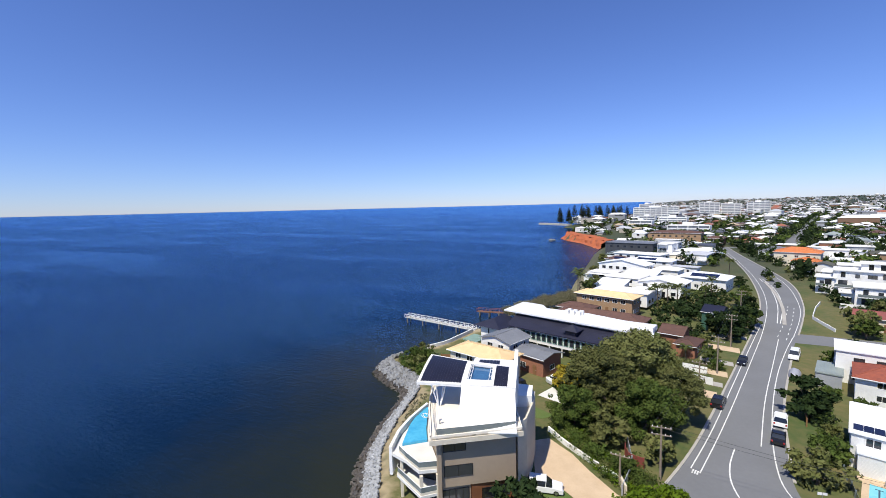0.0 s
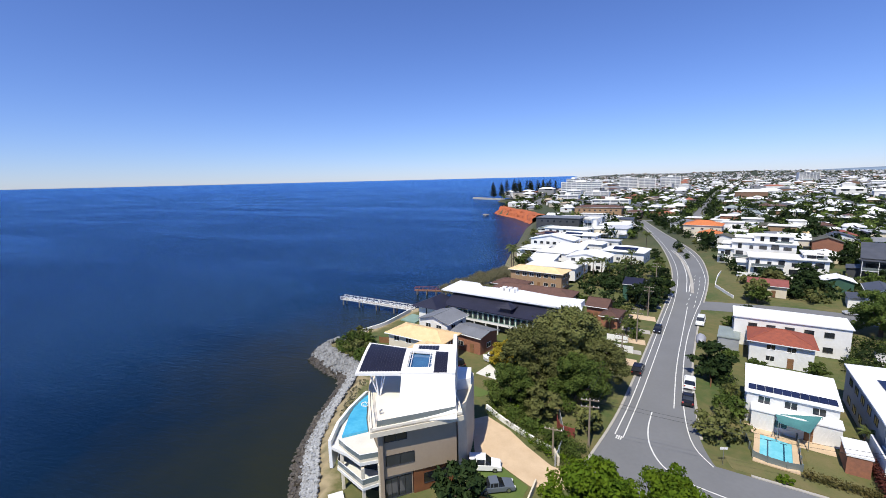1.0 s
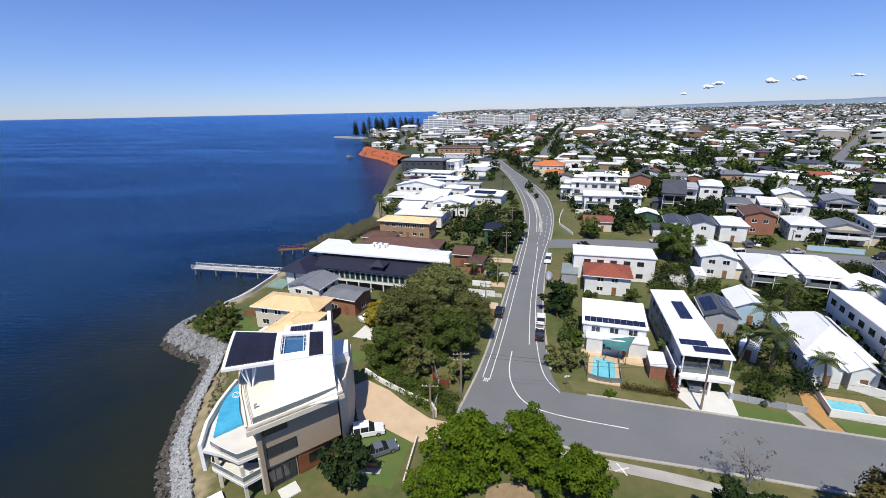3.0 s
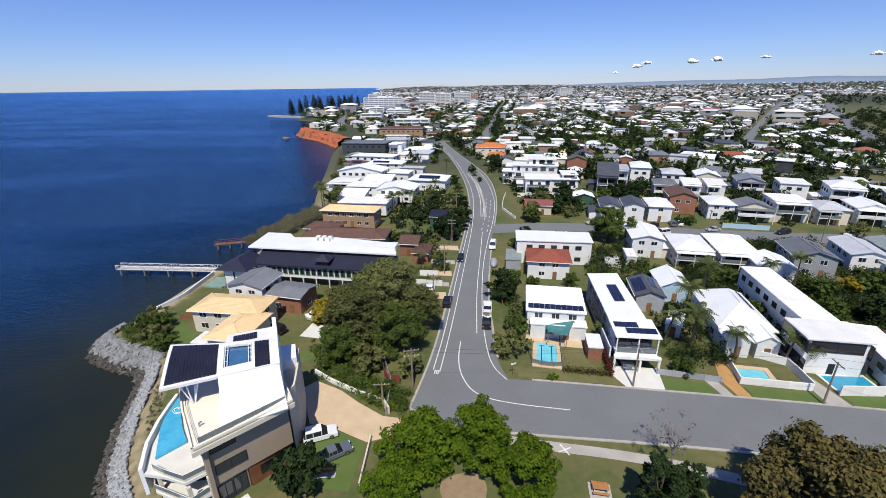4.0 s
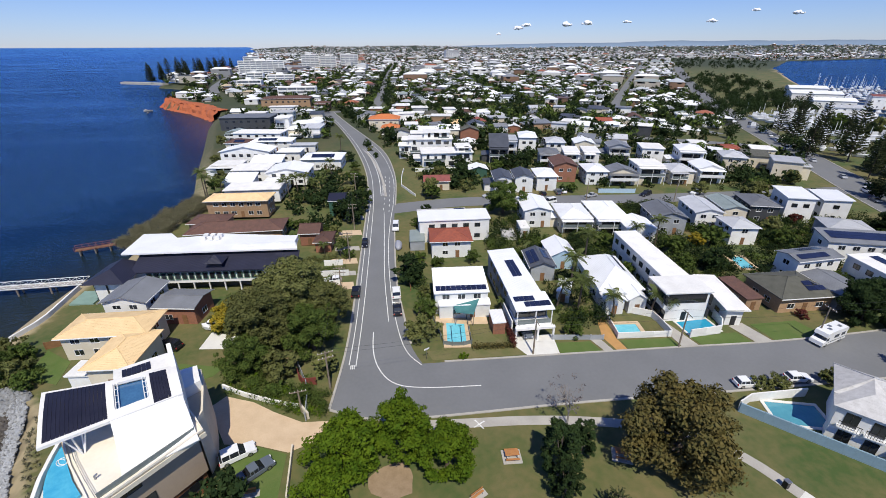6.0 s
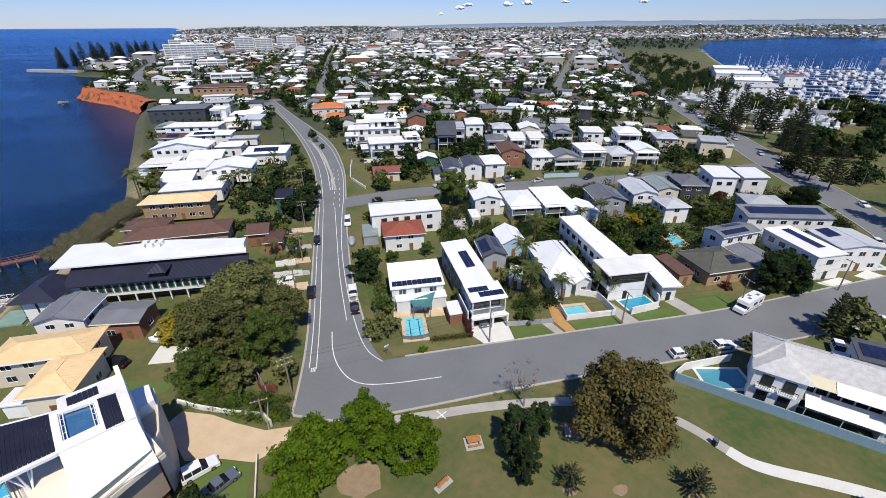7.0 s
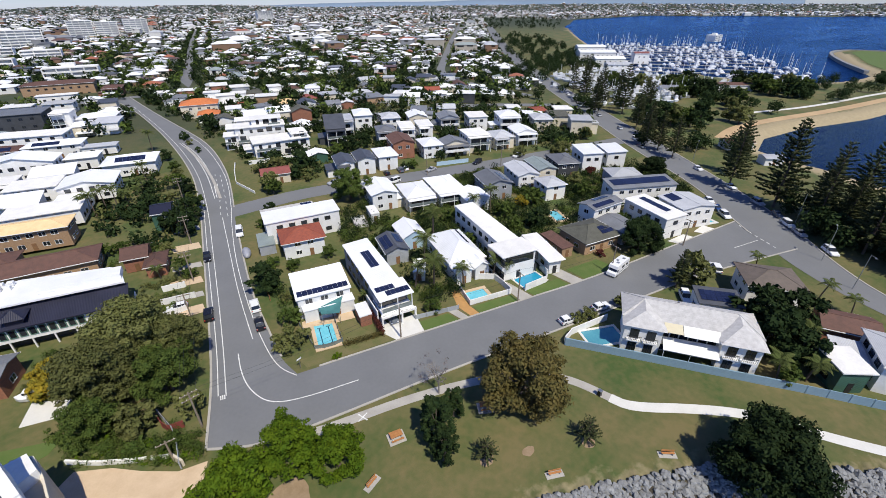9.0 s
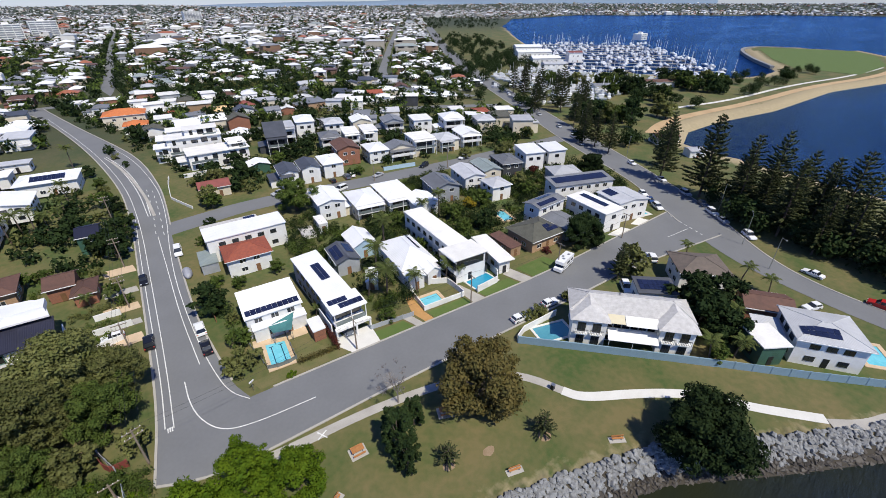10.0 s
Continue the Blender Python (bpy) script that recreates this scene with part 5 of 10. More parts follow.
# ---------------------------------------------------------------- the tall shore house
CREAMDECK = mat("cream_roof_membrane", (0.8, 0.74, 0.63), (0.72, 0.655, 0.54), 0.25, fine=2.2, rough=0.75, bump=0.004)
BROWNBOARD = mat("red_brown_cladding", (0.2, 0.075, 0.03), (0.13, 0.05, 0.022), 0.8, fine=6, rough=0.6)
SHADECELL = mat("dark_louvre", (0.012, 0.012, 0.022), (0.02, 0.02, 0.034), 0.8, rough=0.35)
BLUEGLASS = mat("blue_skylight_glass", (0.03, 0.09, 0.2), (0.06, 0.16, 0.3), 0.4, rough=0.06, spec=0.8)


def ring_wall(bm, line, z0, z1, thick):
    """An upright strip along a line."""
    pts = [Vector(p) for p in line]
    off = offset_line(pts, thick)
    v = [[bm.verts.new((p.x, p.y, z)) for p in pp] for pp, z in ((pts, z0), (pts, z1), (off, z1), (off, z0))]
    for k in range(len(pts) - 1):
        for a in range(4):
            b = (a + 1) % 4
            bm.faces.new((v[a][k], v[a][k + 1], v[b][k + 1], v[b][k]))
    bm.faces.new([v[a][0] for a in range(4)])
    bm.faces.new([v[a][-1] for a in (3, 2, 1, 0)])
    bmesh.ops.recalc_face_normals(bm, faces=bm.faces[:])
    return bm


def shore_house():
    r = root("tall_shore_house", pose(-26.0, -26.5, 0, 0, 0, 44.7), "tall taupe modern house with white winged roof and raised pool", "house")
    FOOT.append((-26, -14, 14))
    # body with its bowed right side
    body = [(1.9, 1.3), (11.3, 0.7), (12.2, 5), (13.4, 9), (15.4, 14.5), (9, 16), (4.0, 16.8), (2.2, 10)]
    part("wall", prism(bmesh.new(), body, 3.2, 9.7), WALL["taupe"], r)
    low = [(1.9, 1.45), (5.6, 1.35), (5.6, 3.2), (11.2, 3.2), (12.1, 5), (13.3, 9), (15.3, 14.5), (9, 16), (4.0, 16.7), (2.2, 10)]
    part("lower_wall", prism(bmesh.new(), low, 0, 3.2), WALL["taupe"], r)
    part("cladding", box(bmesh.new(), 5.7, 11.2, 1.2, 3.0, 0, 3.19), BROWNBOARD, r, "red-brown clad ground floor")
    for x0, x1, z0 in ((2.2, 5.0, 7.7), (2.3, 5.8, 4.5), (7.0, 10.6, 1.0)):
        wv = 1.3 - 0.064 * ((x0 + x1) / 2 - 1.9)
        window(r, pose((x0 + x1) / 2, wv - 0.02 if z0 > 3 else 1.2, z0, 0, 0, -3.6 if z0 > 3 else 0), x1 - x0, 1.45 if z0 > 3 else 1.4, True)
    for x0 in (2.1, 3.8):
        window(r, pose(x0 + 0.8, 1.36, 0.2), 1.6, 2.6, True)
    part("pilaster", bevelled(box(bmesh.new(), 1.45, 1.95, 0.85, 1.5, 0, 9.7), 0.03), WALL["taupe"], r)
    part("doorstep", box(bmesh.new(), 2.6, 4.8, -1.3, 0.6, -0.05, 0.12), PALECONC, r, "pale paved doorstep")
    # deck roof with a low parapet
    deck = [(0.5, 0.45), (11.7, -0.35), (12.5, 2.5), (13.1, 5.4), (13.9, 8.4), (15.4, 12), (16.4, 15.2), (8.6, 16.6), (3.9, 15), (2.6, 11), (1.75, 7.6), (1.15, 4.0)]
    part("deck_roof", prism(bmesh.new(), deck, 9.75, 10.1), CREAMDECK, r, "cream flat roof deck")
    part("parapet", ring_wall(bmesh.new(), deck + deck[:1], 9.55, 10.36, -0.2), CREAMDECK, r)
    part("fascia", ring_wall(bmesh.new(), [(0.42, 0.36), (11.78, -0.45)], 9.35, 9.95, 0.14), WALL["cream"], r)
    inner = [(1.4, 1.0), (11.1, 0.3), (11.9, 2.9), (12.5, 5.6), (13.2, 8.2)]
    part("glass_rail", ring_wall(bmesh.new(), inner[:3], 10.1, 10.85, -0.03), CLEAR, r, "low frameless glass rail")
    left = [(1.3, 1.1), (1.75, 4.2), (2.35, 7.6), (3.1, 10.6)]
    rail = bmesh.new()
    for z in (10.45, 10.8):
        for a, b in zip(left, left[1:]):
            cyl(rail, (*a, z), (*b, z), 0.025, 0.025, 5)
    for a in left:
        cyl(rail, (*a, 10.1), (*a, 10.82), 0.03, 0.03, 5)
    part("steel_rail", rail, GREYMETAL, r, "thin steel rail at the deck edge")
    # side tower of pale render
    tower = [(12.3, 2.6), (14.0, 3.6), (16.4, 7.0), (18.6, 10.8), (17.6, 13.0), (15.2, 13.6), (13.6, 8.6)]
    part("side_tower", prism(bmesh.new(), tower, 0, 8.6), WALL["cream"], r, "pale rendered side tower")
    part("tower_parapet", ring_wall(bmesh.new(), tower[:5], 8.6, 9.2, -0.25), WALL["cream"], r)
    part("tower_cap", prism(bmesh.new(), [(14.5, 8.0), (16.6, 7.6), (18.2, 10.8), (15.8, 12.4)], 8.62, 10.2), WALL["white"], r)
    # upper storey and winged roof, turned by 25 degrees
    w = pose(0.5, 8.7, 0, 0, 0, -25.4)

    def back(p):
        return 8.1 - 0.36 * p if p < 6.2 else 5.87 - 0.2 * (p - 6.2)

    def plate_z(p, q):
        u = max(0.0, min(1.0, q / max(0.1, back(p))))
        return 13.75 + 0.95 * math.sin(u * math.pi * 0.5) + 0.01 * p

    def curved(bm, p0, p1, f0, f1, lo, hi, steps=8):
        """A strip of the wing between two fractions or lengths of its depth."""
        for k in range(steps):
            a0, a1 = [f0(p) + (f1(p) - f0(p)) * k / steps for p in (p0, p1)]
            b0, b1 = [f0(p) + (f1(p) - f0(p)) * (k + 1) / steps for p in (p0, p1)]
            prism(bm, [(p0, a0), (p1, a1), (p1, b1), (p0, b0)], lambda x, y: plate_z(x, y) + lo, lambda x, y: plate_z(x, y) + hi)
        bmesh.ops.remove_doubles(bm, verts=bm.verts[:], dist=0.001)
        return bm
    part("upper_wall", box(bmesh.new(), 6.9, 12.6, 0.6, 5.2, 10.05, 13.5), WALL["white"], r, m=w)
    for k in range(2):
        window(r, w @ pose(12.6, 1.8 + 2.2 * k, 10.5, 0, 0, 90), 1.8, 2.2, True)
    bm = bmesh.new()
    front = lambda p: -0.25
    for p0, p1, f0, f1, n in ((0.0, 6.1, front, lambda p: 0.4, 1), (0.0, 6.1, lambda p: back(p) - 0.35, back, 1), (0.0, 0.4, lambda p: 0.4, lambda p: back(p) - 0.35, 8), (5.95, 6.65, front, back, 8),
                              (6.65, 9.9, front, lambda p: 1.0, 1), (6.65, 9.9, lambda p: back(p) - 0.75, back, 1), (9.9, 10.25, front, back, 8), (10.25, 12.0, front, lambda p: 0.1, 1), (10.25, 12.0, lambda p: back(p) - 0.5, back, 1), (12.0, 13.1, front, back, 8)):
        curved(bm, p0, p1, f0, f1, -0.34, 0.0, n)
    part("wing_roof", bm, ROOF["flatwhite"], r, "white curved roof frame", m=w)
    for p0, p1, n, f0, f1 in ((0.4, 5.95, 15, 0.18, 0.35), (10.25, 12.0, 6, -0.1, 0.5)):
        for k in range(n):
            a = p0 + (p1 - p0) * (k + 0.5) / n
            hw = (p1 - p0) / n * 0.47
            part("louvre", curved(bmesh.new(), a - hw, a + hw, lambda p: f0, lambda p: back(p) - f1, -0.1, 0.03), SHADECELL, r, m=w)
    sk = part("skylight", curved(bmesh.new(), 6.65, 9.9, lambda p: 1.0, lambda p: back(p) - 0.75, -0.6, -0.5), BLUEGLASS, r, "blue-tinted sunken glass skylight", m=w)
    for p in (6.75, 7.05, 9.5, 9.8):
        bm = cyl(bmesh.new(), (p, 1.0, plate_z(p, 1.0) - 0.12), (p, back(p) - 0.75, plate_z(p, back(p) - 0.75) - 0.12), 0.05, 0.05, 5)
        part("glazing_bar", bm, TRIM, sk)
    for f in (0.0, 0.25, 0.5, 0.75, 1.0):
        bm = bmesh.new()
        for p0, p1 in ((6.65, 7.05), (9.5, 9.9)):
            q0, q1 = [1.0 + (back(p) - 1.75) * f for p in (p0, p1)]
            cyl(bm, (p0, q0, plate_z(p0, q0) - 0.1), (p1, q1, plate_z(p1, q1) - 0.1), 0.03, 0.03, 5)
        part("glazing_bar", bm, TRIM, sk)
    # white slope from the wing down to the deck, hollowed like a wave
    bm = bmesh.new()
    n = 12
    rows = []
    for k in range(n + 1):
        u = k / n
        q = -0.2 - 5.2 * u
        z = 10.14 + 3.65 * (1 - u) ** 2.0
        p1 = 13.0 + 0.4 * u
        rows.append([bm.verts.new(c) for c in ((6.1, q, z), (p1, q + 0.9 * u, z), (p1, q + 0.9 * u, 10.02), (6.1, q, 10.02))])
    for a, b in zip(rows, rows[1:]):
        for i in range(4):
            bm.faces.new((a[i], a[(i + 1) % 4], b[(i + 1) % 4], b[i]))
    bm.faces.new(rows[0][::-1])
    bm.faces.new(rows[-1])
    bmesh.ops.recalc_face_normals(bm, faces=bm.faces[:])
    part("roof_slope", bm, ROOF["flatwhite"], r, "white roof curving down to the deck", m=w)
    # rear roof with its own louvres, and the upswept end wall
    bm = prism(bmesh.new(), [(6.6, 5.5), (12.6, 4.4), (12.6, 8.6), (6.6, 8.6)], lambda x, y: 13.9, lambda x, y: 14.25)
    part("rear_roof", bm, ROOF["flatwhite"], r, m=w)
    part("rear_upper_wall", box(bmesh.new(), 7.0, 12.4, 5.8, 8.3, 10.05, 13.9), WALL["white"], r, m=w)
    for k in range(6):
        part("louvre", box(bmesh.new(), 7.5 + k * 0.5, 7.95 + k * 0.5, 6.2, 7.8, 14.26, 14.36), SHADECELL, r, m=w)
    fin = bmesh.new()
    prof = [(-0.3, 13.9), (3.0, 14.5), (5.0, 15.0), (6.6, 15.7), (7.6, 16.2), (7.6, 10.05), (-0.3, 10.05)]
    a = [fin.verts.new((12.6, q, z)) for q, z in prof]
    b = [fin.verts.new((13.1, q, z)) for q, z in prof]
    for k in range(len(prof)):
        fin.faces.new((a[k], a[(k + 1) % len(prof)], b[(k + 1) % len(prof)], b[k]))
    fin.faces.new(a[::-1])
    fin.faces.new(b)
    bmesh.ops.recalc_face_normals(fin, faces=fin.faces[:])
    part("end_wall", fin, WALL["white"], r, "white upswept end wall", m=w)
    for a, b in (((2.7, 0.8), (1.7, 0.4)), ((2.7, 0.8), (2.5, 0.4)), ((2.9, 0.9), (3.9, 1.4)), ((2.9, 0.9), (3.3, 2.4))):
        bm = cyl(bmesh.new(), (a[0], a[1], 10.1), (b[0], b[1], plate_z(*b) - 0.25), 0.09, 0.09, 8)
        part("strut", bm, TRIM, r, m=w)
    for x, y in ((9.3, 4.4), (9.6, 5.0), (10.4, 4.2), (2.4, 3.6)):
        bm = cyl(bmesh.new(), (x, y, 10.1), (x, y, 10.55), 0.09, 0.09, 8)
        cyl(bm, (x, y, 10.55), (x + 0.25, y - 0.1, 10.72), 0.13, 0.1, 8)
        part("roof_vent", bm, GREYMETAL, r)
    # terraces and pool on the sea side
    t1 = [(-0.7, 1.7), (1.9, 1.4), (1.9, 8), (3.4, 16.6), (2.0, 15.4), (0.2, 13.2), (-1.8, 10), (-3.4, 6.4), (-1.9, 4.2)]
    part("pool_terrace", prism(bmesh.new(), t1, 5.2, 5.6), PALECONC, r, "pale upper terrace round the pool")
    basin = [(-1.9, 7.6), (1.5, 7.7), (1.9, 10.6), (2.8, 14.2), (3.5, 17.0), (3.0, 16.8), (1.5, 15.2), (-0.1, 12.4)]
    part("pool_wall", ring_wall(bmesh.new(), [(-3.4, 6.4), (-1.8, 10.3), (0.3, 13.5), (2.3, 15.9), (3.6, 17.3)], 2.6, 6.4, -0.4), WALL["white"], r, "white curved pool wall")
    part("pool_water", prism(bmesh.new(), basin, 5.62, 5.95), POOLDEEP, r, "bright blue pool water")
    hose = bmesh.new()
    ring = [(2.3 + 0.45 * math.cos(k * 0.6) + 0.02 * k, 14.3 + 0.7 * math.sin(k * 0.6), 5.99) for k in range(22)]
    for a, b in zip(ring, ring[1:]):
        cyl(hose, a, b, 0.04, 0.04, 5)
    part("pool_hose", hose, TRIM, r, "coiled white pool hose")
    t2 = [(-0.7, 0.9), (1.9, 1.1), (1.9, 8), (2.4, 15), (0.2, 13.6), (-1.9, 9.6), (-2.9, 6.0)]
    part("lower_terrace", prism(bmesh.new(), t2, 2.5, 2.85), PALECONC, r)
    part("terrace_room", prism(bmesh.new(), [(0.3, 4.4), (1.9, 3.2), (2.1, 15), (1.2, 14.8), (-0.4, 12.4), (-1.2, 8)], -0.5, 5.2), GLASS, r, "dark glazed terrace rooms")
    for x, y in ((-0.5, 1.3), (1.5, 1.2), (-2.3, 5.6), (-1.9, 9.0), (-0.3, 12.4), (1.8, 15.0)):
        part("terrace_post", bevelled(box(bmesh.new(), x - 0.2, x + 0.2, y - 0.2, y + 0.2, -0.4, 5.2), 0.03), WALL["cream"], r)
    part("terrace_bench", box(bmesh.new(), -4.4, -2.6, 3.0, 4.6, 0.0, 0.5), WALL["white"], r, "white slab on the bank below")
    for z, line in ((5.6, [(1.8, 1.5), (-0.65, 1.8), (-1.8, 4.3), (-2.5, 6.2)]), (2.85, [(1.8, 1.15), (-0.65, 1.0), (-2.8, 6.0), (-1.9, 9.4)])):
        part("upstand", ring_wall(bmesh.new(), line, z - 0.4, z + 0.35, 0.16), WALL["cream"], r)
        part("balustrade", ring_wall(bmesh.new(), line, z + 0.35, z + 1.0, 0.05), CLEAR, r, "glass terrace balustrade")
        bm = bmesh.new()
        for a, b in zip(line, line[1:]):
            cyl(bm, (*a, z + 1.02), (*b, z + 1.02), 0.04, 0.04, 6)
        part("handrail", bm, TRIM, r)
    return r


shore_house()


# ---------------------------------------------------------------- the club house with the dark blue roof
def club():
    r = root("club_building", pose(-29.0, 34.6, gz(-29, 34.6), 0, 0, -12.4), "long waterfront club with dark blue and white steel roofs", "club building")
    FOOT.append((-29, 36, 8)); FOOT.append((-42, 40, 8)); FOOT.append((-16, 34, 8))
    for a in (-14, -4, 6, 16):
        FOOT.append((-29 + a, 37 - 0.2 * a, 9))
    part("wall", box(bmesh.new(), -14.6, 19.4, 0.3, 4.2, 2.3, 5.6), WALL["white"], r)
    # Charcoal sheet stands in for the shade of the open undercroft.
    part("undercroft_wall", box(bmesh.new(), -14.6, 19.4, 2.4, 4.2, 0, 2.3), WALL["dark"], r)
    part("pavilion_wall", box(bmesh.new(), -20.6, -14.6, -4.0, 4.2, 0, 5.5), WALL["white"], r)
    bm = prism(bmesh.new(), [(-15.0, -0.5), (20.6, -0.5), (20.6, 4.6), (-15.0, 4.6)], lambda x, y: 5.4 + (y + 0.5) * 0.4, lambda x, y: 5.62 + (y + 0.5) * 0.4)
    part("roof", bm, ROOF["navy"], r, "dark blue steel roof")
    bm = bmesh.new()
    v = [bm.verts.new(p) for p in ((-22.4, -5.2, 5.4), (-13.6, -5.2, 5.4), (-13.6, 4.6, 5.4), (-22.4, 4.6, 5.4), (-18.0, -1.6, 7.3), (-18.0, 3.0, 7.5))]
    for f in ((0, 1, 4), (1, 2, 5, 4), (2, 3, 5), (3, 0, 4, 5), (3, 2, 1, 0)):
        bm.faces.new([v[k] for k in f])
    part("pavilion_roof", bm, ROOF["navy"], r, "dark blue hipped roof over the water end")
    bm = prism(bmesh.new(), [(15.6, -1.9), (20.8, -1.9), (20.8, 3.4), (15.6, 3.4)], lambda x, y: 5.2 + (y + 1.9) * 0.42, lambda x, y: 5.4 + (y + 1.9) * 0.42)
    part("end_roof", bm, ROOF["navy"], r)
    part("roof_lantern", prism(bmesh.new(), [(1.6, 0.2), (4.4, 0.2), (4.4, 2.6), (1.6, 2.6)], 5.6, 7.2), ROOF["navy"], r)
    hat = bmesh.new()
    v = [hat.verts.new(p) for p in ((1.0, -0.5, 7.2), (5.0, -0.5, 7.2), (5.0, 3.2, 7.2), (1.0, 3.2, 7.2), (3.0, 1.4, 8.5))]
    for k in range(4):
        hat.faces.new((v[k], v[(k + 1) % 4], v[4]))
    hat.faces.new(v[3::-1])
    part("lantern_roof", hat, ROOF["navy"], r)
    gm = mat("green_window_frames", (0.12, 0.22, 0.17), (0.09, 0.17, 0.13), 1.0, rough=0.5)
    fr = bmesh.new()
    for x0, x1, z0, z1 in ((-0.62, 0.62, 0, 0.14), (-0.62, 0.62, 1.7, 1.85), (-0.62, -0.45, 0.14, 1.7), (0.45, 0.62, 0.14, 1.7)):
        box(fr, x0, x1, -0.1, 0.04, z0, z1)
    fm = bpy.data.meshes.new("window")
    fr.to_mesh(fm)
    fr.free()
    fm.materials.append(gm)
    pm = bpy.data.meshes.new("pane")
    bm = box(bmesh.new(), -0.45, 0.45, -0.05, 0, 0.14, 1.7)
    bm.to_mesh(pm)
    bm.free()
    pm.materials.append(GLASS)
    for k in range(17):
        wv = part("window", fm, None, r, "green-framed window", m=pose(-11.6 + k * 1.5, 0.28, 3.1))
        part("pane", pm, None, wv)
    for k in range(5):
        window(r, pose(-20.6, -3.2 + k * 1.5, 1.2, 0, 0, -90), 1.2, 1.8, True)
    for k in range(8):
        part("deck_post", box(bmesh.new(), -13.0 + k * 3.4, -12.75 + k * 3.4, 0.35, 0.6, 0, 2.3), TRIM, r)
    for x, y in ((-20.6, -3.8), (-20.6, 3.6), (-18.0, -4.0)):
        part("post", box(bmesh.new(), x - 0.15, x + 0.15, y - 0.15, y + 0.15, -2.5, 5.7), DARKTRIM, r)
    # the white roof behind
    part("rear_wall", box(bmesh.new(), -15.5, 17.6, 4.7, 11.0, 0, 8.2), WALL["white"], r)
    bm = prism(bmesh.new(), [(-18.2, 3.2), (20.4, 3.6), (18.7, 10.1), (16.6, 11.3), (1.4, 13.2), (-10.0, 11.6), (-12.7, 14.5), (-19.4, 14.5)], 8.2, 8.55)
    part("rear_roof", bm, ROOF["whitev"], r, "white steel roof")
    bm = prism(bmesh.new(), [(6.0, 5.2), (19.8, 5.0), (19.6, 8.4), (6.0, 9.2)], lambda x, y: 8.6, lambda x, y: 9.1 + 0.05 * (x - 6))
    part("upper_roof", bm, ROOF["whitev"], r)
    for k in range(6):
        x, y = -3.4 + (k % 3) * 1.6, 9.2 + (k // 3) * 1.6
        part("air_unit", bevelled(box(bmesh.new(), x, x + 1.1, y, y + 0.9, 8.55, 9.5), 0.05), TRIM, r)


club()


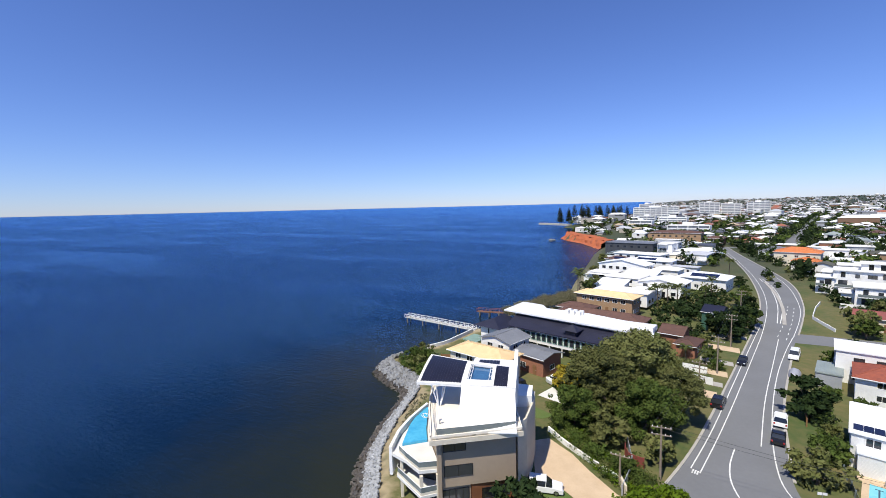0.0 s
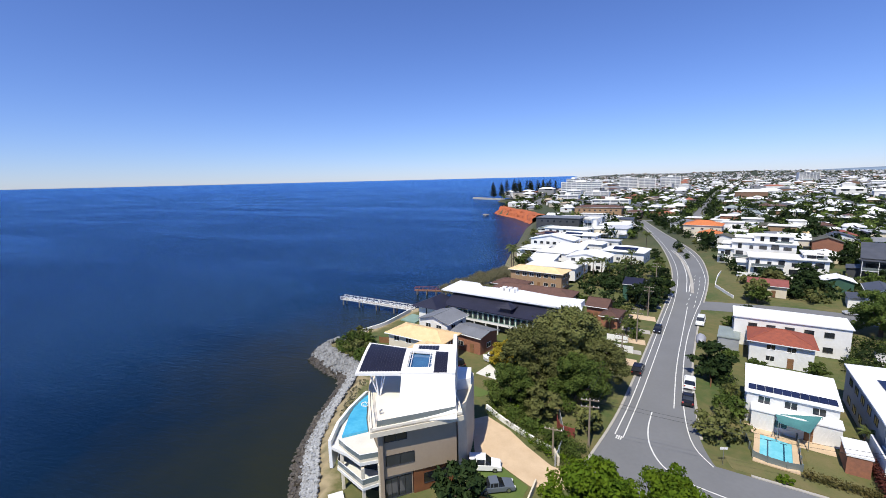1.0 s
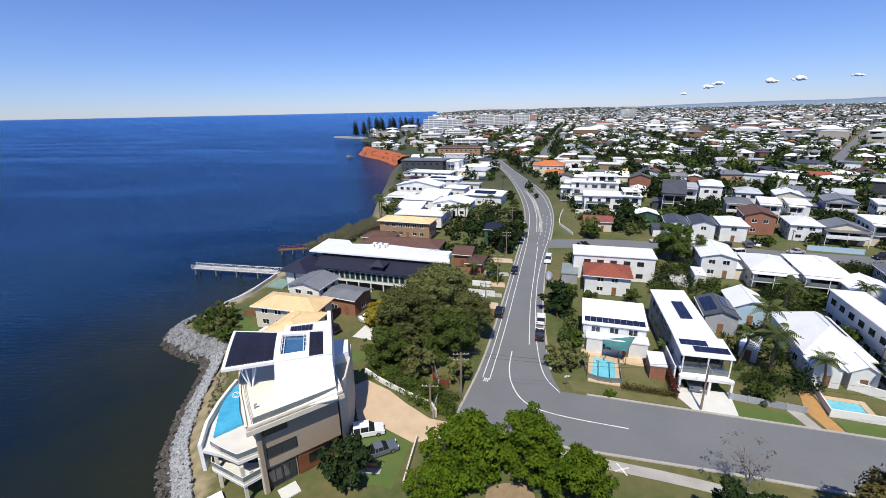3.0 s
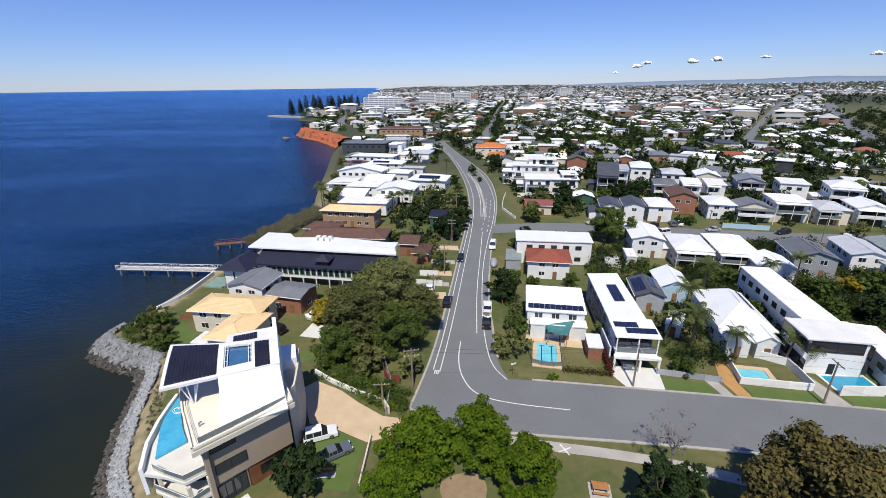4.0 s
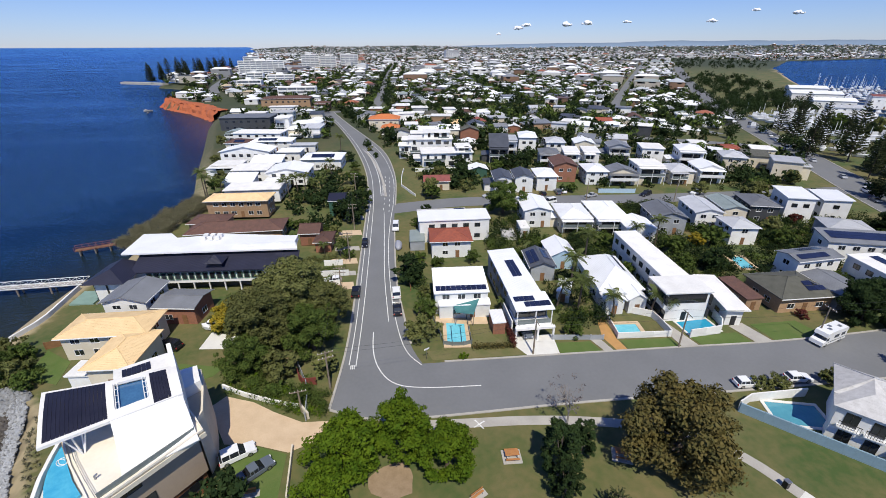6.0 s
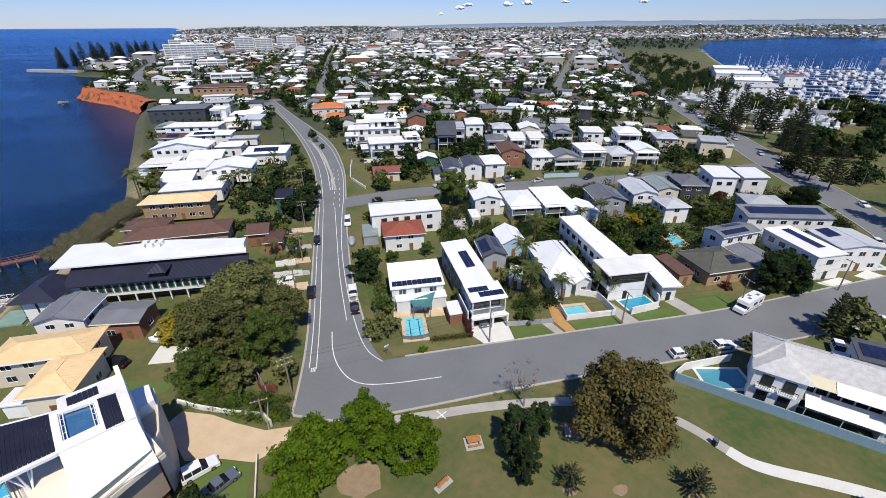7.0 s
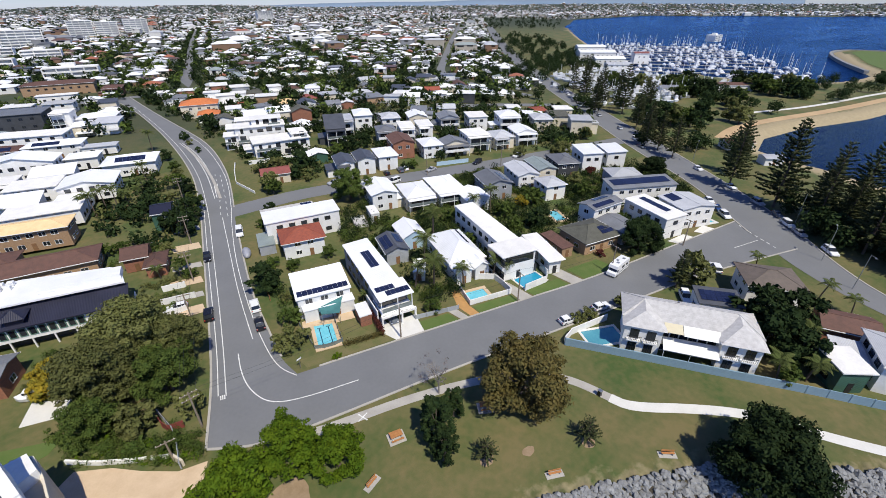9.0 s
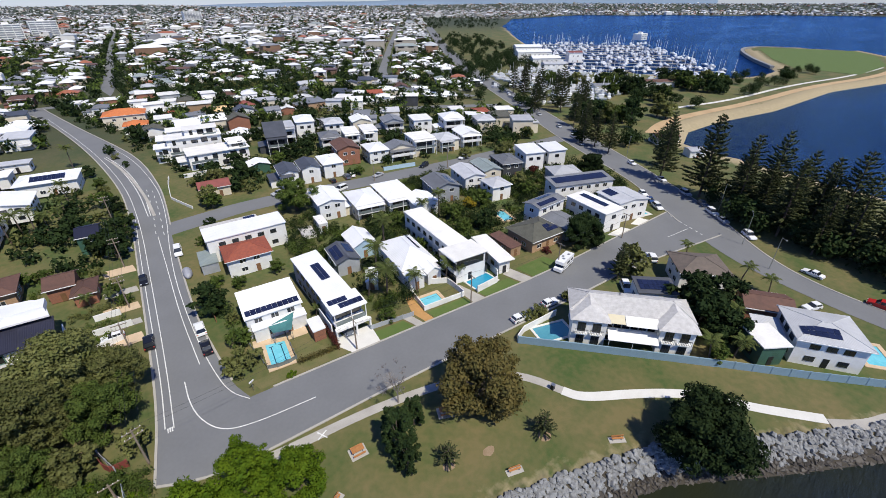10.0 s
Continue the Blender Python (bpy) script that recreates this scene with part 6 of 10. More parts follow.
def hotel():
    r = root("guest_house", pose(73.0, -40.1, 0, 0, 0, -55.4), "white two-storey guest house with a weathered pale roof and awnings", "guest house")
    FOOT.append((72, -41, 11))
    part("wall", box(bmesh.new(), -10.6, 10.6, -2.4, 4.4, 0, 6.3), WALL["white"], r)
    for x0, x1 in ((-11.0, -4.6), (4.8, 11.0)):
        part("wing_wall", box(bmesh.new(), x0, x1, -4.6, -2.3, 0, 6.2), WALL["white"], r)
        hw = (x1 - x0) / 2 + 0.55
        cx = (x0 + x1) / 2
        y0, ridge = (-5.1, -2.1) if x0 < 0 else (-5.4, -1.5)
        bm = bmesh.new()
        v = [bm.verts.new(p) for p in ((cx - hw, y0, 6.2), (cx + hw, y0, 6.2), (cx + hw, 1.4, 6.25), (cx - hw, 1.4, 6.25), (cx, ridge, 8.1), (cx, 1.6, 8.35))]
        for f in ((0, 1, 4), (1, 2, 5, 4), (3, 0, 4, 5), (2, 3, 5), (3, 2, 1, 0)):
            bm.faces.new([v[i] for i in f])
        part("wing_roof", bm, ROOF["slate"], r)
        for k in range(2):
            for z in (0.3, 3.4):
                x = cx + (k - 0.5) * 2.8
                window(r, pose(x, -4.6, z), 1.5, 2.1, True)
            bl = bmesh.new()
            box(bl, cx + (k - 0.5) * 2.8 - 1.2, cx + (k - 0.5) * 2.8 + 1.2, -5.3, -4.6, 3.1, 3.25)
            bal = part("balcony", bl, TRIM, r)
            rl = bmesh.new()
            for j in range(9):
                xx = cx + (k - 0.5) * 2.8 - 1.15 + j * 0.2875
                box(rl, xx - 0.02, xx + 0.02, -5.28, -5.24, 3.25, 4.2)
            box(rl, cx + (k - 0.5) * 2.8 - 1.2, cx + (k - 0.5) * 2.8 + 1.2, -5.3, -5.22, 4.2, 4.28)
            part("railing", rl, DARKTRIM, bal)
    m = roof_mesh("hip", 23.2, 7.8, 6.3, 0.5, "u")
    part("roof", m, ROOF["slate"], r, m=pose(0, 1.5, 0))
    # recessed loggia with its awnings
    part("loggia_floor", box(bmesh.new(), -4.6, 4.8, -4.4, -2.4, 3.0, 3.2), CONCRETE, r)
    for k in range(6):
        window(r, pose(-3.8 + k * 1.55, -2.42, 3.5), 1.3, 2.2, True)
        window(r, pose(-3.8 + k * 1.55, -2.42, 0.3), 1.3, 2.3, True)
    cloth = mat("white_awning_cloth", (0.8, 0.79, 0.75), (0.72, 0.71, 0.67), 0.8, rough=0.9)
    yel = mat("cream_awning_cloth", (0.66, 0.6, 0.42), (0.6, 0.54, 0.38), 0.8, rough=0.9)
    for nm, x0, x1, y0, y1, z0, z1, mt in (("awning", -4.2, 4.8, -5.9, -3.2, 3.0, 3.9, cloth), ("awning", -4.4, -1.4, -4.6, -2.4, 6.0, 6.5, yel), ("awning", -1.3, 4.6, -4.8, -2.4, 5.9, 6.5, cloth)):
        bm = prism(bmesh.new(), [(x0, y0), (x1, y0), (x1, y1), (x0, y1)], lambda x, y: z0 + (z1 - z0) * (y - y0) / (y1 - y0), lambda x, y: z0 + 0.06 + (z1 - z0) * (y - y0) / (y1 - y0))
        part(nm, bm, mt, r)
    for x in (-4.0, 0.3, 4.6):
        part("awning_post", cyl(bmesh.new(), (x, -5.8, 0), (x, -5.8, 3.0), 0.05, 0.05, 6), TRIM, r)
    part("roof_vent", cyl(bmesh.new(), (-2, 2, 7.2), (-2, 2, 8.6), 0.2, 0.2, 8), GREYMETAL, r)


hotel()

# ---------------------------------------------------------------- paving, drives, lawns


def slab(name, outline, material, label, category, h=0.06, kind="structure"):
    bm = prism(bmesh.new(), outline, lambda x, y: gz(x, y) - 0.1, lambda x, y: gz(x, y) + h)
    return tagged(part(name, bm, material), label, category, kind=kind)


slab("pavement", [(-21.7, -3.5), (-18.4, -11.4), (-13.9, -12.9), (-9.7, -15.3), (-5.4, -14.2), (-4.2, -11.2), (-7.9, -10.4), (-12, -7.2), (-15.2, -4.2), (-19.6, -1.6)], SANDPAVE, "sandy pink paved forecourt of a house", "driveway", 0.05)
slab("pavement", [(29.9, -3.0), (31.0, -6.2), (36.6, -7.4), (38.2, -1.4), (32.0, -0.4), (32.2, 2.4), (30.6, 2.2)], PALECONC, "pale concrete driveway", "driveway", 0.05)
slab("pavement", [(44.3, -5.0), (44.9, -8.6), (46.6, -8.9), (46.2, -5.3)], CONCRETE, "worn concrete driveway", "driveway", 0.05)
slab("pavement", [(46.9, -5.0), (47.2, -9.0), (49.2, -9.4), (49.2, -6.2), (50.8, 0.2), (49.4, 0.6)], mat("orange_gravel", (0.5, 0.28, 0.1), (0.4, 0.22, 0.08), 1.0, fine=9, rough=0.95, bump=0.02, world_space=True), "orange gravel garden path", "garden path", 0.05)
slab("pavement", [(59.7, -8.4), (59.4, -11.4), (62.6, -12.0), (62.4, -8.6), (62.0, -4.5), (60.6, -4.0)], CONCRETE, "concrete driveway between lawns", "driveway", 0.05)
slab("pavement", [(73.0, -8.8), (73.6, -14.2), (77.0, -14.8), (76.4, -8.6)], CONCRETE, "concrete driveway under a canopy", "driveway", 0.05)
slab("pavement", [(111.0, -17), (112, -19.2), (119, -20.2), (118.4, -17.6)], PALECONC, "pale concrete driveway", "driveway", 0.05)
slab("pavement", [(122.4, -18.6), (123.4, -20.8), (129.0, -21.4), (128.4, -18.2)], PALECONC, "pale concrete driveway", "driveway", 0.05)
for o in ([(37.0, -3.9), (36.9, -7.2), (44.4, -8.5), (43.9, -5.4)], [(49.6, -6.8), (49.5, -9.6), (59.0, -11.3), (59.2, -8.8)], [(63.0, -9.6), (63.2, -12.2), (73.0, -14.2), (72.6, -10.8)],
          [(13.6, 0.4), (14.2, -2.4), (31.0, -5.6), (29.6, -2.4), (18.0, -0.4)], [(77.5, -9.5), (77.6, -14.8), (88, -16.6), (87.4, -11.0)], [(24.0, 5.6), (23.0, -0.6), (28.6, -2.0), (27.2, 1.2), (28.0, 5.2)]):
    dry = o[0][0] < 30
    slab("lawn", o, DRYLAWN if dry else LAWN, "sun-dried corner lawn" if dry else "trimmed green front lawn", "lawn", 0.04)
slab("lawn", [(-17.2, -11.7), (-13.9, -13.1), (-9.9, -15.5), (-10.9, -23.0), (-17, -22)], LAWN, "small green lawn beside a forecourt", "lawn", 0.04)
slab("lawn", [(-53, 12.5), (-47, 9.0), (-47.4, 15), (-53, 20)], LAWN, "green lawn above the shore", "lawn", 0.04)
band("footpath", [(8.4, -15.6), (12.2, -16.6), (27.1, -19.8), (40, -24.6), (46, -28.3), (49.8, -33.0), (51.8, -40)], 1.7, 0.03, CONCRETE, "grey concrete footpath across the park", "footpath", 1.0, 0.1)
band("footpath", [(51.6, -39.4), (52.6, -42.6), (60.1, -48.6), (66.3, -54.6), (69.3, -60.0), (71.8, -64.8), (76.8, -72.4)], 1.9, 0.045, PALECONC, "new pale concrete footpath curving over the grass", "footpath", 1.0, 0.1)
band("footpath", [(76.2, -73.0), (80, -77.2), (86, -80.4), (96, -88)], 1.9, 0.03, CONCRETE, "older grey concrete footpath", "footpath", 1.0, 0.1)
cross = bmesh.new()
box(cross, -1.0, 1.0, -0.1, 0.1, 0.04, 0.06)
box(cross, -0.1, 0.1, -1.0, -0.1, 0.04, 0.06)
box(cross, -0.1, 0.1, 0.1, 1.0, 0.04, 0.06)
tagged(part("survey_mark", cross, PAINT, m=pose(17.1, -18.0, 0, 0, 0, 20)), "white painted survey cross on the path", "survey mark")
bm = bmesh.new()
for k in range(3):
    box(bm, -0.35 + 0.3 * k, -0.15 + 0.3 * k, -0.5, 0.5, 0, 0.012)
tagged(part("road_stencil", bm, PAINT, m=pose(0.3, -0.3, 0.05, 0, 0, -10)), "worn white stencil on the asphalt", "road marking")
DIRT = mat("bare_earth", (0.3, 0.22, 0.14), (0.22, 0.155, 0.09), 0.9, fine=5, rough=0.95, bump=0.02, world_space=True)
for x, y, s in ((3.2, -23.5, 3.2), (27.8, -35.4, 1.1), (41.9, -42.3, 1.2), (33.6, -38.0, 1.0)):
    rg = np.random.default_rng(int(x * 10))
    o = [(x + s * (0.8 + 0.35 * rg.random()) * math.cos(a), y + s * 0.8 * (0.8 + 0.35 * rg.random()) * math.sin(a)) for a in np.linspace(0, math.tau, 15)[:-1]]
    slab("bare_patch", o, DIRT, "bare earth patch in the grass", "bare ground", 0.02)

slab("lawn", [(578, 24), (650, 58), (780, 102), (815, 98), (822, 50), (826, 4), (760, -24), (660, -40), (560, -28)], LAWN, "flat green grassland on the spit", "lawn", 0.15)

band("footpath", [(300, 36), (352, 18), (450, 4), (545, -24), (640, -38)], 3.0, 0.06, PALECONC, "pale path behind the bay beach", "footpath", 5.0)

# ---------------------------------------------------------------- pools


def pool(x, y, w, d, rot, label, water=POOLWATER, surround=SANDPAVE, lanes=False, wall=0.0, rim=0.9):
    r = root("swimming_pool", pose(x, y, gz(x, y), 0, 0, rot), label, "swimming pool")
    bm = bmesh.new()
    for a, b, c, e in ((-w / 2 - rim, w / 2 + rim, -d / 2 - rim, -d / 2), (-w / 2 - rim, w / 2 + rim, d / 2, d / 2 + rim), (-w / 2 - rim, -w / 2, -d / 2, d / 2), (w / 2, w / 2 + rim, -d / 2, d / 2)):
        box(bm, a, b, c, e, -0.1, 0.14 + wall)
    part("pool_surround", bm, surround, r)
    part("pool_water", box(bmesh.new(), -w / 2, w / 2, -d / 2, d / 2, -0.1, 0.04 + wall), water, r)
    if lanes:
        dk = mat("dark_lane_tiles", (0.02, 0.08, 0.14), None, 1.0, rough=0.1)
        for s in (-1, 1):
            bm = box(bmesh.new(), s * w / 4 - 0.09, s * w / 4 + 0.09, -d * 0.36, d * 0.32, 0.042, 0.05)
            box(bm, s * w / 4 - 0.4, s * w / 4 + 0.4, -d * 0.36 - 0.18, -d * 0.36, 0.042, 0.05)
            box(bm, s * w / 4 - 0.4, s * w / 4 + 0.4, d * 0.32, d * 0.32 + 0.18, 0.042, 0.05)
            part("lane_line", bm, dk, r, "dark tiled lane line")
        for s in (-1, 1):
            bm = bmesh.new()
            cyl(bm, (s * 0.4, d / 2 + 0.1, 0.1), (s * 0.4, d / 2 + 0.1, 0.9), 0.03, 0.03, 6)
            cyl(bm, (s * 0.4, d / 2 + 0.1, 0.9), (s * 0.4, d / 2 - 0.4, 0.7), 0.03, 0.03, 6)
            part("pool_rail", bm, GREYMETAL, r)
    return r


pool(20.5, 4.0, 3.6, 7.3, -14, "lap pool with two dark lane lines and paved rim", lanes=True, surround=SANDPAVE, rim=0.7)
pool(53.2, -4.0, 4.4, 2.9, -14, "small blue plunge pool in a raised courtyard", surround=SANDPAVE)
pool(67.0, -7.2, 6.6, 4.0, -6, "dark rooftop-like plunge pool behind white walls", water=POOLDARK, surround=PALECONC, rim=0.4)
pool(99.6, 12.2, 3.2, 6.6, -20, "turquoise garden pool among trees")
pool(131.6, -17.4, 4.4, 2.4, -20, "small blue pool beside a white house", surround=PALECONC)
# The guest house pool's duller water colour has the shade falling on it painted in.
pool(63.6, -29.6, 7.2, 4.4, -24, "steel-blue pool inside pale walls beside the guest house", water=mat("shaded_pool_water", (0.07, 0.25, 0.33), (0.09, 0.3, 0.38), 0.5, fine=2, rough=0.08, spec=0.5), surround=PALECONC, rim=0.5)
pool(110.4, -46.5, 2.6, 6.4, -45, "blue pool beside a brown-roofed house")
pool(101.0, -76.0, 4.0, 6.0, -60, "blue pool beside a white house")

# ---------------------------------------------------------------- walls and fences
BLUEWALL = mat("pale_blue_fence", (0.23, 0.34, 0.42), (0.17, 0.26, 0.33), 0.5, fine=4, rough=0.8)


def fence(line, h, material, label, panel=2.4, thick=0.12, name="fence", posts=True):
    """A fence of panels and posts along a line."""
    pts = resample([Vector(p) for p in line], panel)
    a = pts[0]
    r = root(name, Matrix.Translation((a.x, a.y, 0)), label, "fence" if "fence" in name else "wall")
    for p, q in zip(pts, pts[1:]):
        d = q - p
        mid = (p + q) / 2 - a
        z = gz(*((p + q) / 2))
        m = Matrix.Translation((mid.x, mid.y, z)) @ Matrix.Rotation(math.atan2(d.y, d.x), 4, "Z")
        key = ("panel", round(d.length, 2), h, material.name, thick)
        if key not in MESHES:
            bm = box(bmesh.new(), -d.length / 2, d.length / 2, -thick / 2, thick / 2, -0.15, h)
            me = bpy.data.meshes.new("panel")
            bm.to_mesh(me)
            bm.free()
            me.materials.append(material)
            MESHES[key] = me
        part("panel", MESHES[key], None, r, m=m)
    if posts:
        key = ("post", h, material.name)
        if key not in MESHES:
            bm = box(bmesh.new(), -0.09, 0.09, -0.09, 0.09, -0.2, h + 0.08)
            me = bpy.data.meshes.new("post")
            bm.to_mesh(me)
            bm.free()
            me.materials.append(material)
            MESHES[key] = me
        for p in pts:
            part("post", MESHES[key], None, r, m=Matrix.Translation((p.x - a.x, p.y - a.y, gz(p.x, p.y))))
    return r


fence([(55.8, -26.6), (65.2, -39.8), (76.6, -56.0)], 1.7, BLUEWALL, "pale blue boundary wall beside the park", 3.0, 0.25, "boundary_wall")
fence([(76.6, -56.0), (85.0, -68.3), (95.6, -83), (103, -93)], 1.7, BLUEWALL, "grey-blue boundary fence beside the park", 3.0, 0.12, "boundary_fence")
fence([(56.2, -26.2), (58.8, -25.4), (68.6, -27.0)], 1.6, WALL["white"], "white pool wall beside the street", 3.0, 0.2, "boundary_wall", False)
fence([(49.4, -6.0), (59.6, -8.3)], 1.3, WALL["white"], "white courtyard wall round a pool", 3.0, 0.2, "boundary_wall", False)
fence([(59.6, -8.3), (60.8, -2.0), (57, 1)], 1.5, WALL["white"], "white stepped courtyard wall", 2.0, 0.2, "boundary_wall", False)
fence([(49.6, -6.0), (51.6, 0.6)], 1.1, WALL["white"], "white side wall of a courtyard", 3.0, 0.2, "boundary_wall", False)
fence([(62.8, -9.6), (70.8, -10.2), (72.6, -5.2)], 1.8, WALL["white"], "high white wall round a plunge pool", 3.0, 0.2, "boundary_wall", False)
fence([(37.4, -2.9), (46.6, -5.6)], 1.1, WALL["grey"], "weathered grey timber fence before a garden", 2.0, 0.08, "timber_fence")
fence([(-9.6, -22.5), (-9.1, -14.8)], 0.9, WALL["cream"], "low pale wall along a lawn", 3.0, 0.2, "boundary_wall", False)
fence([(-7.4, -10.2), (-7.0, -4.0), (-8.6, 2.0)], 1.4, WALL["grey"], "weathered grey garden fence beside a drive", 2.2, 0.08, "timber_fence")
fence([(-20.4, 0.6), (-17.0, -2.2), (-13.0, -4.8), (-8.4, -7.4)], 0.8, WALL["white"], "white rendered retaining wall under shrubs", 2.4, 0.3, "retaining_wall", False)
fence([(-8.2, -7.6), (-7.0, -10.0)], 1.3, WALL["cream"], "pale gate wall beside a forecourt", 2.4, 0.3, "boundary_wall", False)
fence([(17.4, 9.4), (17.2, 0.8), (22.2, -0.4), (24.0, 8.0)], 1.0, CLEAR, "light pool safety fence", 2.0, 0.03, "pool_fence")
fence([(15.4, 22.0), (16.6, 32.0)], 1.4, TIMBER, "brown timber side fence", 2.2, 0.08, "timber_fence")
fence([(30.6, 84.6), (27.8, 97), (30.6, 110), (33.0, 118)], 0.9, WALL["white"], "low white front wall along the street bend", 3.0, 0.2, "boundary_wall", False)
fence([(37.0, 114.0), (50, 112.0), (63, 110)], 1.6, WALL["white"], "white wall before a block of flats", 3.0, 0.2, "boundary_wall", False)
fence([(-53.4, 20.4), (-46.8, 21.8)], 1.5, TIMBER, "weathered timber fence above the shore", 2.0, 0.08, "timber_fence")
fence([(-3.0, 40.0), (1.6, 39.2)], 1.5, WALL["white"], "white front wall beside the street", 2.4, 0.2, "boundary_wall", False)
fence([(-4.0, 34.6), (2.6, 33.4)], 1.5, WALL["white"], "white front wall beside the street", 2.4, 0.2, "boundary_wall", False)
fence([(-8.8, 1.0), (-8.2, -2.4), (-5.8, -2.8)], 1.5, REDPAINT, "rusty red garden gate and fence", 1.7, 0.08, "timber_fence")
fence([(97, 70.6), (110, 66.8)], 1.6, WALL["blue"], "pale blue front fence beside the side street", 2.4, 0.1, "boundary_fence")

# ---------------------------------------------------------------- rock walls
def rock_mesh(seed, material):
    rng = np.random.default_rng(seed)
    bm = bmesh.new()
    for _ in range(13):
        v = rng.normal(size=3)
        v /= np.linalg.norm(v)
        bm.verts.new(v * np.array([0.62, 0.5, 0.4]) * (0.85 + 0.3 * rng.random()))
    bmesh.ops.convex_hull(bm, input=bm.verts[:])
    me = bpy.data.meshes.new("rock")
    bm.to_mesh(me)
    bm.free()
    me.materials.append(material)
    return me


ROCKS = [rock_mesh(200 + k, ROCK) for k in range(9)]
WETS = [rock_mesh(300 + k, WETROCK) for k in range(6)]
PALESTONE = mat("pale_grey_shingle", (0.5, 0.51, 0.52), (0.3, 0.31, 0.315), 1.6, fine=8, rough=0.9, bump=0.03, bscale=5, rand=0.3)
PALES = [rock_mesh(400 + k, PALESTONE) for k in range(6)]


def rock_belt(name, line, inward, outward, count, label, size, single, low=-2.9, high=0.25, wetline=-1.7, seed=5, kinds_of=None):
    """Rocks tipped on the bank along the shore line: single of them are parts, the rest one mesh."""
    rng = np.random.default_rng(seed)
    pts = resample([Vector(p) for p in line], 1.0)
    r = root(name, Matrix.Identity(4), label, "rock wall", kind="structure")
    rest_v, rest_f, rest_w = [], [], []
    spots = []
    for _ in range(count):
        k = rng.integers(0, len(pts) - 1)
        p = pts[k].lerp(pts[k + 1], rng.random())
        d = (pts[k + 1] - pts[k]).normalized()
        u = rng.random()
        out = -inward + (inward + outward) * u
        q = p + Vector((-d.y, d.x)) * out
        z = high + (low - high) * u + rng.normal() * 0.12
        s = size * (0.65 + 0.75 * rng.random())
        spots.append((q, z, s, rng.random() * 6.28, rng.normal() * 0.4))
    for n, (q, z, s, a, b) in enumerate(spots):
        wet = z < wetline + 0.3 * b
        me = (WETS if wet else kinds_of or ROCKS)[n % 6]
        m = Matrix.Translation((q.x, q.y, z)) @ Matrix.Rotation(a, 4, "Z") @ Matrix.Rotation(b, 4, "X") @ Matrix.Scale(s, 4)
        if n < single:
            part("rock", me, None, r, m=m)
        else:
            o = len(rest_v)
            rest_v += [tuple(m @ v.co) for v in me.vertices]
            rest_f += [tuple(i + o for i in p.vertices) for p in me.polygons]
            rest_w += [int(wet)] * len(me.polygons)
    if rest_v:
        me = bpy.data.meshes.new("rocks")
        me.from_pydata(rest_v, [], rest_f)
        me.materials.append(PALESTONE if kinds_of else ROCK)
        me.materials.append(WETROCK)
        me.polygons.foreach_set("material_index", rest_w)
        tagged(part("rocks", me, None, r), kind="stuff")


rock_belt("rock_wall_park", [(104, -97), (83, -79), (66, -66), (52, -54.5), (37.9, -47.2), (29, -43.2), (15, -43.5), (-5, -42), (-20, -39)], -0.3, 4.9, 4600, "sloping wall of tipped grey rocks below the park", 0.85, 250, seed=6, low=-2.7, high=0.15)
SHOREBANK = [(-20, -39), (-30, -33), (-35, -24.7), (-40.9, -17.2), (-44.9, -7.6), (-47.0, -0.6), (-48.8, 4.6), (-51.6, 8.2)]
rock_belt("rock_wall_shore", SHOREBANK, -1.6, 4.3, 2600, "bank of dark wet rocks at the waterline of the shore", 0.6, 120, seed=7, low=-2.75, high=-0.9, wetline=-1.35)
rock_belt("shingle_bank", SHOREBANK, -0.1, 2.4, 4200, "bank of small pale grey stones below a dry grass slope", 0.42, 130, seed=17, low=-1.45, high=0.05, wetline=-9.0, kinds_of=PALES)
rock_belt("rock_groyne", [(-49.6, 6.2), (-51.6, 8.0), (-59, 10.8), (-64.6, 13.8), (-65.4, 16.4), (-64.4, 19)], 0.6, 4.0, 1200, "rough grey boulders at the shore corner", 1.0, 110, seed=8, low=-2.8, high=0.35)

# ---------------------------------------------------------------- the suburb behind
ROADS = [(MAIN_L, 6), (MAIN_R, 6), (BOT_H, 5), (BOT_P, 5), (ESP_L, 6), (ESP_R, 6)] + [(smooth_line(l, 6.0), w / 2 + 4.5) for l, w in STREETS]
ROADPTS = np.array([(p.x, p.y, r) for line, r in ROADS for p in line])
ESP_AX = np.array([(p.x, p.y) for p in ESP_L])


def on_road(x, y, extra=0.0):
    if y > 1250:
        return False
    return bool((np.hypot(ROADPTS[:, 0] - x, ROADPTS[:, 1] - y) < ROADPTS[:, 2] + extra).any())


def right_of_esplanade(x, y):
    k = np.argmin(np.hypot(ESP_AX[:, 0] - x, ESP_AX[:, 1] - y))
    a, b = ESP_AX[max(0, k - 1)], ESP_AX[min(len(ESP_AX) - 1, k + 1)]
    return (b[0] - a[0]) * (y - a[1]) - (b[1] - a[1]) * (x - a[0]) < 0


def in_house(x, y, extra):
    for a, b, hw, hd, c, s in RECT:
        dx, dy = x - a, y - b
        if abs(dx * c + dy * s) < hw + extra and abs(dy * c - dx * s) < hd + extra:
            return True
    return False


def near_house(x, y, extra):
    return y < 420 and any((x - a) ** 2 + (y - b) ** 2 < (r + extra) ** 2 for a, b, r in FOOT)


def moved(bm, dx, dy, into):
    """Shift a bmesh and add it to another."""
    bmesh.ops.translate(bm, verts=bm.verts[:], vec=(dx, dy, 0))
    me = bpy.data.meshes.new("piece")
    bm.to_mesh(me)
    bm.free()
    into.from_mesh(me)
    bpy.data.meshes.remove(me)


